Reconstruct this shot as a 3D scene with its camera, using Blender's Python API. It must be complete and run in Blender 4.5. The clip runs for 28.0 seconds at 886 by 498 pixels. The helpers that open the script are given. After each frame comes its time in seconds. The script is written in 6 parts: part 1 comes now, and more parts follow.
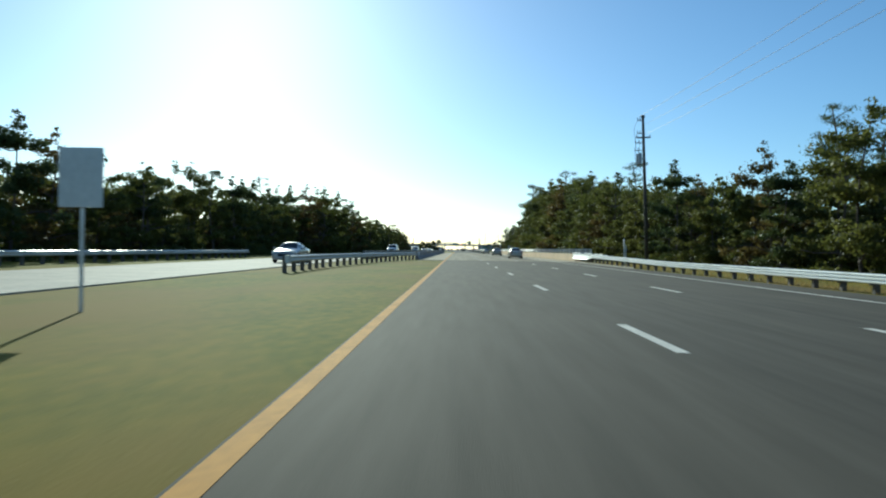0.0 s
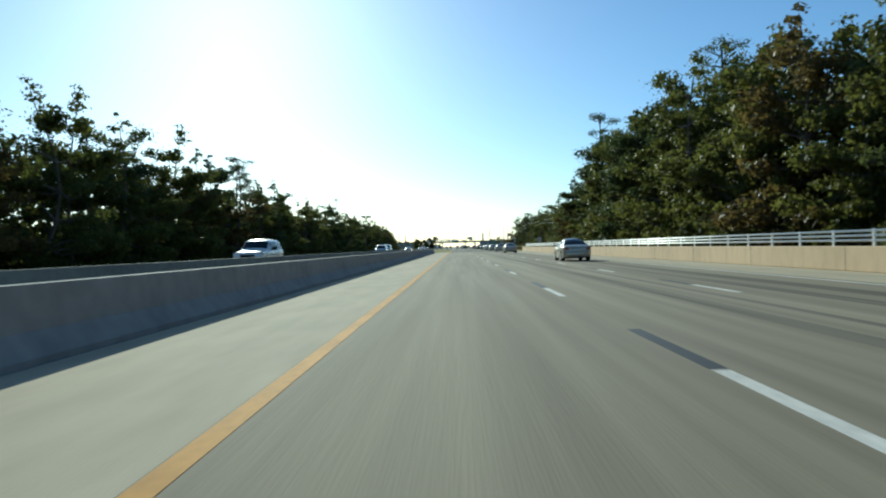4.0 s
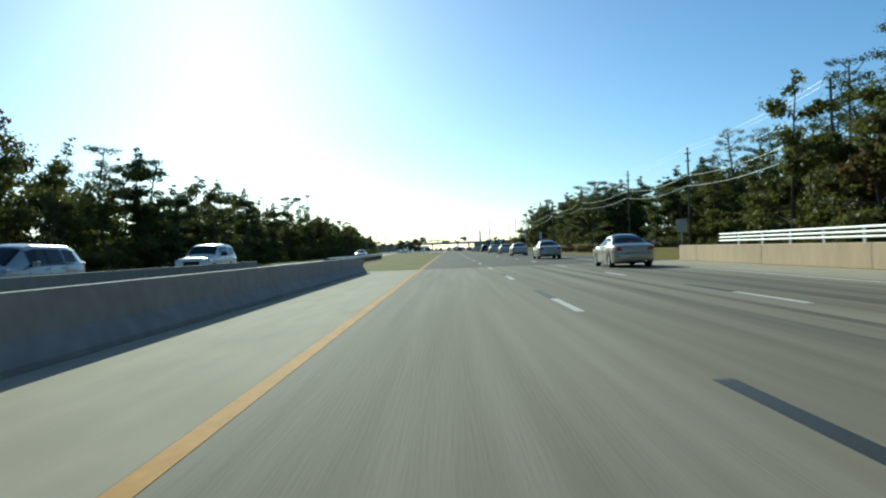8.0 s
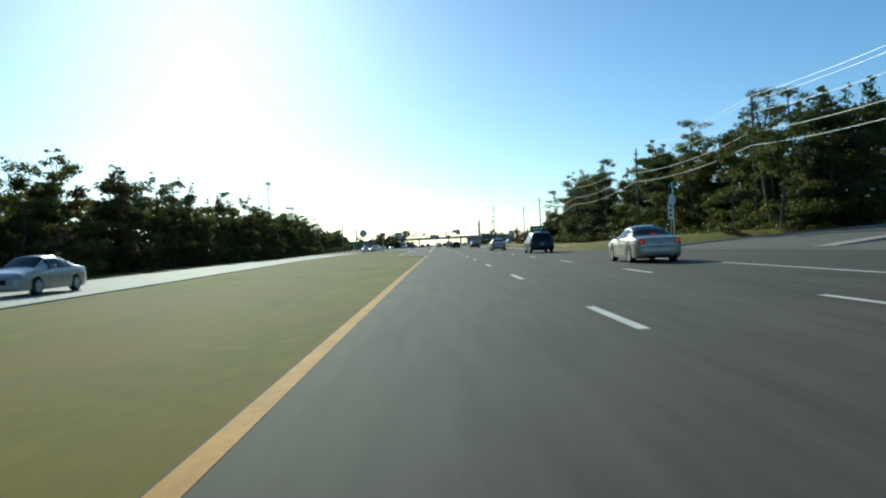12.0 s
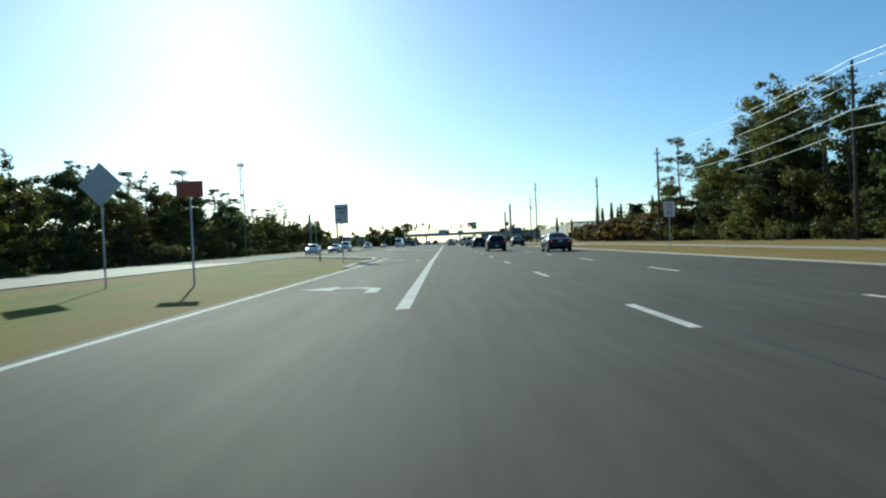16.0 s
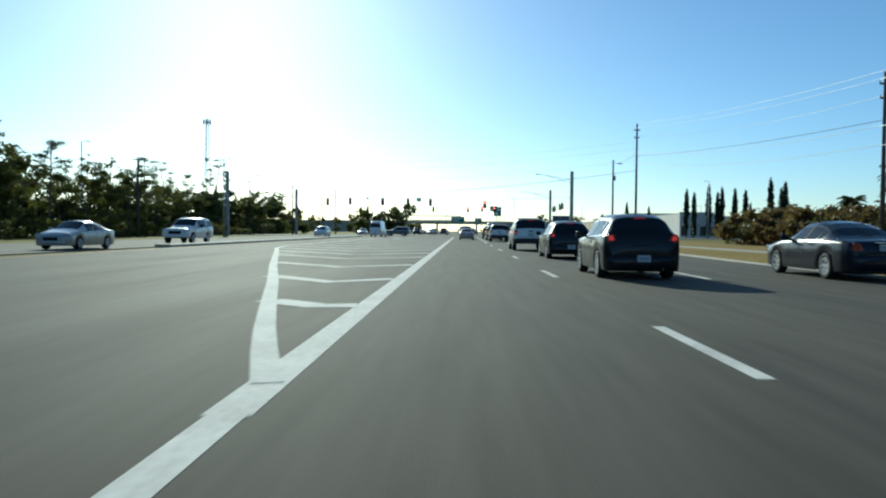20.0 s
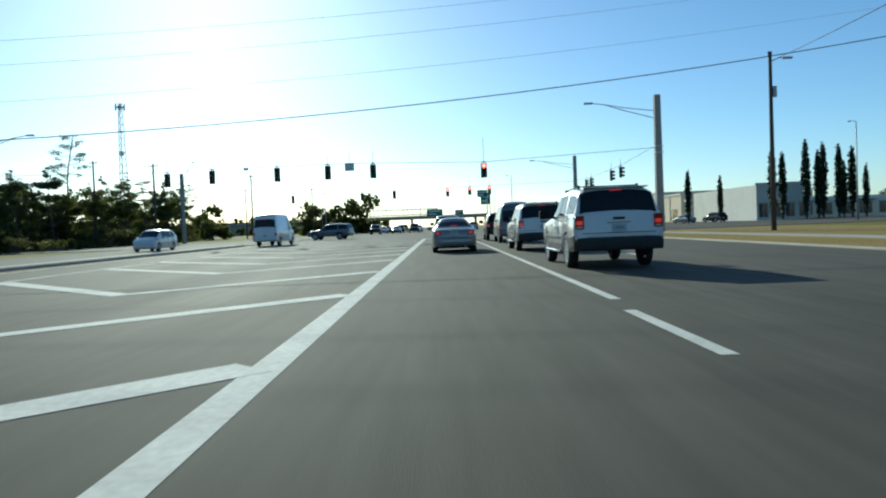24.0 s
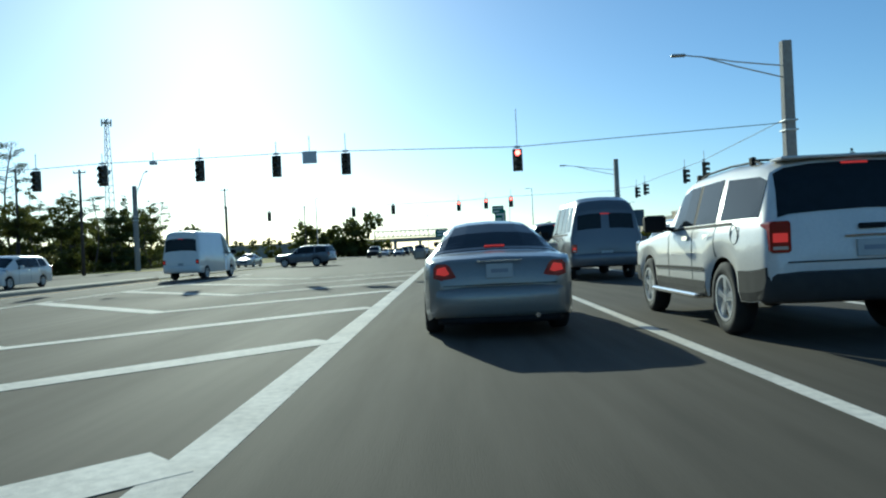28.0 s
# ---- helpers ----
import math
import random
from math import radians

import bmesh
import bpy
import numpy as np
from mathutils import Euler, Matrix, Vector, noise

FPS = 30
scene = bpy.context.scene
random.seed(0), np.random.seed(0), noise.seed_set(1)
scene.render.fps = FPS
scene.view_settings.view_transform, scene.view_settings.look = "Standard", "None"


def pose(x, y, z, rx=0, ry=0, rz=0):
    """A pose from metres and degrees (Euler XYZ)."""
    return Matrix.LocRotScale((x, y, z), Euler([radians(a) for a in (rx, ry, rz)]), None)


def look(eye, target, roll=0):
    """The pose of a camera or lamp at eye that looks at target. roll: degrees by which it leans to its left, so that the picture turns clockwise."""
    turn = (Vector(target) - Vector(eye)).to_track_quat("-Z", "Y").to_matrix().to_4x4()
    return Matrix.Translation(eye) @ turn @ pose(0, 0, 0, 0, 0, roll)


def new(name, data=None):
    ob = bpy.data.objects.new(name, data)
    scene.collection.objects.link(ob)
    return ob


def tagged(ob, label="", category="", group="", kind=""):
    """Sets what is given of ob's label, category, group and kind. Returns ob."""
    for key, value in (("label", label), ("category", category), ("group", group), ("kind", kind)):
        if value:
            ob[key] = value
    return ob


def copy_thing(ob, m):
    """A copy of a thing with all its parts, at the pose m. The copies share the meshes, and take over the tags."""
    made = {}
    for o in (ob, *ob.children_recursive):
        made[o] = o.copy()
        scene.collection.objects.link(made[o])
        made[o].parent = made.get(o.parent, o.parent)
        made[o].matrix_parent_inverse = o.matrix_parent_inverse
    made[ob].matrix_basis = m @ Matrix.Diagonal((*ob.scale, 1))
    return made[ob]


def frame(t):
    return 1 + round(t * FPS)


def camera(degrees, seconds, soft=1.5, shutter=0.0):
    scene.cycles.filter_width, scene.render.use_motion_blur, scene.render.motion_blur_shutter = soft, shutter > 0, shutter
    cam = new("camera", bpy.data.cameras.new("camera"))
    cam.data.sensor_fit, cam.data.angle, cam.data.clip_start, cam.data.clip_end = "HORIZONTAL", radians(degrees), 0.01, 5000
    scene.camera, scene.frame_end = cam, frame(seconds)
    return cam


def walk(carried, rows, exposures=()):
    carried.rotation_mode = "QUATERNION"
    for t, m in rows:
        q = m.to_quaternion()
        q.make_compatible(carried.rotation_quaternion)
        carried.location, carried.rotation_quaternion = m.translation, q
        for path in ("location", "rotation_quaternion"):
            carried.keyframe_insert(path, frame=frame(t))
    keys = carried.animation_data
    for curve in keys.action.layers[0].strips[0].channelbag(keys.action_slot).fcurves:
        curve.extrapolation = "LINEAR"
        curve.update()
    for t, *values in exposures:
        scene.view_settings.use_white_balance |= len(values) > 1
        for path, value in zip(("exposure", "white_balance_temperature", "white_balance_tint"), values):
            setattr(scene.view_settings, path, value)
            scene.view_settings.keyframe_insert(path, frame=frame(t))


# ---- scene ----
cam = camera(62.32, 28.0, soft=2.1, shutter=0.15)
EYE = 1.090  # height of the lens over the road
ROWS = [  # seconds, x, y, yaw, pitch, roll
    (0, 1.18, -5.80, 1.09, 0.02, -0.84),
    (0.6, 1.42, 8.39, -0.47, 0.12, 1.19),
    (1, 1.44, 17.55, -0.24, 0.33, 1.43),
    (1.6, 1.47, 31.80, -0.62, -0.14, 1.71),
    (2, 1.45, 40.61, -0.33, -0.54, 1.37),
    (2.5, 1.37, 52.19, -0.29, -0.69, 1.71),
    (3, 1.41, 64.30, 1.17, 1.00, 1.43),
    (3.5, 1.44, 77.30, 0.61, 0.04, 1.78),
    (4, 1.47, 90.10, 1.09, -0.15, 1.41),
    (4.5, 1.51, 102.66, 1.01, -0.12, 1.77),
    (6.5, 1.56, 153.68, 0.70, 1.06, 1.94),
    (7, 1.52, 166.52, 0.71, -0.05, 1.94),
    (7.5, 1.55, 178.84, 0.37, -0.33, 2.07),
    (8, 1.58, 191.19, 0.44, -0.01, 2.20),
    (8.5, 1.55, 203.97, 0.37, -0.57, 1.55),
    (9, 1.53, 216.79, 0.20, -0.43, 1.10),
    (9.5, 1.64, 229.12, 0.54, -0.59, 2.16),
    (10, 1.66, 241.99, 0.90, 0.74, 1.39),
    (10.5, 1.61, 254.54, 0.22, 0.39, 2.93),
    (11, 1.55, 267.04, -0.07, 0.34, 3.87),
    (11.5, 1.44, 279.52, -0.70, -0.11, 3.68),
    (12, 1.33, 292.07, -0.43, -0.37, 2.88),
    (12.5, 1.22, 304.98, -0.56, -0.16, 3.71),
    (14.5, 1.00, 354.19, -1.39, -0.19, 4.98),
    (15, 0.96, 366.29, -0.91, -0.41, 4.04),
    (15.5, 0.92, 378.02, -0.06, -1.34, 3.42),
    (16, 0.88, 389.70, 0.29, -0.57, 2.40),
    (16.5, 0.90, 401.47, 0.34, -0.43, 1.98),
    (17, 0.92, 413.14, 0.90, -0.60, 0.86),
    (17.5, 0.99, 424.52, 1.73, -0.30, 0.37),
    (18, 1.05, 435.79, -0.43, -1.61, 1.18),
    (18.5, 1.13, 447.28, -1.88, -2.91, 1.78),
    (19, 1.20, 458.36, 0.67, -1.71, 0.88),
    (19.5, 1.28, 468.29, 2.51, -1.36, -1.05),
    (20, 1.36, 477.79, 1.45, -1.41, -0.57),
    (20.5, 1.44, 487.48, 0.17, -1.78, 0.81),
    (21, 1.51, 496.98, -0.41, -2.16, 1.89),
    (21.5, 1.62, 505.63, 0.44, -1.97, 1.83),
    (23.5, 1.45, 533.10, 0.04, -2.18, 2.03),
    (24, 1.43, 538.58, -0.24, -1.78, 2.21),
    (24.5, 1.42, 543.45, 0.13, -1.52, 1.94),
    (25, 1.41, 547.84, 1.80, -0.57, 2.07),
    (25.5, 1.40, 551.45, 1.72, -1.26, 2.11),
    (26, 1.40, 554.35, 1.25, -1.45, 2.34),
    (26.5, 1.40, 556.48, 0.66, -1.72, 2.35),
    (27, 1.40, 558.00, 0.68, -1.19, 2.56),
    (27.5, 1.42, 558.95, 0.45, -1.28, 2.68),
    (28, 1.43, 559.65, 0.51, -0.07, 2.61),
]
EXPOSURES = [(0, -0.03, 5090, -9)]
walk(cam, [(t, pose(x, y, EYE, 90 + pitch, roll, yaw)) for t, x, y, yaw, pitch, roll in ROWS], EXPOSURES)

# ---- light ----
SUN_EL, SUN_AZ = 20.0, 17.0  # degrees over the horizon, degrees to the left of the road's heading
sun_dir = Vector((-math.sin(radians(SUN_AZ)) * math.cos(radians(SUN_EL)), math.cos(radians(SUN_AZ)) * math.cos(radians(SUN_EL)), math.sin(radians(SUN_EL))))
world = bpy.data.worlds.new("sky")
scene.world = world
world.use_nodes = True
_sky = world.node_tree.nodes.new("ShaderNodeTexSky")
_sky.sky_type = "NISHITA"
_sky.sun_disc = False
_sky.sun_elevation, _sky.sun_rotation = radians(SUN_EL), radians(-SUN_AZ)
_sky.air_density, _sky.dust_density, _sky.ozone_density = 0.87, 0.38, 2.4
_bg = world.node_tree.nodes["Background"]
world.node_tree.links.new(_sky.outputs[0], _bg.inputs[0])
_bg.inputs[1].default_value = 0.105
_sun = new("sun", bpy.data.lights.new("sun", "SUN"))
_sun.data.energy, _sun.data.angle, _sun.data.color = 4.9, radians(0.53), (1.0, 0.86, 0.63)
_sun.matrix_world = look((0, 0, 60), tuple(Vector((0, 0, 60)) - sun_dir))

# ---- materials ----
def mat(name, col, rough=0.6, metal=0.0, var=0.18, scale=0.7, fine=9.0, bump=0.0, bscale=60.0, stretch=(1, 1, 1), col2=None, spec=0.5, coat=0.0, rvar=0.0, col3=None, patch=0.06):
    """A surface with a coarse and a fine variation of its colour, a spread of roughness and a fine relief, in metres."""
    m = bpy.data.materials.new(name)
    m.use_nodes = True
    nt = m.node_tree
    b = nt.nodes["Principled BSDF"]
    b.inputs["Roughness"].default_value, b.inputs["Metallic"].default_value = rough, metal
    b.inputs["Specular IOR Level"].default_value = spec
    if coat:
        b.inputs["Coat Weight"].default_value, b.inputs["Coat Roughness"].default_value = coat, 0.06
    geo = nt.nodes.new("ShaderNodeNewGeometry")
    mp = nt.nodes.new("ShaderNodeMapping")
    mp.inputs["Scale"].default_value = stretch
    nt.links.new(geo.outputs["Position"], mp.inputs["Vector"])

    def noise_node(s, detail):
        n = nt.nodes.new("ShaderNodeTexNoise")
        n.inputs["Scale"].default_value, n.inputs["Detail"].default_value = s, detail
        nt.links.new(mp.outputs[0], n.inputs["Vector"])
        return n
    a, f = noise_node(scale, 4.0), noise_node(fine, 3.0)
    add = nt.nodes.new("ShaderNodeMath")
    add.operation = "ADD"
    nt.links.new(a.outputs["Fac"], add.inputs[0])
    nt.links.new(f.outputs["Fac"], add.inputs[1])
    ramp = nt.nodes.new("ShaderNodeMapRange")
    ramp.inputs["From Min"].default_value, ramp.inputs["From Max"].default_value = 0.7, 1.3
    nt.links.new(add.outputs[0], ramp.inputs["Value"])
    mix = nt.nodes.new("ShaderNodeMix")
    mix.data_type = "RGBA"
    c2 = col2 or tuple(min(1.0, c * (1 + var)) for c in col)
    c1 = col if col2 else tuple(c * (1 - var) for c in col)
    mix.inputs[6].default_value, mix.inputs[7].default_value = (*c1, 1), (*c2, 1)
    nt.links.new(ramp.outputs[0], mix.inputs[0])
    colour = mix
    if col3:
        big = noise_node(patch, 6.0)
        sel = nt.nodes.new("ShaderNodeMapRange")
        sel.inputs["From Min"].default_value, sel.inputs["From Max"].default_value = 0.43, 0.64
        nt.links.new(big.outputs["Fac"], sel.inputs["Value"])
        colour = nt.nodes.new("ShaderNodeMix")
        colour.data_type = "RGBA"
        colour.inputs[7].default_value = (*col3, 1)
        nt.links.new(sel.outputs[0], colour.inputs[0])
        nt.links.new(mix.outputs[2], colour.inputs[6])
    nt.links.new(colour.outputs[2], b.inputs["Base Color"])
    if rvar:
        rr = nt.nodes.new("ShaderNodeMapRange")
        rr.inputs["From Min"].default_value, rr.inputs["From Max"].default_value = 0.3, 0.7
        rr.inputs["To Min"].default_value, rr.inputs["To Max"].default_value = rough - rvar, rough + rvar
        nt.links.new(a.outputs["Fac"], rr.inputs["Value"])
        nt.links.new(rr.outputs[0], b.inputs["Roughness"])
    if bump:
        n = noise_node(bscale, 3.0)
        bp = nt.nodes.new("ShaderNodeBump")
        bp.inputs["Strength"].default_value, bp.inputs["Distance"].default_value = bump, 0.02
        nt.links.new(n.outputs["Fac"], bp.inputs["Height"])
        nt.links.new(bp.outputs[0], b.inputs["Normal"])
    return m


def leaf_mat(name, col, col2, trans=0.54):
    """Leaves: colour by island and by tree, a part of the light let through."""
    m = bpy.data.materials.new(name)
    m.use_nodes = True
    nt = m.node_tree
    b = nt.nodes["Principled BSDF"]
    b.inputs["Roughness"].default_value = 0.52
    b.inputs["Specular IOR Level"].default_value = 0.2
    geo = nt.nodes.new("ShaderNodeNewGeometry")
    info = nt.nodes.new("ShaderNodeObjectInfo")
    half = nt.nodes.new("ShaderNodeMath")
    half.operation = "ADD"
    nt.links.new(geo.outputs["Random Per Island"], half.inputs[0])
    nt.links.new(info.outputs["Random"], half.inputs[1])
    fac = nt.nodes.new("ShaderNodeMath")
    fac.operation = "MULTIPLY"
    fac.inputs[1].default_value = 0.5
    nt.links.new(half.outputs[0], fac.inputs[0])
    mix = nt.nodes.new("ShaderNodeMix")
    mix.data_type = "RGBA"
    mix.inputs[6].default_value, mix.inputs[7].default_value = (*col, 1), (*col2, 1)
    nt.links.new(fac.outputs[0], mix.inputs[0])
    nt.links.new(mix.outputs[2], b.inputs["Base Color"])
    tr = nt.nodes.new("ShaderNodeBsdfTranslucent")
    nt.links.new(mix.outputs[2], tr.inputs["Color"])
    ms = nt.nodes.new("ShaderNodeMixShader")
    ms.inputs[0].default_value = trans
    nt.links.new(b.outputs[0], ms.inputs[1])
    nt.links.new(tr.outputs[0], ms.inputs[2])
    nt.links.new(ms.outputs[0], nt.nodes["Material Output"].inputs["Surface"])
    return m


def paint_mat(name, col, metal=0.0, rough=0.35):
    return mat(name, col, rough, metal, var=0.05, scale=1.5, fine=30, coat=0.8)


def glow_mat(name, col, strength):
    m = mat(name, col, 0.3, var=0.05)
    b = m.node_tree.nodes["Principled BSDF"]
    b.inputs["Emission Color"].default_value, b.inputs["Emission Strength"].default_value = (*col, 1), strength
    return m


ASPHALT = mat("asphalt", (0.090, 0.078, 0.060), 0.88, var=0.28, scale=0.35, fine=2.4, bump=0.12, bscale=70, stretch=(1.6, 0.12, 1), rvar=0.04, spec=0.18)
ASPHALT_OLD = mat("worn_asphalt", (0.17, 0.155, 0.125), 0.9, var=0.2, scale=0.4, fine=2.4, bump=0.12, bscale=70, stretch=(1.6, 0.12, 1), spec=0.15)
RUBBER_STREAK = mat("rubber_streak", (0.175, 0.15, 0.112), 0.92, var=0.36, scale=0.5, fine=2.2, stretch=(2.0, 0.05, 1), spec=0.15)
CONCRETE = mat("bridge_concrete", (0.285, 0.24, 0.165), 0.90, var=0.34, scale=0.5, fine=2.2, bump=0.2, bscale=50, stretch=(1.0, 0.022, 1), rvar=0.04, spec=0.2)
CONCRETE_PALE = mat("unworn_bridge_concrete", (0.51, 0.435, 0.30), 0.92, var=0.13, scale=0.5, fine=2.5, bump=0.2, bscale=50, stretch=(1.0, 0.2, 1), spec=0.15)
KERB = mat("kerb_concrete", (0.43, 0.38, 0.295), 0.85, var=0.18, scale=0.6, fine=6, bump=0.3)
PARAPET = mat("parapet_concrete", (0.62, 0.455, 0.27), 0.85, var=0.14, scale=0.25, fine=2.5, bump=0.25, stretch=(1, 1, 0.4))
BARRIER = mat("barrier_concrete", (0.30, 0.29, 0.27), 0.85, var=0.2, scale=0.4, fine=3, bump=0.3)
GRASS = mat("mown_grass", (0.115, 0.128, 0.009), 0.95, scale=0.5, fine=5, col2=(0.25, 0.212, 0.02), spec=0.1, bump=0.3, bscale=30, stretch=(1, 0.45, 1), col3=(0.225, 0.158, 0.03), patch=0.16)
GRASS_DRY = mat("dry_golden_grass", (0.25, 0.19, 0.055), 0.95, scale=0.13, fine=7, bump=0.5, bscale=25, col2=(0.40, 0.27, 0.085), spec=0.1)
BLADE_DRY = leaf_mat("dry_grass_blades", (0.26, 0.20, 0.06), (0.44, 0.31, 0.11), 0.5)
WHITE = mat("white_line_paint", (0.74, 0.70, 0.61), 0.85, spec=0.2, var=0.22, scale=1.2, fine=14, bump=0.15)
YELLOW = mat("yellow_line_paint", (0.62, 0.30, 0.045), 0.85, spec=0.2, var=0.2, scale=1.0, fine=12, bump=0.15)
BLACK_MARK = mat("black_contrast_paint", (0.035, 0.035, 0.035), 0.6, var=0.25)
RUBBER = mat("joint_rubber", (0.03, 0.03, 0.03), 0.95, var=0.2, spec=0.1)
TAR = mat("tar", (0.02, 0.02, 0.02), 0.55, var=0.3)
GALV = mat("galvanised_steel", (0.62, 0.62, 0.61), 0.45, 0.4, var=0.15, scale=0.8, fine=7)
# galvanised steel whitened, the sunlight put into its colour
GALV_SUNLIT = mat("sunlit_galvanised_steel", (0.86, 0.86, 0.82), 0.4, 0.0, var=0.05, scale=0.8, fine=7)
# metal coloured near white to stand in for sunlight on rails and truss
ALU = mat("sunlit_white_metal", (0.84, 0.84, 0.80), 0.32, 0.0, var=0.06, spec=0.9)
POST_WOOD = mat("weathered_post_wood", (0.14, 0.12, 0.10), 0.9, var=0.3, scale=2, fine=20, bump=0.4)
POLE_WOOD = mat("utility_pole_wood", (0.085, 0.068, 0.055), 0.9, var=0.3, scale=1.0, fine=12, bump=0.4, stretch=(3, 3, 0.3))
POLE_CONC = mat("strain_pole_concrete", (0.33, 0.32, 0.30), 0.85, var=0.15, scale=0.5, fine=5, bump=0.2)
WIRE = mat("wire", (0.78, 0.76, 0.70), 0.34, 0.9, var=0.06)
DARK_WIRE = mat("dark_wire", (0.04, 0.04, 0.04), 0.6, var=0.1)
PORCELAIN = mat("insulator", (0.35, 0.33, 0.30), 0.3, var=0.1)
BARK = mat("bark", (0.12, 0.095, 0.075), 0.95, var=0.35, scale=1.5, fine=12, bump=0.7, bscale=30, stretch=(2, 2, 0.4))
PALM_BARK = mat("palm_bark", (0.16, 0.135, 0.11), 0.95, var=0.3, bump=0.7)
LEAF_OAK = leaf_mat("oak_leaves", (0.068, 0.083, 0.017), (0.185, 0.18, 0.042))
LEAF_YOUNG = leaf_mat("young_tree_leaves", (0.065, 0.085, 0.018), (0.17, 0.165, 0.045))
LEAF_PINE = leaf_mat("pine_needles", (0.048, 0.07, 0.024), (0.12, 0.135, 0.042), 0.46)
LEAF_RUST = leaf_mat("cypress_autumn_leaves", (0.085, 0.068, 0.02), (0.165, 0.118, 0.037))
LEAF_DRY = leaf_mat("dry_brush_leaves", (0.10, 0.072, 0.022), (0.20, 0.14, 0.045))
LEAF_CYP = leaf_mat("column_cypress_leaves", (0.010, 0.024, 0.009), (0.030, 0.050, 0.018), 0.1)
LEAF_PALM = leaf_mat("palm_fronds", (0.035, 0.06, 0.018), (0.10, 0.11, 0.035))
LEAF_BUSH = leaf_mat("bush_leaves", (0.05, 0.065, 0.018), (0.15, 0.135, 0.045))
SIGN_BACK = mat("sign_back_aluminium", (0.50, 0.50, 0.50), 0.45, 0.6, var=0.1)
SIGN_GREEN = mat("green_sign_sheeting", (0.01, 0.16, 0.10), 0.45, var=0.08)
SIGN_WHITE = mat("white_sign_sheeting", (0.75, 0.75, 0.73), 0.5, var=0.05)
SIGN_ORANGE = mat("brown_red_sign_sheeting", (0.36, 0.10, 0.05), 0.5, var=0.1)
SIGN_BLACK = mat("black_sign_ink", (0.03, 0.03, 0.03), 0.6, var=0.05)
# ink greyed to imitate light shining through the sign from behind
SIGN_GREY = mat("backlit_sign_ink", (0.24, 0.24, 0.25), 0.6, var=0.1)
SIGNAL_CASE = mat("signal_housing", (0.07, 0.065, 0.05), 0.6, var=0.15)
LENS_OFF = mat("dark_signal_lens", (0.05, 0.045, 0.03), 0.25, var=0.1)
LENS_RED = glow_mat("lit_red_signal", (1.0, 0.10, 0.07), 9.0)
STUCCO = mat("beige_stucco", (0.78, 0.65, 0.48), 0.9, var=0.1, scale=0.2, fine=3, bump=0.2)
STUCCO_2 = mat("pale_stucco", (0.80, 0.75, 0.66), 0.9, var=0.1, scale=0.2, fine=3, bump=0.2)
ROOF_GREY = mat("grey_roof", (0.20, 0.19, 0.18), 0.85, var=0.2)
BLDG_GLASS = mat("shop_glass", (0.03, 0.035, 0.04), 0.08, var=0.1)
BRICK_RED = mat("brown_brick", (0.20, 0.10, 0.07), 0.9, var=0.2, scale=0.5, fine=8, bump=0.3)
STEEL = mat("painted_steel", (0.40, 0.41, 0.42), 0.5, 0.5, var=0.12)

# ---- building helpers ----
def obj(name, bm, material, parent=None, smooth=False, label=""):
    """One mesh object from a bmesh, under a parent if one is given."""
    me = bpy.data.meshes.new(name)
    if smooth:
        for f in bm.faces:
            f.smooth = True
    bm.to_mesh(me)
    bm.free()
    for m in (material if isinstance(material, (list, tuple)) else [material]):
        me.materials.append(m)
    ob = new(name, me)
    if parent is not None:
        ob.parent = parent
    if label:
        ob["label"] = label
    return ob


def part(name, bm, material, parent, label="", smooth=False):
    return obj(name, bm, material, parent, smooth, label)


def thing(name, label, category, at=(0, 0, 0), rz=0.0, group="", kind=""):
    e = new(name)
    e.empty_display_size = 0.3
    e.matrix_basis = pose(*at, 0, 0, rz)
    return tagged(e, label, category, group, kind)


def raw(name, verts, faces, material, parent=None, smooth=False):
    me = bpy.data.meshes.new(name)
    me.from_pydata([tuple(map(float, v)) for v in verts], [], [tuple(f) for f in faces])
    me.materials.append(material)
    if smooth:
        me.polygons.foreach_set("use_smooth", [True] * len(me.polygons))
    me.update()
    ob = new(name, me)
    if parent is not None:
        ob.parent = parent
    return ob


def box(bm, x0, x1, y0, y1, z0, z1, bevel=0.0, m=None):
    g = bmesh.ops.create_cube(bm, size=1)
    vs = g["verts"]
    bmesh.ops.transform(bm, matrix=Matrix.LocRotScale(((x0 + x1) / 2, (y0 + y1) / 2, (z0 + z1) / 2), None, (abs(x1 - x0), abs(y1 - y0), abs(z1 - z0))), verts=vs)
    if bevel:
        es = list({e for v in vs for e in v.link_edges})
        r = bmesh.ops.bevel(bm, geom=es, offset=bevel, segments=1, affect="EDGES")
        vs = list({v for f in r["faces"] for v in f.verts} | {v for v in vs if v.is_valid})
    if m is not None:
        bmesh.ops.transform(bm, matrix=m, verts=vs)
    return vs


def boxed(x0, x1, y0, y1, z0, z1, bevel=0.0):
    bm = bmesh.new()
    box(bm, x0, x1, y0, y1, z0, z1, bevel)
    return bm


def tube(bm, a, b, r0, r1=None, seg=8, caps=True):
    """A round bar from a to b that tapers from r0 to r1."""
    a, b = Vector(a), Vector(b)
    r1 = r0 if r1 is None else r1
    d = b - a
    g = bmesh.ops.create_cone(bm, cap_ends=caps, segments=seg, radius1=r0, radius2=r1, depth=d.length)
    bmesh.ops.transform(bm, matrix=Matrix.Translation((a + b) / 2) @ d.to_track_quat("Z", "Y").to_matrix().to_4x4(), verts=g["verts"])
    return g["verts"]


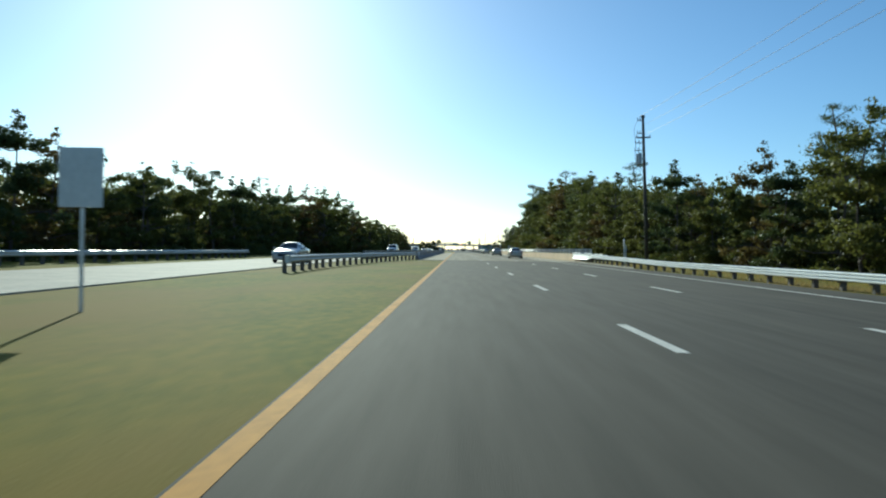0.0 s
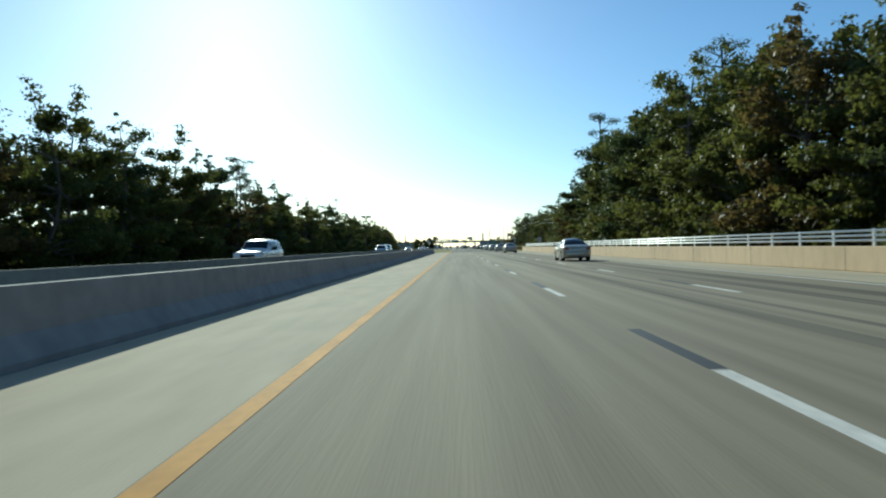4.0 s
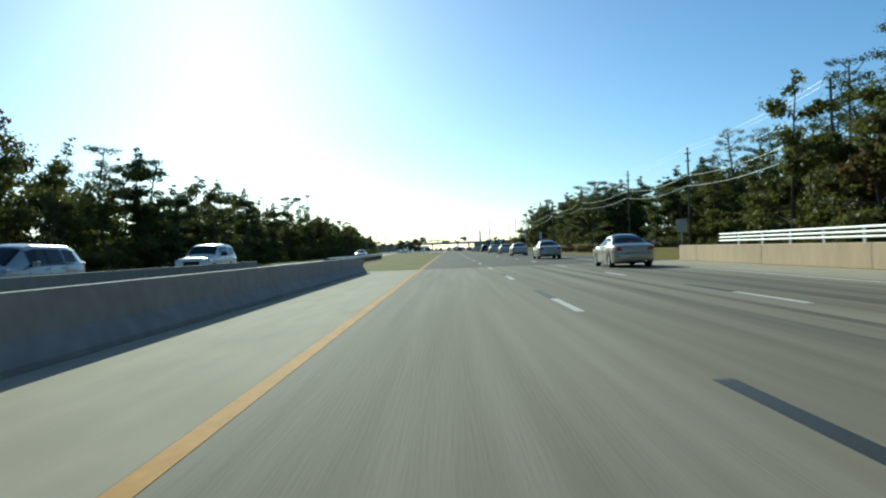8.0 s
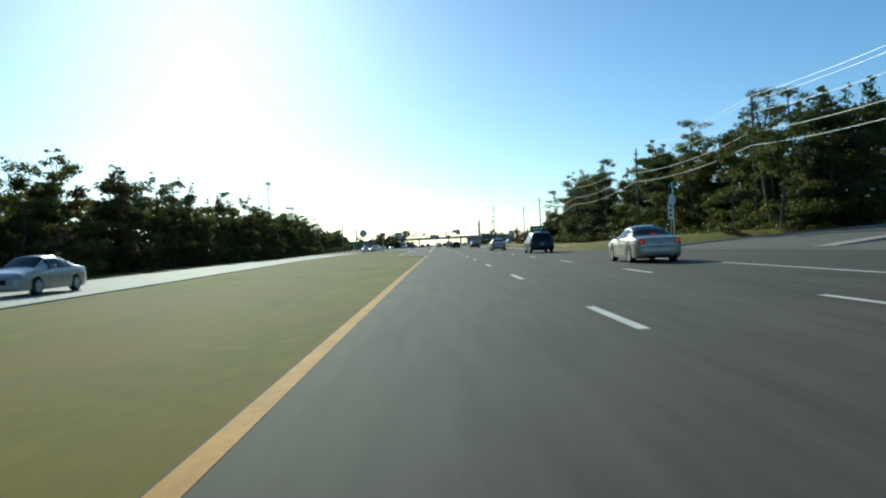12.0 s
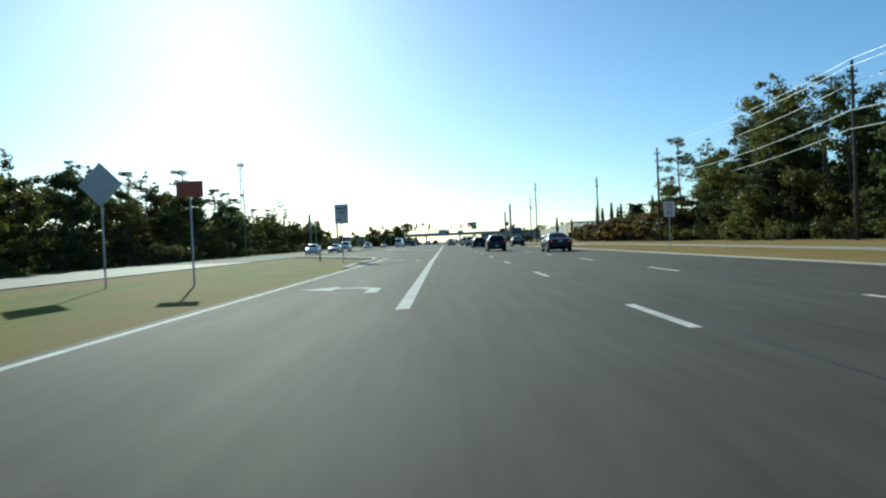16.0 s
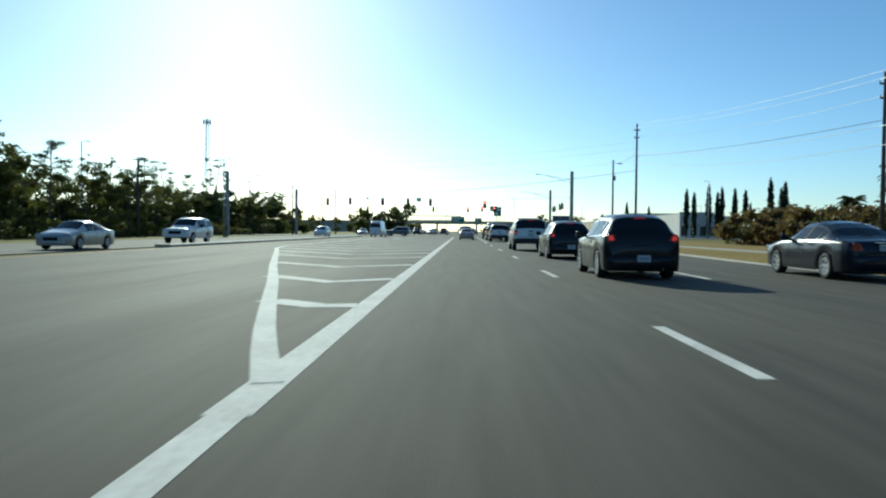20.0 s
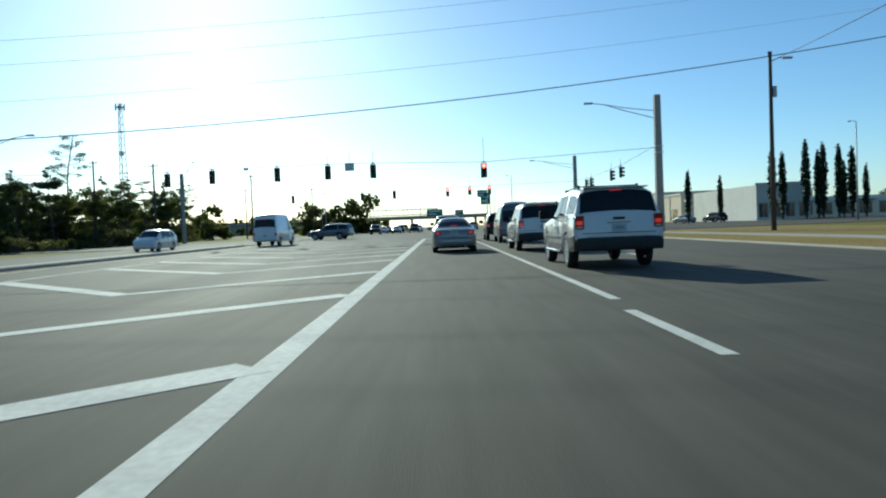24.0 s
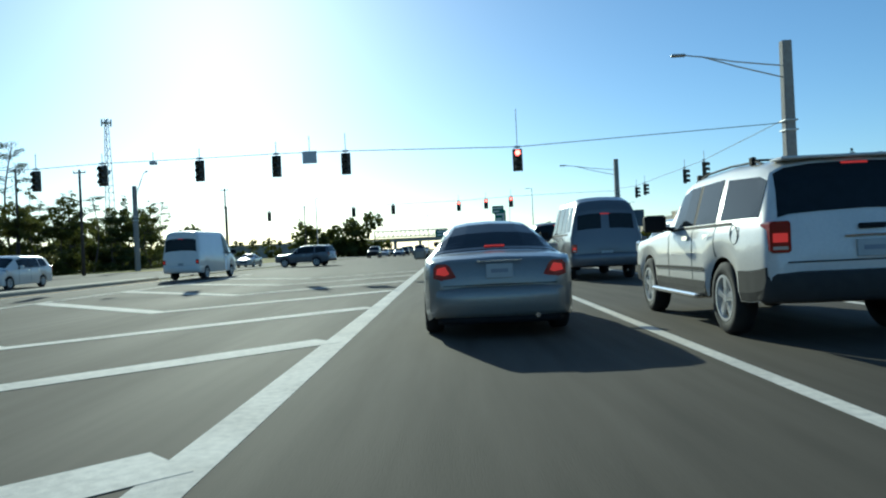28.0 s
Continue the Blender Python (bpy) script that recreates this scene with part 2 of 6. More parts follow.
def tubed(a, b, r0, r1=None, seg=8):
    bm = bmesh.new()
    tube(bm, a, b, r0, r1, seg)
    return bm


def chain(bm, pts, r, seg=5):
    """A thin bar along a line of points, in one skin."""
    pts = [Vector(p) for p in pts]
    rings = []
    for i, p in enumerate(pts):
        d = (pts[min(i + 1, len(pts) - 1)] - pts[max(i - 1, 0)]).normalized()
        side = d.cross(Vector((0, 0, 1)))
        side = side.normalized() if side.length > 1e-4 else Vector((1, 0, 0))
        up = side.cross(d)
        rings.append([bm.verts.new(p + (side * math.cos(q) + up * math.sin(q)) * r) for q in (2 * math.pi * k / seg for k in range(seg))])
    for r0, r1 in zip(rings, rings[1:]):
        for k in range(seg):
            bm.faces.new((r0[k], r0[(k + 1) % seg], r1[(k + 1) % seg], r1[k]))


def sag(a, b, drop, n=14):
    a, b = Vector(a), Vector(b)
    return [a.lerp(b, i / n) - Vector((0, 0, 4 * drop * (i / n) * (1 - i / n))) for i in range(n + 1)]


def slab(name, outline, z0, z1, material, parent=None):
    """A flat slab: outline rows (y, x_left, x_right)."""
    v, f = [], []
    for y, xl, xr in outline:
        v += [(xl, y, z1), (xr, y, z1), (xl, y, z0), (xr, y, z0)]
    for i in range(len(outline) - 1):
        a, b = 4 * i, 4 * i + 4
        f += [(a, a + 1, b + 1, b), (a + 2, a, b, b + 2), (a + 1, a + 3, b + 3, b + 1)]
    e = 4 * (len(outline) - 1)
    f += [(0, 2, 3, 1), (e, e + 1, e + 3, e + 2)]
    return raw(name, v, f, material, parent)


def ribbon(name, pts, width, material, parent, z=0.0015, thick=0.002):
    """A painted line along points (x, y), with a little thickness."""
    v, f = [], []
    n = len(pts)
    for i, (x, y) in enumerate(pts):
        ax, ay = pts[max(i - 1, 0)]
        bx, by = pts[min(i + 1, n - 1)]
        d = math.hypot(bx - ax, by - ay)
        nx, ny = (by - ay) / d * width / 2, -(bx - ax) / d * width / 2
        v += [(x - nx, y - ny, z), (x + nx, y + ny, z), (x - nx, y - ny, z + thick), (x + nx, y + ny, z + thick)]
    for i in range(n - 1):
        a, b = 4 * i, 4 * i + 4
        f += [(a + 2, a + 3, b + 3, b + 2), (a, a + 2, b + 2, b), (a + 3, a + 1, b + 1, b + 3)]
    f += [(0, 1, 3, 2), (4 * n - 4, 4 * n - 2, 4 * n - 1, 4 * n - 3)]
    return raw(name, v, f, material, parent)


def lerp_table(rows, q):
    """Linear look-up in rows of (key, value)."""
    return float(np.interp(q, [r[0] for r in rows], [r[1] for r in rows]))

# ---- ground and roads ----
LANE = 3.66
BRIDGE_0, BRIDGE_1 = 68.0, 231.5
ground = raw("ground", [(-4500, -3000, -0.05), (4500, -3000, -0.05), (4500, 4500, -0.05), (-4500, 4500, -0.05)], [(0, 1, 2, 3)], GRASS)
tagged(ground, "mown grass verge, green with dry yellow patches", "grass", kind="structure")

LEFT_EDGE = [(231.5, -0.11), (320, -0.10), (352, -0.02), (359.5, 0.05), (362, 0.02), (365, -0.43), (369.3, -1.45), (373.4, -2.55), (379, -3.45), (386, -3.85), (425, -3.95), (443, -4.2), (449, -5.6), (470, -15.2), (1600, -15.2)]
RIGHT_EDGE = [(231.5, 13.4), (255, 13.7), (283, 15.6), (306, 17.1), (314, 18.6), (330, 18.4), (345, 17.2), (350, 14.6), (359, 12.2), (510, 12.0), (535, 13.2), (1600, 13.4)]
road_south = slab("road_south", [(-120, -0.11, 12.7), (BRIDGE_0, -0.11, 12.7)], -0.25, 0.0, ASPHALT)
tagged(road_south, "dark grey asphalt carriageway with worn wheel tracks", "road", kind="structure")
_ys = sorted({r[0] for r in LEFT_EDGE + RIGHT_EDGE})
road_north = slab("road_north", [(y, lerp_table(LEFT_EDGE, y), lerp_table(RIGHT_EDGE, y)) for y in _ys], -0.25, 0.0, ASPHALT)
tagged(road_north, "dark grey asphalt carriageway leading to the junction", "road", kind="structure")
bridge_deck = slab("bridge_deck", [(BRIDGE_0, -0.10, 11.3), (BRIDGE_1, -0.10, 11.3)], -0.5, 0.0, CONCRETE)
for _x0, _x1 in ((-2.75, -0.10), (11.3, 14.3)):
    slab("shoulder", [(BRIDGE_0, _x0, _x1), (BRIDGE_1, _x0, _x1)], -0.5, -0.001, CONCRETE_PALE, bridge_deck)
tagged(bridge_deck, "pale concrete bridge deck with dark rubber streaks", "road", kind="structure")
STREET_S = [(17, 312), (18.6, 314), (24, 318), (40, 325), (60, 334), (120, 362)]  # the side street's two edges, x to y
STREET_N = [(17, 344.8), (21.4, 351), (27, 355.5), (34, 358.5), (60, 370), (120, 398)]


def street_z(x):
    """The side street climbs gently away from the highway."""
    return -0.004 + 0.032 * max(0.0, x - 20)


def in_street(x, y, room=1.5):
    return x > 15 and lerp_table(STREET_S, x) - room < y < lerp_table(STREET_N, x) + room


_xs = (17, 18.6, 21.4, 24, 27, 34, 40, 50, 60, 80, 100, 120)
_v = [q for x in _xs for q in ((x, lerp_table(STREET_S, x), street_z(x)), (x, lerp_table(STREET_N, x), street_z(x)), (x, lerp_table(STREET_S, x), -0.3), (x, lerp_table(STREET_N, x), -0.3))]
_f = []
for i in range(len(_xs) - 1):
    a, b = 4 * i, 4 * i + 4
    _f += [(a, b, b + 1, a + 1), (a + 2, b + 2, b, a), (a + 1, b + 1, b + 3, a + 3)]
side_street = raw("side_street", _v, _f, ASPHALT_OLD)
tagged(side_street, "wide worn asphalt side street climbing away from the highway", "road", kind="structure")
_v, _f = [], []
_us, _ws = np.linspace(0, 1, 12), np.linspace(0, 1, 8)
for u in _us:  # the bank in the corner north of the side street
    x = 14.5 + 46 * u
    y0 = max(lerp_table(STREET_N, x) + 0.1, 351.5)
    for w in _ws:
        y = y0 + (392 - y0) * w
        rise = min(1.0, (x - 14.5) / 5) * min(1.0, (y - y0) / 3.5) * (1 - max(0.0, (y - 372) / 20))
        _v.append((x, y, -0.06 + (0.75 + 0.022 * max(0.0, x - 20)) * rise))
for i in range(11):
    for k in range(7):
        a = i * 8 + k
        _f.append((a, a + 8, a + 9, a + 1))
bank = raw("verge_bank", _v, _f, GRASS, smooth=True)
tagged(bank, "green grass bank in the corner of the side street", "grass", kind="structure")
OPP = [(-120, -8.6), (240, -8.7), (311, -10.2), (325, -11.0), (381, -14.8), (417, -15.9), (470, -16.6), (1600, -16.8)]
# opposite asphalt takes the pale kerb colour to imitate the sun's glint
road_opposite = slab("road_opposite", [(y, lerp_table(OPP, y) - (11.5 if y > 440 else 8.0), lerp_table(OPP, y)) for y in (-120, 60, 150, 240, 275, 311, 325, 350, 381, 417, 455)], -0.25, -0.004, KERB)
road_opposite_north = slab("road_opposite_north", [(y, lerp_table(OPP, y) - 11.5, lerp_table(OPP, y)) for y in (455, 470, 1600)], -0.25, -0.004, ASPHALT_OLD)
tagged(road_opposite_north, "worn grey asphalt carriageway of the opposite direction", "road", kind="structure")
tagged(road_opposite, "asphalt carriageway of the opposite direction, coloured pale for sun glint", "road", kind="structure")
cross_w = slab("cross_street", [(608, -260, -28.4), (640, -260, -28.4)], -0.25, -0.004, ASPHALT)
tagged(cross_w, "asphalt cross street at the signals", "road", kind="structure")
cross_e = slab("cross_street", [(608, 13.4, 260), (640, 13.4, 260)], -0.25, -0.004, ASPHALT)
tagged(cross_e, "asphalt cross street at the signals", "road", kind="structure")

# yellow and white lines
ribbon("yellow_edge_line", [(0, y) for y in (-100, BRIDGE_0)], 0.17, YELLOW, road_south)
ribbon("yellow_edge_line", [(0, y) for y in (BRIDGE_0, BRIDGE_1)], 0.17, YELLOW, bridge_deck)
ribbon("yellow_edge_line", [(0, BRIDGE_1), (0.02, 320), (0.15, 352), (0.28, 359.5), (0.25, 362), (-0.2, 365), (-1.2, 369.3), (-2.3, 373.4), (-3.2, 379), (-3.6, 386)], 0.19, YELLOW, road_north)
# stretch of the yellow line coloured white to imitate sun glare
ribbon("sunlit_edge_line", [(-3.6, 386), (-3.65, 425)], 0.15, WHITE, road_north)
ribbon("white_edge_line", [(-3.6, 425.2), (-3.55, 444.2)], 0.15, WHITE, road_north)
ribbon("yellow_edge_line", [(-3.55, 444.4), (-5.0, 448.4), (-11.7, 463.4), (-14.3, 469.5), (-14.5, 490), (-14.6, 600)], 0.15, YELLOW, road_north)
ribbon("white_edge_line", [(10.98, y) for y in (-100, BRIDGE_0)], 0.15, WHITE, road_south)
ribbon("white_edge_line", [(10.98, y) for y in (BRIDGE_0, BRIDGE_1)], 0.15, WHITE, bridge_deck)
ribbon("white_edge_line", [(10.98, BRIDGE_1), (10.98, 330)], 0.15, WHITE, road_north)
ribbon("turn_lane_line", [(0.1, 401.8), (0.0, 430), (0.0, 482)], 0.24, WHITE, road_north)
ribbon("gore_line", [(0.0, 482), (0.0, 606)], 0.30, WHITE, road_north)
GORE = [(482.9, 0.0), (484.3, -0.4), (485.8, -0.8), (488.2, -1.4), (492.7, -2.5), (499.7, -4.3), (513.9, -7.8), (520.6, -9.5), (527, -10.4), (545, -10.7), (604, -10.7)]
ribbon("gore_line", [(x, y) for y, x in GORE], 0.24, WHITE, road_north, z=0.007)
ribbon("lane_line", [(3.8, 548.6), (3.86, 604)], 0.15, WHITE, road_north)
ribbon("lane_line", [(7.42, 560), (7.42, 604)], 0.15, WHITE, road_north)
ribbon("lane_line", [(-14.2, 560), (-14.2, 603)], 0.12, WHITE, road_north)
ribbon("stop_line", [(0.2, 605.3), (13.0, 605.3)], 0.55, WHITE, road_north)
ribbon("stop_line", [(-14.3, 604.3), (-10.8, 604.3)], 0.55, WHITE, road_north)
CHEVRONS = [(0, 488.3), (1, 494.2), (3, 508.0), (5, 519.4), (7, 530.2), (9, 544.5), (11, 557.2), (12, 563.6), (14, 573.9), (18, 596.6)]
for k in range(0, 19):  # chevrons of the painted island, their points towards the traffic
    y = lerp_table(CHEVRONS, k)
    xl = lerp_table(GORE, y + 0.8) + 0.05
    xa = xl * 0.45
    ya = y + 0.12 * xa if k == 0 else y + 0.97 * (xa + 0.15)
    ribbon("chevron_stripe", [(-0.13, y), (xa, ya), (xl, ya + 1.02 * (xa - xl) if k else ya + 0.7)], 0.56, WHITE, road_north, z=0.004)

DASH_Y = 7.91
for k in range(-3, 48):
    y = DASH_Y + 12.19 * k
    if k < 5:
        y -= 5.7
    on_bridge = BRIDGE_0 < y + 1.5 < BRIDGE_1
    host = bridge_deck if on_bridge else (road_south if y < BRIDGE_0 else road_north)
    for lane in (1, 2):
        if y > (546 if lane == 1 else 556):
            continue
        ribbon("lane_dash", [(LANE * lane, y), (LANE * lane, y + 3.05)], 0.15, WHITE, host)
        if on_bridge:
            ribbon("contrast_dash", [(LANE * lane, y + 3.1), (LANE * lane, y + 6.1)], 0.17, BLACK_MARK, host)

def turn_arrow(x, y):
    """A left-turn arrow, drawn as one flat plate of paint."""
    v = [(0.55, -1.4), (0.85, -1.4), (0.85, 0.1), (0.45, 0.75), (-0.35, 0.85), (-0.35, 1.45), (-1.3, 0.65), (-0.35, -0.2), (-0.35, 0.42), (0.25, 0.35), (0.55, -0.1)]
    bm = bmesh.new()
    f = bm.faces.new([bm.verts.new((x + a, y + b, 0.009)) for a, b in v])
    ex = bmesh.ops.extrude_face_region(bm, geom=[f])
    bmesh.ops.translate(bm, verts=[g for g in ex["geom"] if isinstance(g, bmesh.types.BMVert)], vec=(0, 0, -0.006))
    bmesh.ops.recalc_face_normals(bm, faces=bm.faces)
    obj("turn_arrow", bm, WHITE, road_north)


turn_arrow(-1.6, 407.6)
turn_arrow(-1.6, 435.4)
turn_arrow(-12.5, 560)

for _x, _w in ((5.75, 0.40), (6.6, 0.22), (8.3, 0.5), (9.4, 0.6)):
    ribbon("rubber_streak", [(_x, BRIDGE_0 + 1), (_x + 0.08, 120), (_x - 0.05, 170), (_x + 0.03, BRIDGE_1 - 1)], _w, RUBBER_STREAK, bridge_deck, z=0.0004, thick=0.0008)
# joints of the bridge deck, seams and patches of the asphalt
for y in (BRIDGE_0 + 0.2, BRIDGE_1 - 0.2):
    ribbon("deck_joint", [(-2.7, y), (14.2, y)], 0.06, RUBBER, bridge_deck, z=0.001, thick=0.0015)
for x, y0, y1 in ((3.62, 352, 480), (7.28, 240, 330), (7.3, 370, 500)):
    ribbon("tar_seam", [(x + 0.25, y0), (x + 0.3, (y0 + y1) / 2), (x + 0.24, y1)], 0.03, TAR, road_north, z=0.0005, thick=0.001)

# kerb of the median's end and of the turn lanes
def kerb_run(name, pts, label, w=0.45, h=0.15, taper=False):
    v, f = [], []
    n = len(pts)
    prof = ((-w / 2, -0.05), (-w / 2, h - 0.04), (-w / 2 + 0.06, h), (w / 2 - 0.06, h), (w / 2, h - 0.05), (w / 2 + 0.02, -0.05))
    for i, (x, y) in enumerate(pts):
        ax, ay = pts[max(i - 1, 0)]
        bx, by = pts[min(i + 1, n - 1)]
        d = math.hypot(bx - ax, by - ay)
        nx, ny = (by - ay) / d, -(bx - ax) / d
        k = 0.15 if taper and i in (0, n - 1) else 1.0
        v += [(x + nx * o, y + ny * o, z * k) for o, z in prof]
    q = len(prof)
    for i in range(n - 1):
        for k in range(q - 1):
            f.append((i * q + k, i * q + k + 1, (i + 1) * q + k + 1, (i + 1) * q + k))
    f += [tuple(range(q - 1, -1, -1)), tuple(range((n - 1) * q, n * q))]
    return tagged(raw(name, v, f, KERB), label, "kerb", kind="structure")


kerb_run("kerb_median", [(-4.25, 426.5), (-4.24, 429.5), (-4.2, 440), (-4.6, 446), (-6.3, 450.5), (-11.5, 462.3), (-15.0, 469.2), (-16.0, 470.2)], "pale concrete kerb round the end of the median", h=0.08, taper=True)
kerb_run("kerb_separator", [(-16.0, 520), (-16.0, 602)], "low concrete separator beside the turn lane", w=1.0)
def raised(ob):
    """Sets a thing of the side street on the slope."""
    for v in ob.data.vertices:
        v.co.z += street_z(v.co.x) + 0.02
    return ob


raised(kerb_run("kerb_street_median", [(20.5, 328.5), (26, 332), (34, 337), (47, 346), (60, 352), (100, 371)], "narrow concrete median nose of the side street", w=1.3, h=0.14, taper=True))
raised(kerb_run("kerb_corner", [(17.3, 345.1), (21.4, 351.2), (27, 355.7), (34, 358.7), (60, 370.2)], "pale concrete kerb round the corner of the side street", w=0.3, h=0.10))
kerb_run("kerb_east", [(12.35, 360), (12.2, 505), (13.5, 536), (13.75, 600)], "flush concrete kerb along the verge", w=0.28, h=0.045)
gutter = raw("gutter_median", [(-4.0, 426.5, 0.003), (-3.72, 426.5, 0.003), (-3.72, 443.5, 0.003), (-4.0, 441.5, 0.003)], [(0, 1, 2, 3)], KERB)
tagged(gutter, "pale concrete gutter strip", "gutter", kind="structure")
verge_dry = slab("verge_east", [(355, 12.3, 34), (505, 12.2, 31), (536, 13.5, 30), (606, 13.8, 34)], -0.3, -0.042, GRASS_DRY)
tagged(verge_dry, "dry golden grass verge beside the highway", "grass", kind="structure")
bench_pad = slab("bench_pad", [(482, 12.4, 19.6), (493, 12.4, 19.6)], -0.2, -0.01, KERB)
tagged(bench_pad, "pale concrete pad round the bench", "pavement", kind="structure")
path_east = slab("footpath_east", [(360, 19.5, 21.3), (420, 19.3, 21.1), (470, 20.6, 22.4), (520, 19.5, 21.3), (604, 18.0, 19.8)], -0.05, -0.02, KERB)
tagged(path_east, "narrow concrete footpath through the verge", "path", kind="structure")

# bridge barriers
def barrier(name, x, y0, y1, side, label):
    """A sloped-face concrete barrier; side is +1 when its face looks towards +x."""
    prof = ((0.0, 0.0), (0.0, 0.08), (-0.17, 0.33), (-0.22, 0.81), (-0.42, 0.81), (-0.47, 0.0))
    v, f = [], []
    ys = [y0] + list(np.arange(y0 + 6, y1 - 3, 6.0)) + [y1]
    bm = bmesh.new()
    rings = [[bm.verts.new((x + side * o, y, z)) for o, z in prof] for y in ys]
    for a, b in zip(rings, rings[1:]):
        for k in range(len(prof) - 1):
            bm.faces.new((a[k], a[k + 1], b[k + 1], b[k]) if side < 0 else (b[k], b[k + 1], a[k + 1], a[k]))
    bm.faces.new(rings[0])
    bm.faces.new(rings[-1])
    bmesh.ops.recalc_face_normals(bm, faces=bm.faces)
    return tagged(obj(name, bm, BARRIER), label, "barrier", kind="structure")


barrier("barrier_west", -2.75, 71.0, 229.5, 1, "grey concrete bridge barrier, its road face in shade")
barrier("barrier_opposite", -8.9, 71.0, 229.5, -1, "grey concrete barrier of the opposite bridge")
bm = bmesh.new()
box(bm, 14.0, 14.3, 70.5, 230.8, 0.0, 0.80, 0.02)
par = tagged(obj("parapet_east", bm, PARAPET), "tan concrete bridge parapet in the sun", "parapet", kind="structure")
for y in np.arange(76, 229, 7.6):
    part("parapet_joint", boxed(13.996, 14.05, y, y + 0.025, 0.02, 0.79), TAR, par)
rail = thing("bridge_rail", "pale metal pipe railing on the bridge parapet", "railing")
for z in (0.98, 1.13, 1.28):
    part("rail_pipe", tubed((14.15, 65.2, z), (14.15, 225.2, z), 0.038, seg=8), ALU, rail, smooth=True)
_bm = boxed(-0.03, 0.03, -0.06, 0.06, 0.76, 1.33, 0.01)
_post = part("rail_post", _bm, ALU, rail)
_post.location = (14.15, 71.8, 0)
for y in np.arange(74.2, 225.2, 2.4):
    o = new("rail_post", _post.data)
    o.parent, o.location = rail, (14.15, y, 0)
_low = part("rail_post", boxed(-0.03, 0.03, -0.06, 0.06, -0.05, 1.33, 0.01), ALU, rail)
_low.location = (14.15, 65.3, 0)
o = new("rail_post", _low.data)
o.parent, o.location = rail, (14.15, 68.6, 0)


def guardrail(pts, label, face, end_cap=True, post_len=0.72):
    """A steel beam on wooden posts along points (x, y); face is the side that the beam hangs on."""
    g = thing("guardrail", label, "guardrail")
    prof = ((0.0, 0.42), (0.07, 0.46), (0.075, 0.50), (0.01, 0.555), (0.01, 0.585), (0.075, 0.64), (0.07, 0.68), (0.0, 0.72))
    P = [Vector((x, y, 0)) for x, y in pts]
    dist = [0.0]
    for a, b in zip(P, P[1:]):
        dist.append(dist[-1] + (b - a).length)

    def at(s):
        i = min(max(int(np.searchsorted(dist, s)) - 1, 0), len(P) - 2)
        u = (s - dist[i]) / (dist[i + 1] - dist[i])
        d = (P[i + 1] - P[i]).normalized()
        return P[i].lerp(P[i + 1], u), Vector((d.y, -d.x, 0)) * face
    stations = list(np.arange(0, dist[-1], 3.81)) + [dist[-1]]
    for s0, s1 in zip(stations, stations[1:]):
        bm = bmesh.new()
        rings = []
        for s in (s0, s1 + 0.05):
            p, nrm = at(min(s, dist[-1]))
            rings.append([bm.verts.new(p + nrm * (o + 0.10) + Vector((0, 0, z))) for o, z in prof] + [bm.verts.new(p + nrm * (o + 0.095) + Vector((0, 0, z))) for o, z in reversed(prof)])
        n = len(rings[0])
        for k in range(n):
            bm.faces.new((rings[0][k], rings[0][(k + 1) % n], rings[1][(k + 1) % n], rings[1][k]))
        bmesh.ops.recalc_face_normals(bm, faces=bm.faces)
        part("beam", bm, GALV, g)
    post = None
    for s in np.arange(0.2, dist[-1], 1.905):
        p, nrm = at(s)
        if post is None:
            post = part("post", boxed(-0.09, 0.09, -0.075, 0.075, -0.1, post_len, 0.008), POST_WOOD, g)
            blk = part("block", boxed(-0.075, 0.075, -0.07, 0.07, 0.40, 0.74, 0.008), POST_WOOD, g)
            o, b = post, blk
        else:
            o, b = new("post", post.data), new("block", blk.data)
            o.parent = b.parent = g
        ang = math.atan2(nrm.y, nrm.x)
        o.location, o.rotation_euler = p - nrm * 0.09, (0, 0, ang)
        b.location, b.rotation_euler = p + nrm * 0.03, (0, 0, ang)
    if end_cap:
        p, nrm = at(0)
        bm = bmesh.new()
        d = (P[1] - P[0]).normalized()
        tube(bm, p + nrm * 0.12 - d * 0.1 + Vector((0, 0, 0.40)), p + nrm * 0.12 - d * 0.1 + Vector((0, 0, 0.74)), 0.13, seg=12)
        part("end_terminal", bm, GALV, g, "rounded steel end terminal")
    return g


guardrail([(-6.35, 26.3), (-6.4, 36.3), (-5.9, 44.3), (-5.1, 54.3), (-4.3, 62.3), (-3.2, 70.8), (-2.95, 73)], "galvanised guardrail on wooden posts beside the grass median", 1)
guardrail([(-3.0, 229.2), (-4.2, 234), (-6.4, 240), (-8.0, 248), (-8.2, 285), (-8.7, 304)], "galvanised guardrail on wooden posts along the median", 1, end_cap=False)
EAST_RAIL = [(-40, 13.4), (54, 13.4), (64, 13.62), (70.6, 13.92), (75.5, 13.98)]
EAST_TOP = [(-40, 0.54), (37, 0.57), (47.5, 0.69), (61, 0.80), (75, 0.82)]
EAST_DEEP = [(-40, 0.28), (47, 0.30), (60.5, 0.31), (64.3, 0.58), (75, 0.58)]


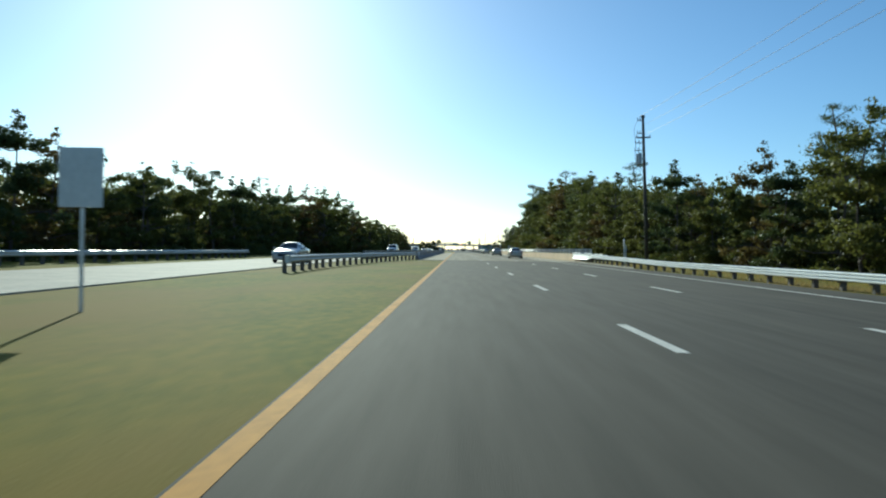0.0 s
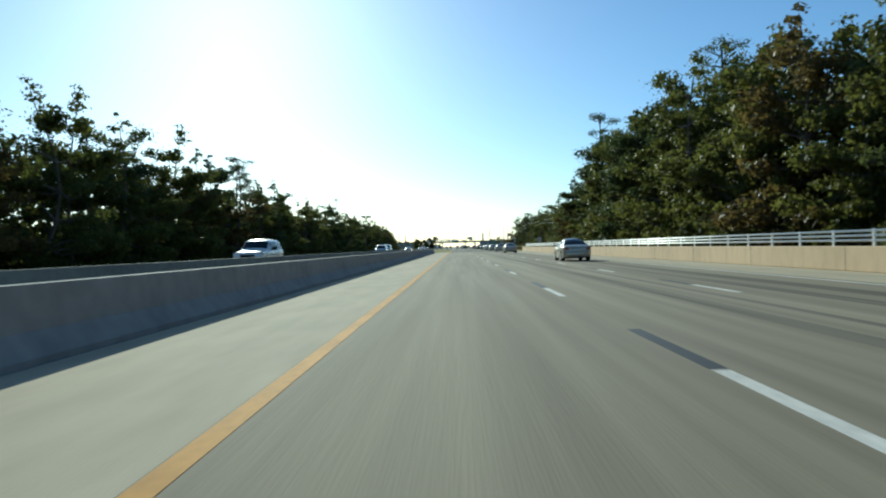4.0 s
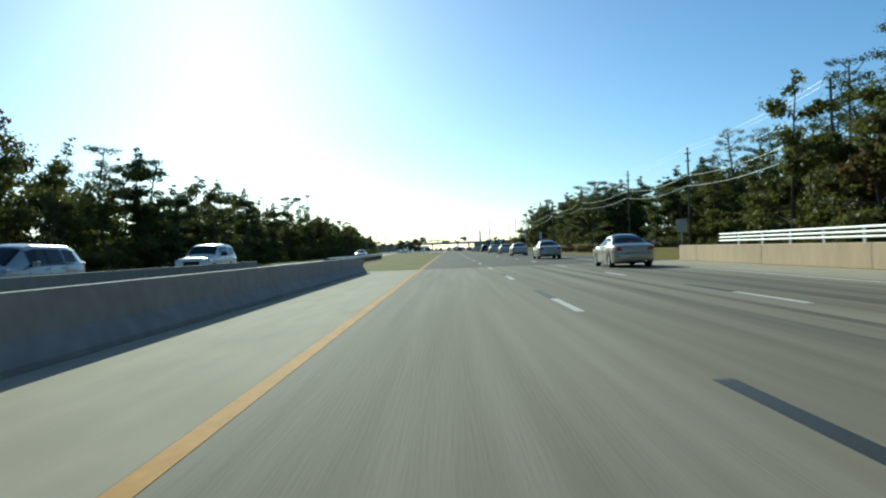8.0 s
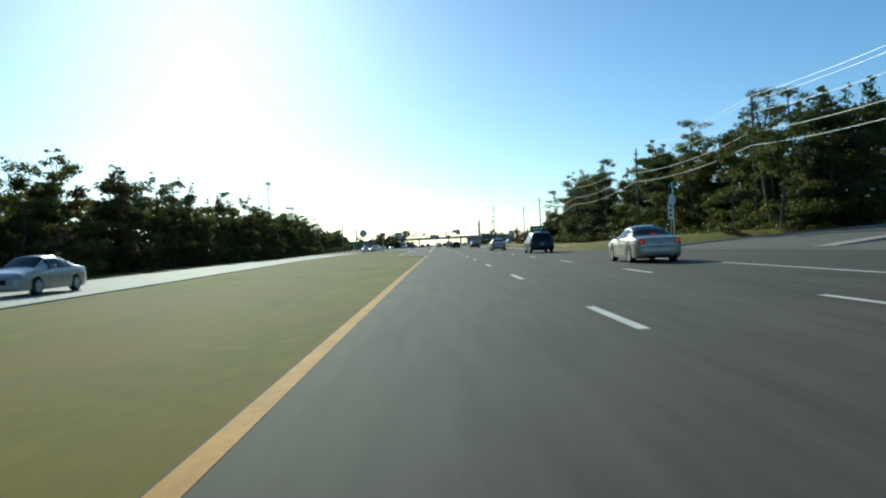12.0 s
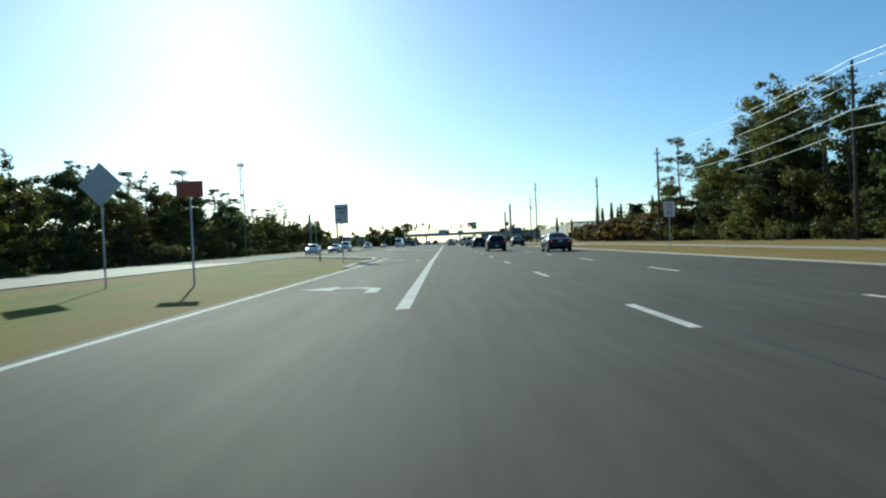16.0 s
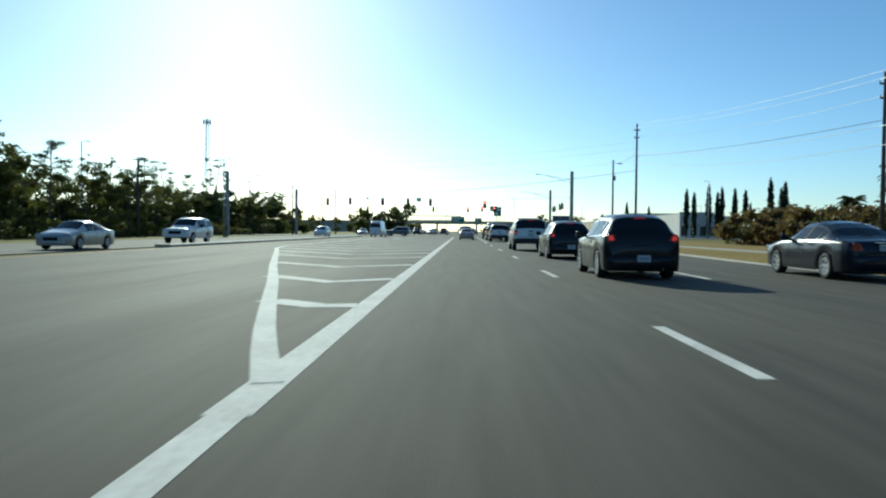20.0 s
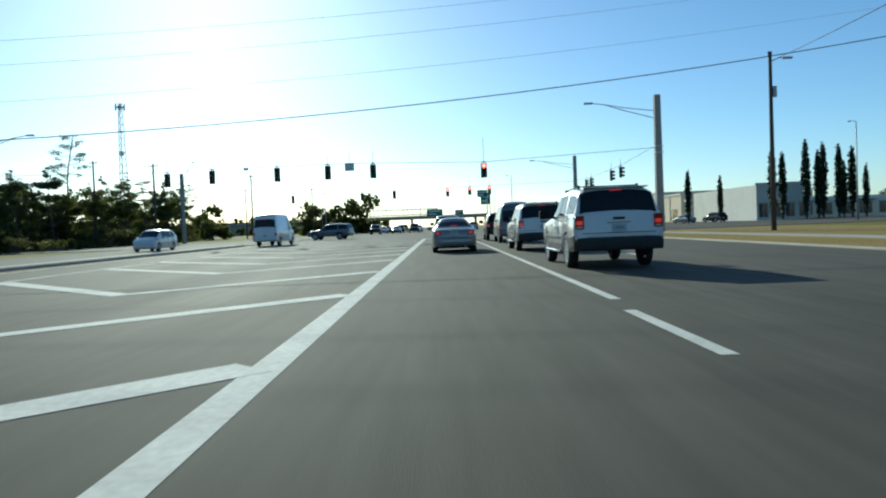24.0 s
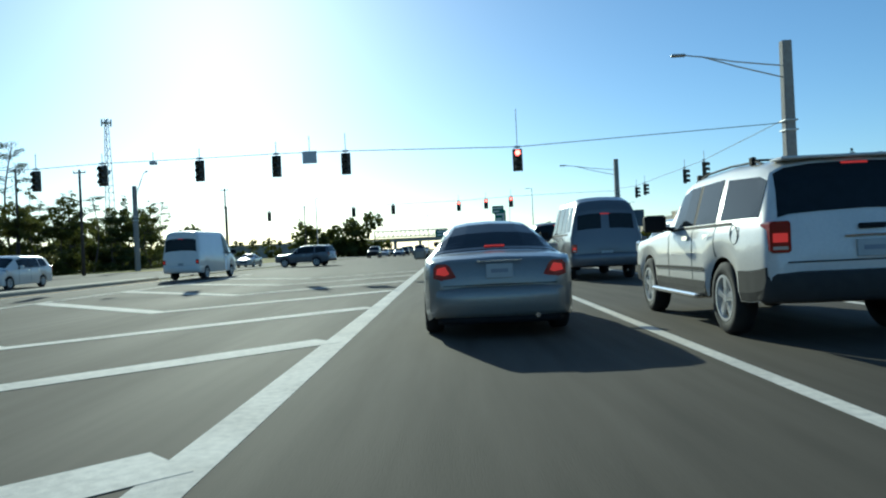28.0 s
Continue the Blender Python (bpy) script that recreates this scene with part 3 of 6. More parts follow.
def bright_rail():
    """The low rail before the bridge: a two-wave beam that widens to three waves and laps over the parapet's end."""
    g = thing("guardrail", "steel guardrail coloured white as if sunlit, widening before the bridge parapet", "guardrail")

    def ring(bm, y, back):
        x, top, deep = lerp_table(EAST_RAIL, y), lerp_table(EAST_TOP, y), lerp_table(EAST_DEEP, y)
        waves = ((0.0, 0.0), (0.07, 0.07), (0.075, 0.15), (0.01, 0.28), (0.01, 0.36), (0.075, 0.46), (0.075, 0.54), (0.01, 0.66), (0.01, 0.72), (0.075, 0.85), (0.07, 0.93), (0.0, 1.0))
        return [bm.verts.new((x - 0.10 - o - back, y, top - deep * k)) for o, k in waves]
    for y in list(np.arange(-40, 71, 3.81)):
        bm = bmesh.new()
        y1 = min(y + 3.86, 74.6)
        mids = [y] + [q for q in (60.5, 64.3) if y < q < y1] + [y1]
        rings = [ring(bm, q, 0.0) + ring(bm, q, -0.006)[::-1] for q in mids]
        n = len(rings[0])
        for a, b in zip(rings, rings[1:]):
            for k in range(n):
                bm.faces.new((a[k], a[(k + 1) % n], b[(k + 1) % n], b[k]))
        bmesh.ops.recalc_face_normals(bm, faces=bm.faces)
        part("beam", bm, GALV_SUNLIT, g)
    post, blk = boxed(-0.075, 0.075, -0.09, 0.09, -0.68, 0.0, 0.008), boxed(-0.09, 0.05, -0.07, 0.07, -0.33, -0.03, 0.008)
    post, blk = part("post", post, POST_WOOD, g), part("block", blk, POST_WOOD, g)
    for i, y in enumerate(list(np.arange(-39, 62, 1.83)) + list(np.arange(62.5, 70, 0.95))):
        o, b = (post, blk) if i == 0 else (new("post", post.data), new("block", blk.data))
        o.parent = b.parent = g
        o.location = (lerp_table(EAST_RAIL, y) + 0.08, y, lerp_table(EAST_TOP, y) - 0.02)
        b.location = (lerp_table(EAST_RAIL, y) - 0.012, y, lerp_table(EAST_TOP, y) - 0.02)


bright_rail()
_hr = thing("handrail", "pale bent pipe handrail behind the guardrail", "handrail")
_hp = [(13.78, 55.3, 0.56), (13.78, 55.5, 0.68), (13.79, 56.2, 0.75), (13.86, 62, 0.84), (13.98, 68, 0.90), (14.15, 76, 0.88)]
for a, b in zip(_hp, _hp[1:]):
    part("pipe", tubed(a, b, 0.035, seg=8), ALU, _hr, smooth=True)
for y in (57.5, 61.5, 65.5, 69.5):
    part("upright", tubed((13.85, y, -0.05), (13.85, y, 0.78 + (y - 57.5) * 0.008), 0.025, seg=8), ALU, _hr, smooth=True)
_st = thing("marker_stake", "tall thin white marker stake in the grass", "marker post", (14.35, 52.0, -0.05))
part("stake", tubed((0, 0, -0.2), (-0.06, 0, 2.15), 0.04, 0.036, seg=8), SIGN_WHITE, _st, smooth=True)
part("cap", boxed(-0.10, -0.02, -0.04, 0.04, 2.14, 2.17, 0.008), SIGN_WHITE, _st)
slab("kerb_east", [(43.5, 13.02, 13.06), (44.5, 12.98, 13.16), (62, 13.05, 13.25), (74.5, 13.55, 13.75)], -0.1, 0.05, KERB)
tagged(bpy.data.objects["kerb_east"], "low pale concrete kerb under the guardrail", "kerb", kind="structure")
guardrail([(-21.2, -60), (-21.2, 72)], "galvanised guardrail beyond the opposite carriageway", 1, end_cap=False)


# ---- trees ----
def leaf_cloud(rng, centres, radii, n, size, flat=0.75, droop=0.0, level=0.5, slim=(0.35, 0.7), fringe=0.0):
    """Leaf sprays scattered in uneven clumps: corner points of four-cornered faces. A fringe share of small sprays surrounds larger ones inside."""
    centres, radii = np.asarray(centres, float), np.asarray(radii, float)
    pick = rng.choice(len(centres), n, p=radii ** 2 / np.sum(radii ** 2))
    d = rng.normal(size=(n, 3))
    d /= np.linalg.norm(d, axis=1)[:, None]
    outer = rng.random(n) < fringe
    reach = np.where(outer, rng.uniform(0.5, 1.12, n), rng.random(n) ** 0.45 * (0.72 if fringe else 1.0))
    p = centres[pick] + d * (radii[pick] * reach)[:, None] * np.array((1, 1, flat))
    nrm = d * 0.6 + rng.normal(size=(n, 3)) * 0.6 + np.array((0, 0, level))
    nrm /= np.linalg.norm(nrm, axis=1)[:, None]
    u = np.cross(nrm, rng.normal(size=(n, 3)))
    u /= np.linalg.norm(u, axis=1)[:, None]
    v = np.cross(nrm, u)
    s = size * rng.uniform(0.6, 1.35, n)[:, None] * np.where(outer | (fringe == 0), 1.0, 1.7)[:, None]
    w = s * rng.uniform(slim[0], slim[1], n)[:, None]
    quad = np.stack([p - u * s, p + v * w + np.array((0, 0, -droop)) * s, p + u * s, p - v * w], 1)
    return quad.reshape(-1, 3)


def leaves(name, pts, material, parent=None):
    me = bpy.data.meshes.new(name)
    n = len(pts) // 4
    me.vertices.add(4 * n)
    me.vertices.foreach_set("co", np.ascontiguousarray(pts, dtype=np.float32).ravel())
    me.loops.add(4 * n)
    me.loops.foreach_set("vertex_index", np.arange(4 * n, dtype=np.int32))
    me.polygons.add(n)
    me.polygons.foreach_set("loop_start", np.arange(0, 4 * n, 4, dtype=np.int32))
    me.update(calc_edges=True)
    me.materials.append(material)
    ob = new(name, me)
    if parent is not None:
        ob.parent = parent
    return ob


def limb(bm, a, b, r0, r1, rng, bend=0.25, n=4, seg=6):
    """A bent, tapered limb from a to b; gives its points."""
    a, b = Vector(a), Vector(b)
    off = Vector(rng.normal(size=3)) * (b - a).length * bend * 0.3
    pts = [a.lerp(b, i / n) + off * math.sin(math.pi * i / n) for i in range(n + 1)]
    rings = []
    for i, p in enumerate(pts):
        d = (pts[min(i + 1, n)] - pts[max(i - 1, 0)]).normalized()
        q = d.to_track_quat("Z", "Y")
        r = r0 + (r1 - r0) * i / n
        rings.append([bm.verts.new(p + q @ Vector((r * math.cos(t), r * math.sin(t), 0))) for t in (2 * math.pi * k / seg for k in range(seg))])
    for r0_, r1_ in zip(rings, rings[1:]):
        for k in range(seg):
            bm.faces.new((r0_[k], r0_[(k + 1) % seg], r1_[(k + 1) % seg], r1_[k]))
    return pts


def oak(seed, h, material, label, n=8000, spread=0.32, size=0.10, kind="tree"):
    """A woodland tree: bare lower trunk, level layers of foliage up to a ragged top, some hanging low."""
    rng = np.random.default_rng(seed)
    t = thing(kind, label, "tree")
    bm = bmesh.new()
    top = Vector((rng.normal() * 0.3, rng.normal() * 0.3, h * 0.86))
    pts = limb(bm, (0, 0, -0.3), top, 0.012 * h, 0.003 * h, rng, 0.15, 6, 8)
    cs, rs = [], []
    for k in range(30):
        f = rng.uniform(0.10, 1.0) if k > 6 else rng.uniform(0.05, 0.3)
        base = pts[min(int(f * 6), 6)]
        ang = rng.uniform(0, 2 * math.pi)
        reach = h * spread * (1.05 - 0.62 * f * f) * rng.uniform(0.35, 1.05)
        tip = base + Vector((math.cos(ang) * reach, math.sin(ang) * reach, h * rng.uniform(0.01, 0.12)))
        limb(bm, base, tip, 0.0055 * h, 0.0015 * h, rng, 0.4, 3, 5)
        cs += [tip, base.lerp(tip, 0.6)]
        rs += [h * rng.uniform(0.07, 0.125), h * rng.uniform(0.06, 0.10)]
    for k in range(3):
        cs.append(top + Vector((rng.normal() * 0.02 * h, rng.normal() * 0.02 * h, h * (0.02 + 0.045 * k))))
        rs.append(h * (0.075 - 0.018 * k))
    part("trunk", bm, BARK, t, smooth=True)
    leaves("crown", leaf_cloud(rng, cs, rs, n, size, 0.55, level=0.2, slim=(0.35, 0.7), fringe=0.35), material, t)
    return t


def pine(seed, h, label, n=2500, bare=0.55):
    """A tall pine: a straight bare bole, crooked boughs and flat, separate cushions of needles near the top."""
    rng = np.random.default_rng(seed)
    t = thing("pine_tree", label, "tree")
    bm = bmesh.new()
    pts = limb(bm, (0, 0, -0.3), (rng.normal() * 0.5, rng.normal() * 0.5, h * 0.95), 0.013 * h, 0.004 * h, rng, 0.10, 8, 8)
    cs, rs = [], []
    for k in range(15):
        f = bare + (1 - bare) * (k + rng.random() * 0.6) / 15
        i = min(int(f * 8), 7)
        base = pts[i].lerp(pts[i + 1], f * 8 - i) if f < 1 else pts[8]
        ang = rng.uniform(0, 2 * math.pi)
        reach = h * 0.175 * (1.15 - 0.65 * (f - bare) / (1 - bare)) * rng.uniform(0.4, 1.1)
        tip = base + Vector((math.cos(ang) * reach, math.sin(ang) * reach, h * rng.uniform(0.02, 0.07)))
        limb(bm, base, tip, 0.0036 * h, 0.0012 * h, rng, 0.45, 3, 4)
        r = h * rng.uniform(0.045, 0.075)
        cs += [tip, tip + Vector((rng.normal() * r * 0.7, rng.normal() * r * 0.7, r * 0.15))]
        rs += [r, r * 0.75]
    cs.append(pts[8] + Vector((0, 0, 0.02 * h)))
    rs.append(0.06 * h)
    part("trunk", bm, BARK, t, smooth=True)
    leaves("crown", leaf_cloud(rng, cs, rs, n, 0.12, flat=0.46, level=0.4, slim=(0.16, 0.4), fringe=0.7), LEAF_PINE, t)
    return t


def column_cypress(seed, h):
    rng = np.random.default_rng(seed)
    t = thing("column_cypress", "slim dark-green column cypress beside the shops", "tree", group="column cypresses")
    part("trunk", tubed((0, 0, -0.2), (0, 0, h * 0.9), 0.12, 0.03), BARK, t)
    z = np.linspace(0.05, 1, 26)
    r = np.sin(np.clip(z * 1.25, 0, 1) * math.pi * 0.5) * (1 - z) ** 0.55 * 0.95 * h * 0.085 + 0.06
    cs = np.stack([rng.normal(0, 0.06, 26), rng.normal(0, 0.06, 26), z * h * 0.97], 1)
    leaves("crown", leaf_cloud(rng, cs, r + 0.05, 1500, 0.19, flat=1.3), LEAF_CYP, t)
    return t


def palm(seed, h):
    rng = np.random.default_rng(seed)
    t = thing("palm_tree", "date palm with a round head of fronds on the verge", "palm", group="palms")
    bm = bmesh.new()
    limb(bm, (0, 0, -0.3), (rng.normal() * 0.3, rng.normal() * 0.3, h), 0.28, 0.20, rng, 0.1, 6, 8)
    part("trunk", bm, PALM_BARK, t, smooth=True)
    quads = []
    for k in range(52):
        ang, el = rng.uniform(0, 2 * math.pi), rng.uniform(-0.5, 1.2)
        L = 2.3 * rng.uniform(0.8, 1.1)
        d = Vector((math.cos(ang), math.sin(ang), 0))
        prev = Vector((0, 0, h))
        for j in range(1, 9):
            s = j / 8
            p = Vector((0, 0, h)) + d * (L * s * math.cos(el * (1 - 0.4 * s))) + Vector((0, 0, L * (math.sin(el) * s - 0.55 * s * s)))
            side = d.cross(Vector((0, 0, 1))).normalized()
            w = 0.58 * math.sin(math.pi * min(1, s * 0.9 + 0.1))
            for sg in (-1, 1):
                a, b = prev, p
                tip = side * (sg * w) + Vector((0, 0, -0.22)) + d * 0.14
                quads += [a, b, b + tip, a.lerp(b, 0.6) + tip]
            prev = p
    leaves("fronds", np.array([tuple(q) for q in quads]), LEAF_PALM, t)
    return t


def bush(seed, w, h, material, label):
    rng = np.random.default_rng(seed)
    t = thing("bush", label, "bush")
    bm = bmesh.new()
    cs, rs = [], []
    for k in range(9):
        tip = Vector((rng.uniform(-w, w) * 0.45, rng.uniform(-w, w) * 0.45, h * rng.uniform(0.35, 0.8)))
        limb(bm, (rng.normal() * 0.1, rng.normal() * 0.1, -0.1), tip, 0.03, 0.01, rng, 0.3, 3, 4)
        cs.append(tip)
        rs.append(h * rng.uniform(0.22, 0.38))
    part("stem", bm, BARK, t)
    leaves("crown", leaf_cloud(rng, cs, rs, 620, 0.085, fringe=0.6), material, t)
    return t


OAKS = [oak(11, 11, LEAF_OAK, "dense green woodland tree at the edge of the wood"), oak(12, 12.5, LEAF_OAK, "tall green woodland tree with an uneven crown"),
        oak(13, 10, LEAF_RUST, "brownish half-bare cypress tree at the wood's edge", 4600), oak(14, 12, LEAF_OAK, "leafy green tree with low limbs", 6200, 0.34),
        oak(15, 11.5, LEAF_PINE, "dark green woodland tree with a ragged top")]
OAKS_BEHIND = [oak(16, 11, LEAF_OAK, "green woodland tree behind the front row", 1700, 0.32, 0.18), oak(17, 11.5, LEAF_PINE, "dark green woodland tree behind the front row", 1700, 0.30, 0.18)]
YOUNG = [oak(18, 7, LEAF_YOUNG, "low yellow-green young tree with leaves down to the ground", 5200, 0.34, kind="young_tree"), oak(19, 7, LEAF_OAK, "young green tree at the wood's foot", 5200, 0.36, kind="young_tree"), oak(20, 6, LEAF_RUST, "small russet tree between green ones", 4000, 0.34, kind="young_tree")]
PINES = [pine(21, 16, "tall slash pine with a bare trunk and flat tufts"), pine(22, 14, "slender pine rising over the wood"), pine(23, 17, "tall pine with a wide open crown", 2500, 0.58)]
BUSHES = [bush(31, 3.2, 2.0, LEAF_BUSH, "rounded yellow-green bush on the verge"), bush(32, 2.6, 1.4, LEAF_OAK, "low dark green bush at the wood's foot"), bush(33, 3.0, 1.1, LEAF_DRY, "low dry brown brush on the verge")]
_used = set()


def plant(proto, x, y, s, rz, group):
    """Sets the pattern itself the first time, a copy from then on."""
    m = pose(x, y, -0.05, 0, 0, rz)
    if proto.name not in _used:
        _used.add(proto.name)
        proto.matrix_basis = m
        ob = proto
    else:
        ob = copy_thing(proto, m)
    ob.scale = (s, s, s * random.uniform(0.92, 1.08))
    tagged(ob, group=group)
    return ob


rnd = random.Random(5)


def wood(y0, y1, step, x_front, sign, h_of, group, pine_share, rust_share, rows=2, depth=4.2):
    """A belt of trees along the road: rows behind x_front(y), heights by h_of(y)."""
    for row in range(rows):
        y = y0 + row * step * 0.5
        while y < y1:
            x = x_front(y) + sign * (row * depth + rnd.uniform(0, 2.6))
            h = h_of(y) * rnd.uniform(0.86, 1.12)
            q = rnd.random()
            if in_street(x, y, 2.5):
                pass
            elif q < pine_share and not (x > 0 and y < 100):
                k = rnd.randrange(3)
                plant(PINES[k], x, y, h * (1.06 if y > 350 else 1.10) / (16, 14, 17)[k], rnd.uniform(0, 360), group)
            elif q < pine_share + rust_share:
                plant(OAKS[2], x, y, h / 10, rnd.uniform(0, 360), group)
            elif row:
                k = rnd.randrange(2)
                plant(OAKS_BEHIND[k], x, y, h / (11, 11.5)[k], rnd.uniform(0, 360), group)
            else:
                k = rnd.choice((0, 1, 3, 4))
                plant(OAKS[k], x, y, h / (11, 12.5, 10, 12, 11.5)[k], rnd.uniform(0, 360), group)
            y += step * rnd.uniform(0.75, 1.25)


def east_h(y):
    return lerp_table([(0, 7.6), (30, 7.4), (52, 7.6), (66, 7.5), (78, 8.8), (90, 10.5), (105, 11.7), (120, 12.9), (150, 16.0), (175, 16.2), (196, 14.0), (212, 11.6), (235, 9.6)], y)


def west_h(y):
    return lerp_table([(-20, 8.3), (60, 8.8), (110, 11), (160, 13.4), (200, 12.2), (240, 11), (300, 10.0), (350, 10.4), (480, 10.8), (560, 10.2), (600, 9.4), (700, 9.4)], y)


wood(-15, 234, 4.1, lambda y: lerp_table([(0, 19.5), (70, 19.5), (110, 19.8), (220, 20), (262, 23)], y), 1, east_h, "east wood by the bridge", 0.10, 0.03)
wood(272, 492, 5.6, lambda y: lerp_table([(272, 42), (300, 40), (334, 41), (372, 40), (420, 37), (470, 34), (492, 36)], y), 1, lambda y: lerp_table([(272, 12.3), (345, 12.6), (362, 15.2), (400, 15.4), (430, 14.6), (455, 13), (492, 10.5)], y), "east wood by the poles", 0.10, 0.08)
wood(20, 262, 4.5, lambda y: lerp_table([(0, -26), (262, -27)], y), -1, west_h, "west wood by the bridge", 0.14, 0.10, 1)
wood(262, 640, 4.7, lambda y: lerp_table([(262, -26.5), (340, -27), (440, -30.5), (520, -39), (640, -48)], y), -1, west_h, "west wood by the junction", 0.14, 0.10, 1)
for x, y, k, s in ((24, 39.5, 2, 0.58), (24.5, 34.6, 0, 0.6), (30, 243, 2, 0.78), (33, 251, 0, 0.8), (35.5, 259, 2, 0.74), (43.3, 298.7, 2, 1.07), (47.8, 297.5, 0, 1.10), (50, 305, 2, 1.0), (45, 310, 0, 0.95), (27, 232, 2, 0.86), (25, 221, 0, 1.0), (38, 371, 0, 1.06), (41, 381, 2, 1.0), (35, 455, 1, 1.0), (37, 468, 0, 0.9),
                   (-60, 663, 2, 1.05), (-47, 590, 0, 0.8), (-44, 548, 1, 0.9), (-52, 606, 2, 0.75), (-40, 505, 0, 0.85)):
    plant(PINES[k], x, y, s, rnd.uniform(0, 360), "lone pines")
wood(640, 702, 5.0, lambda y: lerp_table([(640, -45), (702, -52)], y), -1, lambda y: 10.5, "west wood past the junction", 0.12, 0.1, 1)
for x, y, k, h in ((30, 362.5, 3, 11.0), (35, 364, 1, 13.5), (40, 368, 0, 14.5), (45, 369, 3, 15.5), (50, 372, 4, 16.5), (56, 374, 1, 17), (62, 377, 3, 17), (69, 381, 0, 17), (46.5, 376, 1, 16), (53, 379, 3, 16.5), (59, 383, 4, 17), (65, 386, 0, 17), (49.5, 384, 0, 16), (37.5, 317.5, 0, 11.5), (41.5, 319.5, 3, 12.5), (45.5, 315, 1, 13.0), (50.5, 317.5, 3, 13.5), (55.5, 320.5, 0, 14.0), (47, 322.5, 4, 13.5), (53, 326, 1, 14.5), (60, 329, 3, 15.0), (68, 333, 0, 15.5), (37, 392, 1, 14.5), (40, 399, 3, 15.8), (38, 407, 4, 15.2), (33, 499, 0, 9.0), (31.5, 491, 3, 8.2), (34, 463, 1, 16.0), (36.5, 468, 3, 16.5), (38, 474, 4, 15.5), (35.5, 478, 0, 12.5), (40, 470, 1, 16.5), (41, 480, 3, 14.5), (39.5, 499, 1, 14), (42.5, 504, 3, 15), (38.5, 493, 1, 11.5), (36, 503, 4, 9.5), (42, 497, 3, 12.0), (45, 505, 0, 10)):
    plant(OAKS[k], x, y, h / (11, 12.5, 10, 12, 11.5)[k], rnd.uniform(0, 360), "trees at the wood's end")
for x, y, k, h in ((34.2, 492, 1, 13.6), (43.0, 489, 2, 17.6), (40.5, 486, 0, 15.5)):
    plant(PINES[k], x, y, h / (16, 14, 17)[k], rnd.uniform(0, 360), "lone pines")
for y0, y1, edge, side, tall in ((-12, 232, lambda y: 20.3, 1, lambda y: east_h(y) * 0.66), (276, 490, lambda y: lerp_table([(276, 41), (334, 42), (372, 41), (420, 38), (490, 36)], y), 1, lambda y: 7.5), (22, 440, lambda y: lerp_table([(20, -27), (340, -27.5), (440, -31)], y), -1, lambda y: west_h(y) * 0.62)):
    for y in np.arange(y0, y1, 3.3):
        x, yy, k = edge(y) + side * rnd.uniform(0, 2.2), y + rnd.uniform(-1, 1), rnd.choice((0, 0, 1, 1, 1, 2))
        if not in_street(x, yy, 2.5):
            plant(YOUNG[k], x, yy, tall(y) * rnd.uniform(0.7, 1.15) / (7, 7, 6)[k], rnd.uniform(0, 360), "young trees at the wood's foot")
for k in range(70):
    x, y = rnd.uniform(18.2, 27), rnd.uniform(280, 309)
    plant(BUSHES[2], x + max(0.0, y - 300) * 0.12, y, rnd.uniform(0.45, 0.85), rnd.uniform(0, 360), "dry brush")
CYPRESS = [column_cypress(41, 9.0), column_cypress(42, 9.0)]
for i, (x, y, h) in enumerate(((56.7, 660, 11.8), (58.9, 661, 11.4), (61.8, 659, 12.4), (64.3, 660, 11.9), (65.7, 661, 12.2), (67.5, 658, 9.6), (72.3, 660, 9.3), (73.4, 666, 13.6), (77.2, 660, 14.4), (80.2, 661, 12.6), (81.6, 662, 15.0), (70.0, 664, 13.0), (41.0, 655, 9.0), (46.5, 656, 8.4))):
    plant(CYPRESS[i % 2], x, y, h / 9.0, i * 67.0, "column cypresses")
PALMS = [palm(51, 6.2)]
for x, y, s in ((41.5, 545.5, 1.16), (44.5, 560, 0.8), (-62, 900, 1.3), (-54, 905, 1.25), (-45, 915, 1.2)):
    plant(PALMS[0], x, y, s, rnd.uniform(0, 360), "palms")
for k in range(64):
    y = 262 + k * 3.6 + rnd.uniform(-1, 1)
    x = lerp_table([(262, 38), (420, 33), (500, 30)], y) + rnd.uniform(-1.5, 1.5)
    if not in_street(x, y, 2.0):
        plant(BUSHES[rnd.randrange(2)], x, y, rnd.uniform(0.7, 1.25), rnd.uniform(0, 360), "verge bushes")
for k in range(96):
    y = 492 + k * 0.74
    far = k % 3
    plant(BUSHES[(2, 0, 2, 0, 2)[k % 5]], 31.5 + far * 2.6 + max(0.0, y - 560) * 0.12 + rnd.uniform(-0.9, 0.9), y, rnd.uniform(1.05, 1.45) * (1.9 if k % 5 in (0, 2, 4) else 1.0) * (1.0 + 0.22 * far) * (1.25 if y < 525 else 1.0), rnd.uniform(0, 360), "hedge bushes")
for k in range(16):  # the clipped hedge beyond the junction
    plant(BUSHES[1], 23.5 + (k % 8) * 0.95, 655 + (k // 8) * 1.6 + rnd.uniform(-0.4, 0.4), rnd.uniform(1.75, 2.2), rnd.uniform(0, 360), "hedge beyond the junction")
for k in range(70):
    y = 330 + k * 4.4
    plant(BUSHES[rnd.randrange(2)], lerp_table([(330, -25.5), (440, -28.8), (520, -36), (640, -43)], y) + rnd.uniform(-2, 1.5), y, rnd.uniform(0.8, 1.3), rnd.uniform(0, 360), "west bushes")

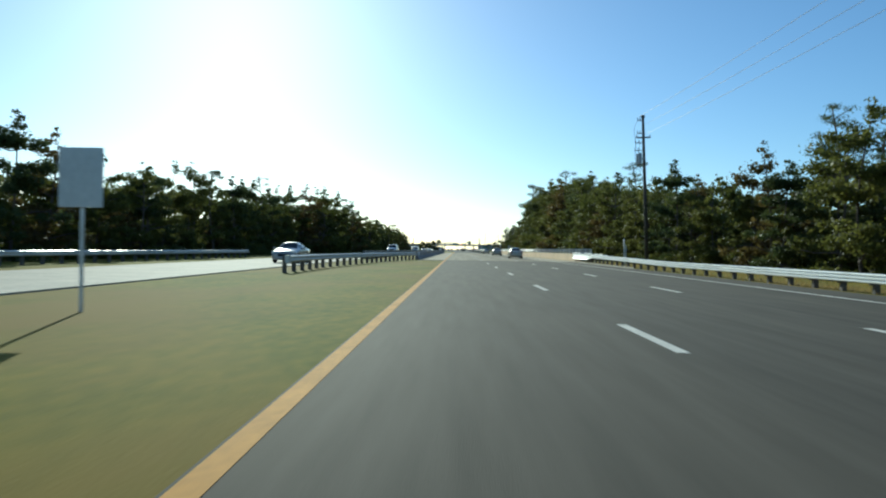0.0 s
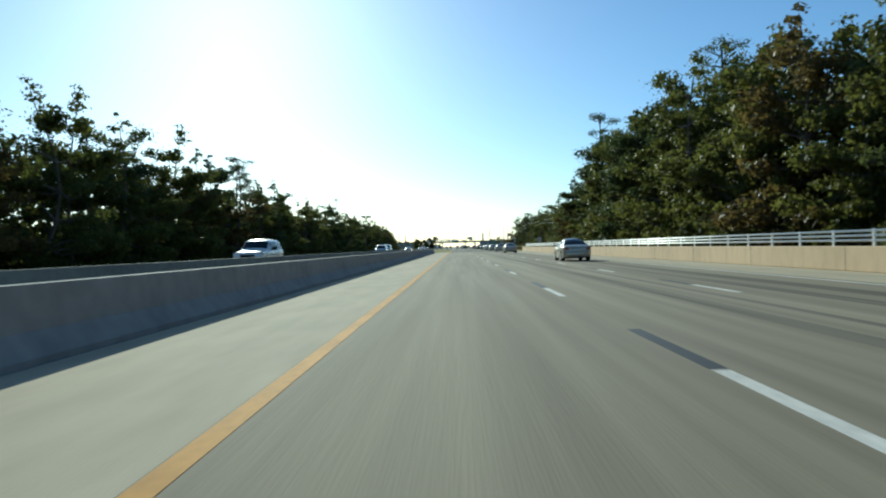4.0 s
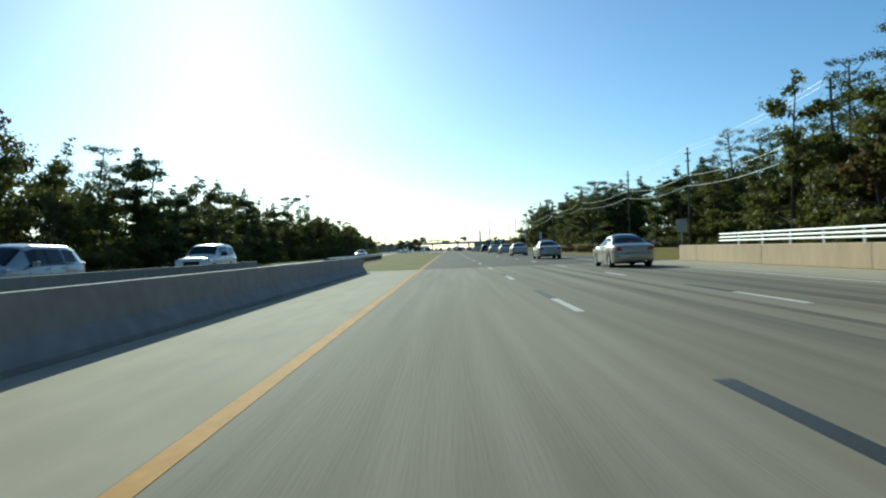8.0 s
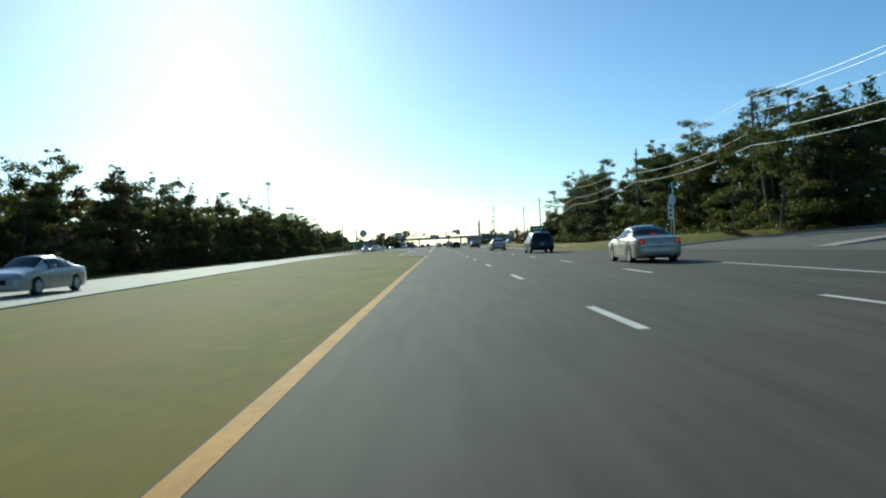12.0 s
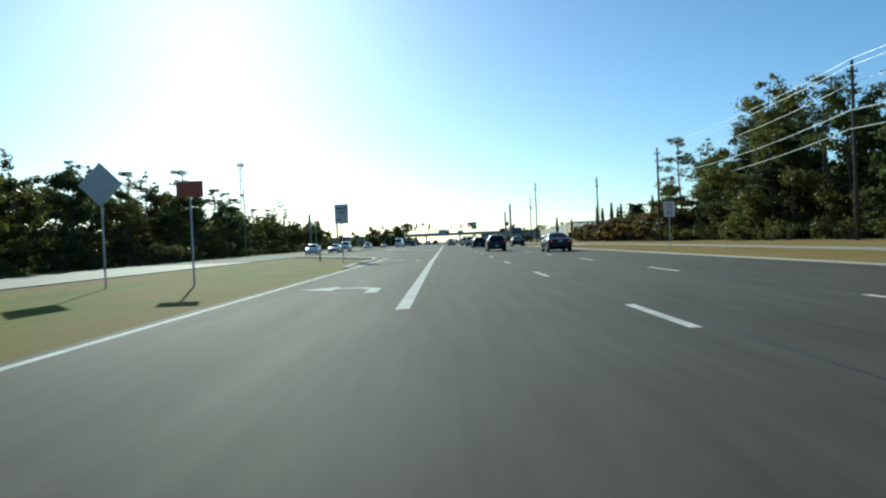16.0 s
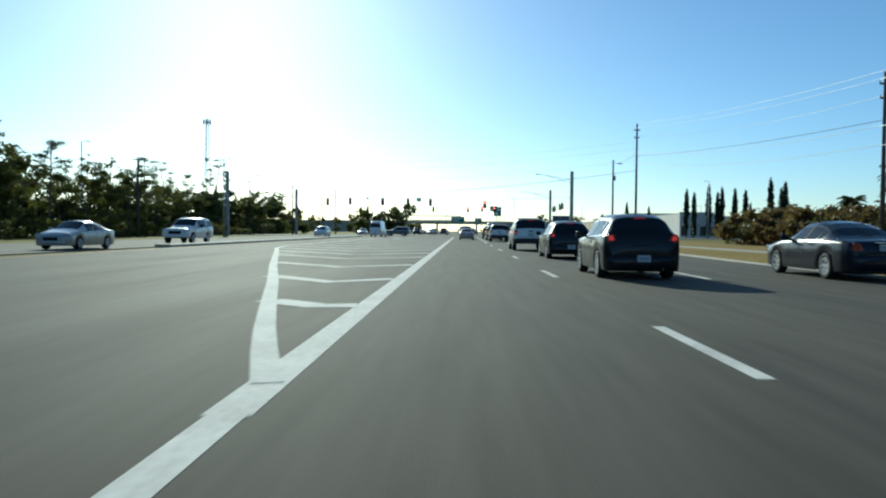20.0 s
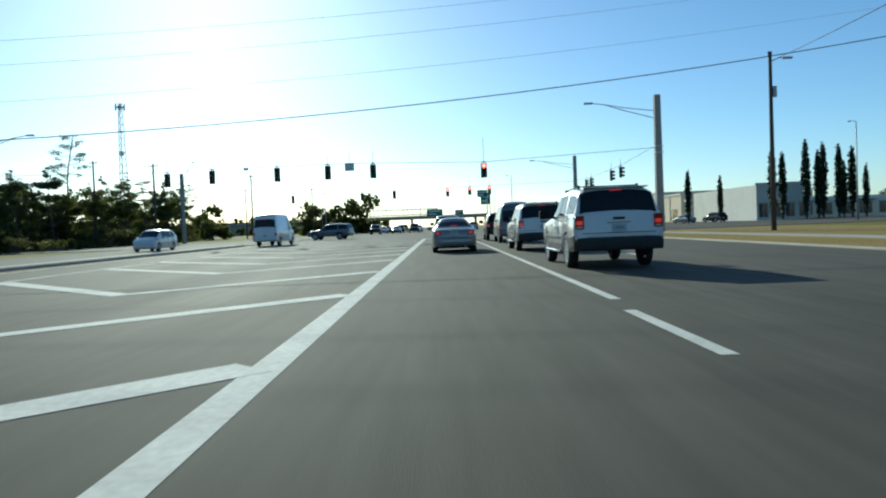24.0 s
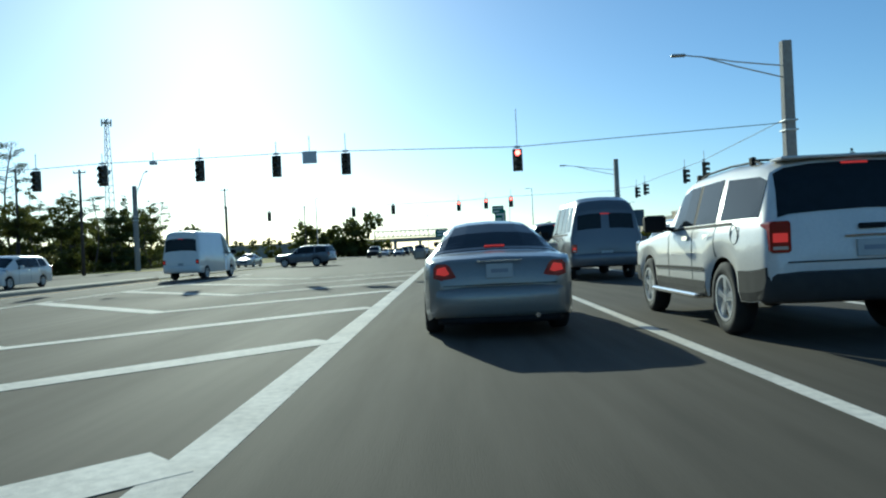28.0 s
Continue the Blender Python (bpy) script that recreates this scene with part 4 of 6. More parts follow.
# the woods behind, too far to tell one tree from another
def far_wood(name, spots, label, size=0.42, per=420):
    rng = np.random.default_rng(77)
    out = []
    for x, y, h in spots:
        cs = np.stack([rng.normal(x, 1.6, 9), rng.normal(y, 1.6, 9), rng.uniform(0.05, 0.92, 9) * h], 1)
        out.append(leaf_cloud(rng, cs, np.full(9, 1.5) * h / 9, per, size))
        low = np.stack([rng.normal(x, 1.6, 6), rng.normal(y, 1.8, 6), rng.uniform(0.3, 3.6, 6)], 1)
        out.append(leaf_cloud(rng, low, np.full(6, 1.35), int(per * 0.8), size))
    return tagged(leaves(name, np.concatenate(out), LEAF_OAK), label, "trees", kind="stuff")


_spots = [(26.5 + rnd.uniform(0, 6.5), y + rnd.uniform(-2, 2), east_h(y) * rnd.uniform(0.8, 0.96)) for y in np.arange(-20, 236, 3.0)]
_spots += [(44 + rnd.uniform(0, 8), y + rnd.uniform(-2, 2), 10.4 * rnd.uniform(0.8, 1.0)) for y in np.arange(265, 495, 2.9)]
_spots += [(x + rnd.uniform(-2, 2), lerp_table(STREET_N, x) + rnd.uniform(5, 11), rnd.uniform(13, 16)) for x in np.arange(44, 118, 3.0)]
_spots += [(x + rnd.uniform(-2, 2), lerp_table(STREET_S, x) - rnd.uniform(5, 11), rnd.uniform(11, 14)) for x in np.arange(50, 118, 3.0)]
_spots += [(x, rnd.uniform(392, 420), rnd.uniform(12, 15)) for x in np.arange(112, 150, 2.6)]
_spots = [q for q in _spots if not in_street(q[0], q[1], 3.5)]
far_wood("wood_east", _spots, "deep green wood behind the first trees", 0.34, 640)
_spots = [(-33.5 + rnd.uniform(-7, 0) - max(0, (y - 400)) * 0.07, y + rnd.uniform(-2, 2), west_h(y) * rnd.uniform(0.72, 0.95)) for y in np.arange(15, 690, 3.0)]
far_wood("wood_west", _spots, "deep green wood behind the first trees", 0.34, 640)
_spots = [(x, 690 + abs(x) * 0.5 + rnd.uniform(-8, 8), rnd.uniform(6, 9)) for x in np.arange(-190, -48, 5)]
_spots += [(-17 - k * 2.0, 745 + rnd.uniform(-5, 5), rnd.uniform(8, 11.5)) for k in range(10)]
_spots += [(x, 950 + rnd.uniform(-20, 20), rnd.uniform(9, 13)) for x in np.arange(-330, -60, 9)]
_spots += [(x, 900 + rnd.uniform(-20, 20), rnd.uniform(8, 12)) for x in np.arange(40, 260, 8)]
far_wood("wood_far", _spots, "distant wood round the junction", 0.7, 260)

# grass blades and tufts
def turf(name, areas, label, material):
    rng = np.random.default_rng(3)
    out = []
    for x0, x1, y0, y1, n, h in areas:
        p = np.stack([rng.uniform(x0, x1, n), rng.uniform(y0, y1, n), np.full(n, -0.05)], 1)
        a = rng.uniform(0, 2 * math.pi, n)
        hh = h * rng.uniform(0.25, 0.7, n)
        sx = np.stack([np.cos(a), np.sin(a), np.zeros(n)], 1) * 0.012
        lean = np.stack([rng.normal(0, 0.3, n) * hh, rng.normal(0, 0.3, n) * hh, hh], 1)
        out.append(np.stack([p - sx, p + sx, p + lean + sx * 0.2, p + lean - sx * 0.2], 1).reshape(-1, 3))
    return tagged(leaves(name, np.concatenate(out), material), label, "grass", kind="stuff")


turf("grass_verge", [(14.3, 30, 232, 262, 10000, 0.09), (17.6, 30, 262, 312, 14000, 0.09), (12.7, 19, 360, 480, 34000, 0.07), (12.9, 17.8, 494, 600, 30000, 0.07), (22, 30, 392, 600, 20000, 0.09), (13.2, 17.5, 0, 70, 12000, 0.12)], "blades of dry golden roadside grass", BLADE_DRY)

# ---- poles, wires, signals and signs ----
def utility_pole(x, y, h, arms, label):
    p = thing("utility_pole", label, "utility pole", (x, y, -0.05), group="utility poles")
    part("pole", tubed((0, 0, -0.2), (0, 0, h), 0.17, 0.105, 10), POLE_WOOD, p, smooth=True)
    for z, w in arms:
        arm = part("crossarm", boxed(-w, w, -0.05, 0.05, h + z - 0.06, h + z + 0.06, 0.01), POLE_WOOD, p)
        for sx in (-0.92, 0.92):
            bm = bmesh.new()
            tube(bm, (sx * w, 0, h + z + 0.06), (sx * w, 0, h + z + 0.22), 0.045, 0.03, 8)
            part("insulator", bm, PORCELAIN, arm)
    return p


POLES = [(16.9, 56.8, 12.8), (31.0, 247, 13.0), (32.7, 285.5, 12.9), (34.4, 323.6, 13.9), (33.7, 365.8, 14.4), (31.9, 402.4, 14.0), (30.2, 442.1, 12.8), (28.8, 485.6, 12.2), (29.5, 527.6, 12.0), (23.3, 570.9, 14.8)]
for i, (x, y, h) in enumerate(POLES):
    utility_pole(x, y, h, [(-0.12, 0.10), (-0.75, 0.38), (-1.7, 0.32)] if i != 0 else [(-0.2, 0.15), (-1.9, 0.6)], "weathered wooden utility pole with crossarms beside the road")
_lean = bpy.data.objects["utility_pole"]
_lean.matrix_basis = pose(17.35, 56.8, -0.05, 0, -2.4, 0)
_tr = thing("pole_transformer", "grey transformer cans hung on a utility pole", "transformer", (16.9, 56.8, 0))
_tr.matrix_basis = pose(17.35, 56.8, 0.0, 0, -2.4, 0)
for k, a in enumerate((-0.5, 0.5)):
    part("can", tubed((-0.42, a * 0.7, 8.6), (-0.42, a * 0.7, 9.5), 0.17, 0.16, 12), STEEL, _tr)
part("bracket", boxed(-0.45, -0.1, -0.4, 0.4, 9.0, 9.1), STEEL, _tr)
for z, w in ((12.3, 0.45), (11.2, 0.5), (10.4, 0.7), (9.75, 0.75)):  # stand-off arms with their insulators and drooping jumpers
    arm = part("standoff_arm", boxed(-w, 0.06, -0.04, 0.04, z - 0.035, z + 0.035, 0.008), STEEL, _tr)
    for q in (0.98, 0.55):
        part("insulator", tubed((-w * q, 0, z + 0.03), (-w * q, 0, z + 0.26), 0.05, 0.03, 8), PORCELAIN, arm)
for k, (x0, z0, x1, z1) in enumerate(((-0.45, 12.4, -0.7, 10.6), (-0.5, 11.3, -0.45, 9.6), (-0.7, 10.5, -0.12, 7.9), (-0.75, 9.8, -0.1, 7.4), (-0.3, 10.4, -0.08, 7.0))):
    _bm = bmesh.new()
    chain(_bm, [(x0 + (x1 - x0) * u - 0.22 * math.sin(math.pi * u), 0.06 * (k - 2), z0 + (z1 - z0) * u) for u in np.linspace(0, 1, 9)], 0.014)
    part("jumper_cable", _bm, DARK_WIRE, _tr)


def cable(name, pts, r, material, label, category="cable"):
    bm = bmesh.new()
    chain(bm, pts, r)
    return tagged(obj(name, bm, material), label, category)


for (xa, ya, ha), (xb, yb, hb) in zip(POLES[1:], POLES[2:]):
    for off, dz, r in ((-0.35, -0.5, 0.019), (0.3, -1.5, 0.019), (0.0, 0.1, 0.019), (-0.3, -3.6, 0.022), (-0.25, -4.9, 0.022)):
        cable("power_line", sag((xa + off, ya, ha + dz), (xb + off, yb, hb + dz), 0.55 if dz > -1 else 0.75), r, WIRE if dz > -2 else DARK_WIRE if ya > 560 else WIRE, "overhead power line between utility poles")
for dz, dx in ((-0.2, 0), (-0.8, 0.6), (-1.7, 0.5)):
    cable("power_line", sag((16.5 + dx, 56.8, 12.8 + dz), (17.5 + dx, -60, 13.6 + dz), 1.1), 0.013, WIRE, "overhead power line between utility poles")

# the pole with the small lamp, and the line over the road
_pe = utility_pole(23.8, 587.6, 11.9, [(-0.2, 0.12)], "leaning wooden utility pole with a small street lamp")
_bm = bmesh.new()
chain(_bm, [(0.0, -0.1, 11.2), (0.4, -0.3, 11.4), (0.75, -0.5, 11.38)], 0.03, 6)
part("lamp_arm", _bm, STEEL, _pe)
part("lamp_head", boxed(0.6, 1.25, -0.62, -0.40, 11.28, 11.42, 0.04), STEEL, _pe)
_bm = bmesh.new()
tube(_bm, (0.25, 0, 8.9), (0.25, 0, 9.6), 0.16, 0.16, 10)
part("meter_can", _bm, STEEL, _pe)
utility_pole(-38, 566, 9.6, [(-0.2, 0.6)], "wooden utility pole beside the opposite carriageway")
cable("span_cable", sag((23.3, 570.9, 8.95), (-38, 566, 5.2), 1.5, 30), 0.022, DARK_WIRE, "dark cable spanning the road between two poles")
cable("span_cable", sag((23.8, 587.6, 11.2), (23.3, 570.9, 11.0), 0.1, 4), 0.022, DARK_WIRE, "dark cable between two poles")
cable("span_cable", sag((23.3, 570.9, 10.8), (29.5, 527.6, 8.8), 0.4, 10), 0.022, DARK_WIRE, "dark cable between two poles")
for dz, dl in ((12.6, 8.8), (11.7, 7.8), (10.2, 6.4)):
    cable("power_line", sag((23.3, 570.9, dz), (-38, 566, dl), 1.2, 24), 0.008, WIRE, "thin power line over the junction")


def strain_pole(x, y, h, arm_dx, label, rz=0.0, lift=0.0):
    """A square tapering concrete pole with a truss arm that holds a street lamp."""
    p = thing("strain_pole", label, "street lamp", (x, y, -0.05), rz, group="strain poles")
    bm = bmesh.new()
    a, b = 0.30, 0.24
    rings = [[bm.verts.new((sx * w, sy * w, z)) for sx, sy in ((-1, -0.8), (-0.8, -1), (0.8, -1), (1, -0.8), (1, 0.8), (0.8, 1), (-0.8, 1), (-1, 0.8))] for z, w in ((-0.2, a), (h, b))]
    for k in range(8):
        bm.faces.new((rings[0][k], rings[0][(k + 1) % 8], rings[1][(k + 1) % 8], rings[1][k]))
    bm.faces.new(rings[1])
    part("pole", bm, POLE_CONC, p)
    s = 1 if arm_dx > 0 else -1
    for z0 in (h - 1.25, h - 1.85):
        bm = bmesh.new()
        chain(bm, [(s * 0.2, 0, z0), (arm_dx * 0.5, 0, z0 + (h + lift - 0.75 - z0) * 0.62), (arm_dx * 0.82, 0, h + lift - 0.62), (arm_dx, 0, h + lift - 0.5)], 0.035, 6)
        part("lamp_arm", bm, GALV, p)
    bm = bmesh.new()
    box(bm, arm_dx - s * 0.05, arm_dx + s * 0.7, -0.14, 0.14, h + lift - 0.56, h + lift - 0.42, 0.05)
    part("lamp_head", bm, STEEL, p)
    for z in (6.9, 6.4):
        part("wire_clamp", boxed(-0.34, 0.34, -0.34, 0.34, z - 0.04, z + 0.04), GALV, p)
    return p


strain_pole(19.2, 597.6, 11.0, -5.2, "tall square concrete strain pole with a lamp arm")
strain_pole(21.7, 647.2, 10.8, -6.0, "tall square concrete strain pole with a lamp arm")
strain_pole(-38.2, 652.3, 10.8, 5.2, "tall square concrete strain pole with a lamp arm", -52, 1.7)
strain_pole(-38.4, 601.3, 10.7, 5.0, "tall square concrete strain pole with a lamp arm")


def signal(x, y, z, rod, lit, rz=0.0, name_label=None):
    """A three-lens traffic signal hung from a span wire; z is its centre, rod the hanger's top."""
    t = thing("traffic_signal", name_label or ("traffic signal showing red, hung over the road" if lit else "dark traffic signal seen against the light"), "traffic signal", (x, y, z), rz, "traffic signals")
    bm = bmesh.new()
    for k in (-1, 0, 1):
        box(bm, -0.20, 0.20, -0.02, 0.20, k * 0.36 - 0.175, k * 0.36 + 0.175, 0.015)
    part("housing", bm, SIGNAL_CASE, t)
    for k in (1, 0, -1):
        bm = bmesh.new()
        g = bmesh.ops.create_uvsphere(bm, u_segments=14, v_segments=8, radius=0.145)
        bmesh.ops.transform(bm, matrix=Matrix.Translation((0, -0.02, k * 0.36)) @ Matrix.Diagonal((1, 0.3, 1, 1)), verts=g["verts"])
        part("lens", bm, LENS_RED if (lit and k == 1) else LENS_OFF, t, "lit red lens" if (lit and k == 1) else "", True)
        bm = bmesh.new()
        for a in range(9):
            q0, q1 = math.pi * (a / 9 * 1.3 - 0.15), math.pi * ((a + 1) / 9 * 1.3 - 0.15)
            p0, p1 = Vector((0.155 * math.cos(q0), 0, 0.155 * math.sin(q0))), Vector((0.155 * math.cos(q1), 0, 0.155 * math.sin(q1)))
            o = Vector((0, -0.02, k * 0.36))
            d = Vector((0, -0.26, -0.02))
            vs = [bm.verts.new(o + q) for q in (p0, p1, p1 + d, p0 + d, p0 * 0.96, p1 * 0.96, p1 * 0.96 + d, p0 * 0.96 + d)]
            bm.faces.new(vs[:4])
            bm.faces.new(vs[7:3:-1])
        part("visor", bm, SIGNAL_CASE, t)
    part("backplate", boxed(-0.25, 0.25, 0.10, 0.115, -0.57, 0.57, 0.006), SIGNAL_CASE, t)
    part("hanger", tubed((0, 0.08, 0.53), (0, 0.08, rod), 0.022, seg=6), GALV, t)
    part("clamp", boxed(-0.16, 0.16, 0.02, 0.16, 0.62, 0.72, 0.02), GALV, t)
    return t


NEAR = [(5.1, 596.9, 5.4, 2.6, True), (-3.8, 598.0, 5.75, 1.6, False), (-7.5, 598.2, 5.8, 1.3, False), (-11.7, 598.6, 5.8, 1.2, False), (-17.2, 599.2, 5.85, 1.2, False), (-21.0, 599.5, 5.75, 1.5, False)]
FAR = [(8.7, 643.5, 6.0, 1.4, True), (6.1, 648.5, 6.2, 1.4, True), (2.8, 649, 6.1, 1.4, True), (-5.3, 650, 6.1, 1.4, False), (-10.2, 650, 6.0, 1.2, False), (-20.9, 651, 6.0, 1.2, False)]
for s in NEAR + FAR:
    signal(*s)
SIDE = [(19.55, 611.0, 5.75), (19.8, 616.0, 5.75), (20.75, 631.0, 5.9), (20.95, 635.0, 5.9)]
for x, y, z in SIDE:
    signal(x, y, z, 1.3, False, 62, "traffic signal turned to the cross street")
def span(name_pts, ends):
    """A wire from pole to pole that runs through the clamps of the signals."""
    pts = sorted([(x, y + 0.09, z + 0.67) for x, y, z in name_pts])
    cable("signal_span_wire", [ends[0]] + pts + [ends[1]], 0.02, DARK_WIRE, "dark span wire that carries the traffic signals")


span([q[:3] for q in NEAR], ((-38.1, 601.3, 6.85), (18.9, 597.6, 6.75)))
span([q[:3] for q in FAR], ((-37.9, 652.3, 7.0), (21.4, 647.2, 7.0)))
cable("signal_span_wire", [(19.2, 597.9, 7.0)] + [(x + 0.08 * math.sin(radians(-62)), y + 0.09 * math.cos(radians(62)), z + 0.67) for x, y, z in SIDE] + [(21.7, 646.9, 7.2)], 0.02, DARK_WIRE, "dark span wire that carries the traffic signals")
_dt = thing("traffic_detector", "small pale detector camera clamped on the span wire", "detector", (-14.3, 598.98, 0))
part("bracket", tubed((0, 0, 6.45), (0, 0, 6.95), 0.02, seg=6), GALV, _dt)
part("body", boxed(-0.19, 0.19, -0.12, 0.12, 6.28, 6.46, 0.03), SIGN_BACK, _dt)
_ls = thing("lane_sign", "small square lane sign hung between the signals", "road sign", (-5.7, 598.1, 0))
part("panel", boxed(-0.38, 0.38, -0.02, 0.0, 5.85, 6.5, 0.006), SIGN_BACK, _ls)
part("hanger", tubed((0, 0.02, 6.3), (0, 0.02, 7.3), 0.02, seg=6), GALV, _ls)


def board(name, label, category, x, y, w, z0, z1, material, posts=(0.0,), rz=0.0, post_mat=GALV, thick=0.02):
    """A sheet sign on round posts, facing the approaching traffic."""
    t = thing(name, label, category, (x, y, -0.05), rz)
    part("panel", boxed(-w / 2, w / 2, -thick, 0, z0, z1, 0.006), material, t)
    for q in posts:
        part("post", tubed((q, 0.05, -0.3), (q, 0.05, z1 - 0.1), 0.035, seg=8), post_mat, t)
    return t


def ink(parent, x0, x1, z0, z1, material, y=-0.024):
    return part("mark", boxed(x0, x1, y - 0.003, y, z0, z1), material, parent)


def words(parent, body, size, x, z, material, y=-0.026):
    cu = bpy.data.curves.new("lettering", "FONT")
    cu.body, cu.size, cu.align_x, cu.extrude = body, size, "CENTER", 0.002
    cu.materials.append(material)
    tmp = new("lettering", cu)
    me = bpy.data.meshes.new_from_object(tmp.evaluated_get(bpy.context.evaluated_depsgraph_get()))
    bpy.data.objects.remove(tmp)
    me.materials.clear()
    me.materials.append(material)
    o = new("lettering", me)
    o.parent = parent
    o.matrix_local = pose(x, y, z, 90, 0, 0)
    return o


_s = board("speed_limit_sign", "white speed limit sign reading 45 on a steel post", "road sign", 16.2, 440, 0.76, 2.2, 3.25, SIGN_WHITE)
words(_s, "SPEED", 0.19, 0, 2.98, SIGN_BLACK)
words(_s, "LIMIT", 0.19, 0, 2.78, SIGN_BLACK)
words(_s, "45", 0.46, 0, 2.34, SIGN_BLACK)
_s = board("guide_sign", "green guide sign with unreadable white lettering on two posts", "road sign", 16.5, 402.6, 2.2, 1.95, 3.2, SIGN_GREEN, (-0.65, 0.65))
for z0, z1 in ((1.97, 1.99), (3.16, 3.18)):
    ink(_s, -1.06, 1.06, z0, z1, SIGN_WHITE)
for x0, x1, z0, z1 in ((-0.78, 0.10, 2.68, 2.88), (0.2, 0.78, 2.68, 2.88), (-0.42, 0.42, 2.28, 2.42)):
    ink(_s, x0, x1, z0, z1, SIGN_WHITE)
_s = board("median_sign", "pale rectangular sign on a post in the median, backlit", "road sign", -6.15, 439.2, 0.92, 2.65, 3.95, SIGN_BACK)
for x0, x1, z0, z1 in ((-0.36, 0.36, 3.62, 3.74), (-0.3, 0.0, 2.86, 2.96), (-0.26, 0.28, 3.36, 3.46)):
    ink(_s, x0, x1, z0, z1, SIGN_GREY)
board("median_sign", "grey rectangular sign on a post in the grass median", "road sign", -5.1, 6.3, 0.75, 1.75, 2.75, SIGN_BACK)
_d = thing("diamond_sign", "back of a grey diamond-shaped warning sign on a post", "road sign", (-11.0, 415, -0.05))
_bm = bmesh.new()
box(_bm, -0.55, 0.55, -0.01, 0.01, -0.55, 0.55, 0.004)
bmesh.ops.transform(_bm, matrix=Matrix.Translation((0, -0.02, 3.6)) @ Matrix.Rotation(radians(45), 4, "Y"), verts=_bm.verts)
part("panel", _bm, SIGN_BACK, _d)
part("post", tubed((0, 0.04, -0.3), (0, 0.04, 3.9), 0.035), GALV, _d)
board("wrong_way_sign", "faded red rectangular sign on a post in the median", "road sign", -7.75, 414.5, 0.92, 3.0, 3.55, SIGN_ORANGE)
_st = thing("stop_sign", "eight-sided stop sign on a post under a street name plate", "road sign", (17.5, 342.0, 0.45), -70)
_bm = bmesh.new()
_g = bmesh.ops.create_cone(_bm, cap_ends=True, segments=8, radius1=0.40, radius2=0.40, depth=0.015)
bmesh.ops.transform(_bm, matrix=Matrix.Translation((0, -0.03, 2.9)) @ Matrix.Rotation(radians(90), 4, "X") @ Matrix.Rotation(radians(22.5), 4, "Z"), verts=_g["verts"])
part("panel", _bm, [SIGN_WHITE], _st)
part("post", tubed((0, 0.03, -0.3), (0, 0.03, 4.1), 0.035), GALV, _st)
part("name_plate", boxed(-0.45, 0.45, 0.02, 0.04, 3.75, 4.02, 0.004), SIGN_GREEN, _st, "green street name plate")
_m = board("marker_sign", "narrow white marker sign on a post by the side street", "road sign", 22.7, 358.7, 0.5, 2.4, 3.95, SIGN_WHITE)
for z in (2.65, 3.1, 3.55):
    ink(_m, -0.15, 0.15, z, z + 0.2, SIGN_BLACK)
for x, y, z, rz in ((47.3, 346.0, 4.2, 15), (49.1, 367.0, 3.9, -10)):
    _w = thing("side_street_sign", "small white round-topped sign on a post by the side street", "road sign", (x, y, -0.05), rz)
    _bm = bmesh.new()
    _g = bmesh.ops.create_cone(_bm, cap_ends=True, segments=16, radius1=0.45, radius2=0.45, depth=0.02)
    bmesh.ops.transform(_bm, matrix=Matrix.Translation((0, -0.03, z)) @ Matrix.Rotation(radians(90), 4, "X"), verts=_g["verts"])
    part("panel", _bm, SIGN_WHITE, _w)
    part("post", tubed((0, 0.03, -0.3), (0, 0.03, z + 0.2), 0.04), GALV, _w)
_s = board("roadside_sign", "grey rectangular sign on a steel post in the dry verge", "road sign", 19.1, 246.3, 0.8, 1.75, 2.7, SIGN_BACK)
for i, (x, y) in enumerate(((-9.0, 446.5), (15.2, 392), (18.4, 300))):
    d = thing("delineator_post", "short brown marker post standing in the grass", "marker post", (x, y, -0.05), group="delineators")
    part("stake", boxed(-0.05, 0.05, -0.02, 0.02, -0.2, 0.75, 0.008), POST_WOOD, d)
    part("reflector", boxed(-0.035, 0.035, -0.028, -0.02, 0.58, 0.70), SIGN_WHITE, d)
_d = thing("marker_post", "thin pale marker post behind the guardrail", "marker post", (15.0, 54.4, -0.05))
part("post", tubed((0, 0, -0.2), (0, 0, 1.65), 0.035, seg=8), SIGN_WHITE, _d)
part("cap", tubed((0, 0, 1.65), (0, 0, 1.70), 0.045, seg=8), GALV, _d)
_b = thing("bus_bench", "low bench with a pale blue backrest on the verge", "bench", (16.1, 486.3, -0.05), 8)
part("seat", boxed(-0.75, 0.75, -0.25, 0.2, 0.40, 0.46, 0.01), POST_WOOD, _b)
part("backrest", boxed(-0.8, 0.8, 0.2, 0.25, 0.38, 0.95, 0.01), mat("bench_board", (0.35, 0.47, 0.55), 0.6), _b)
for q in (-0.62, 0.62):
    part("leg", boxed(q - 0.07, q + 0.07, -0.22, 0.22, 0, 0.40, 0.01), KERB, _b)


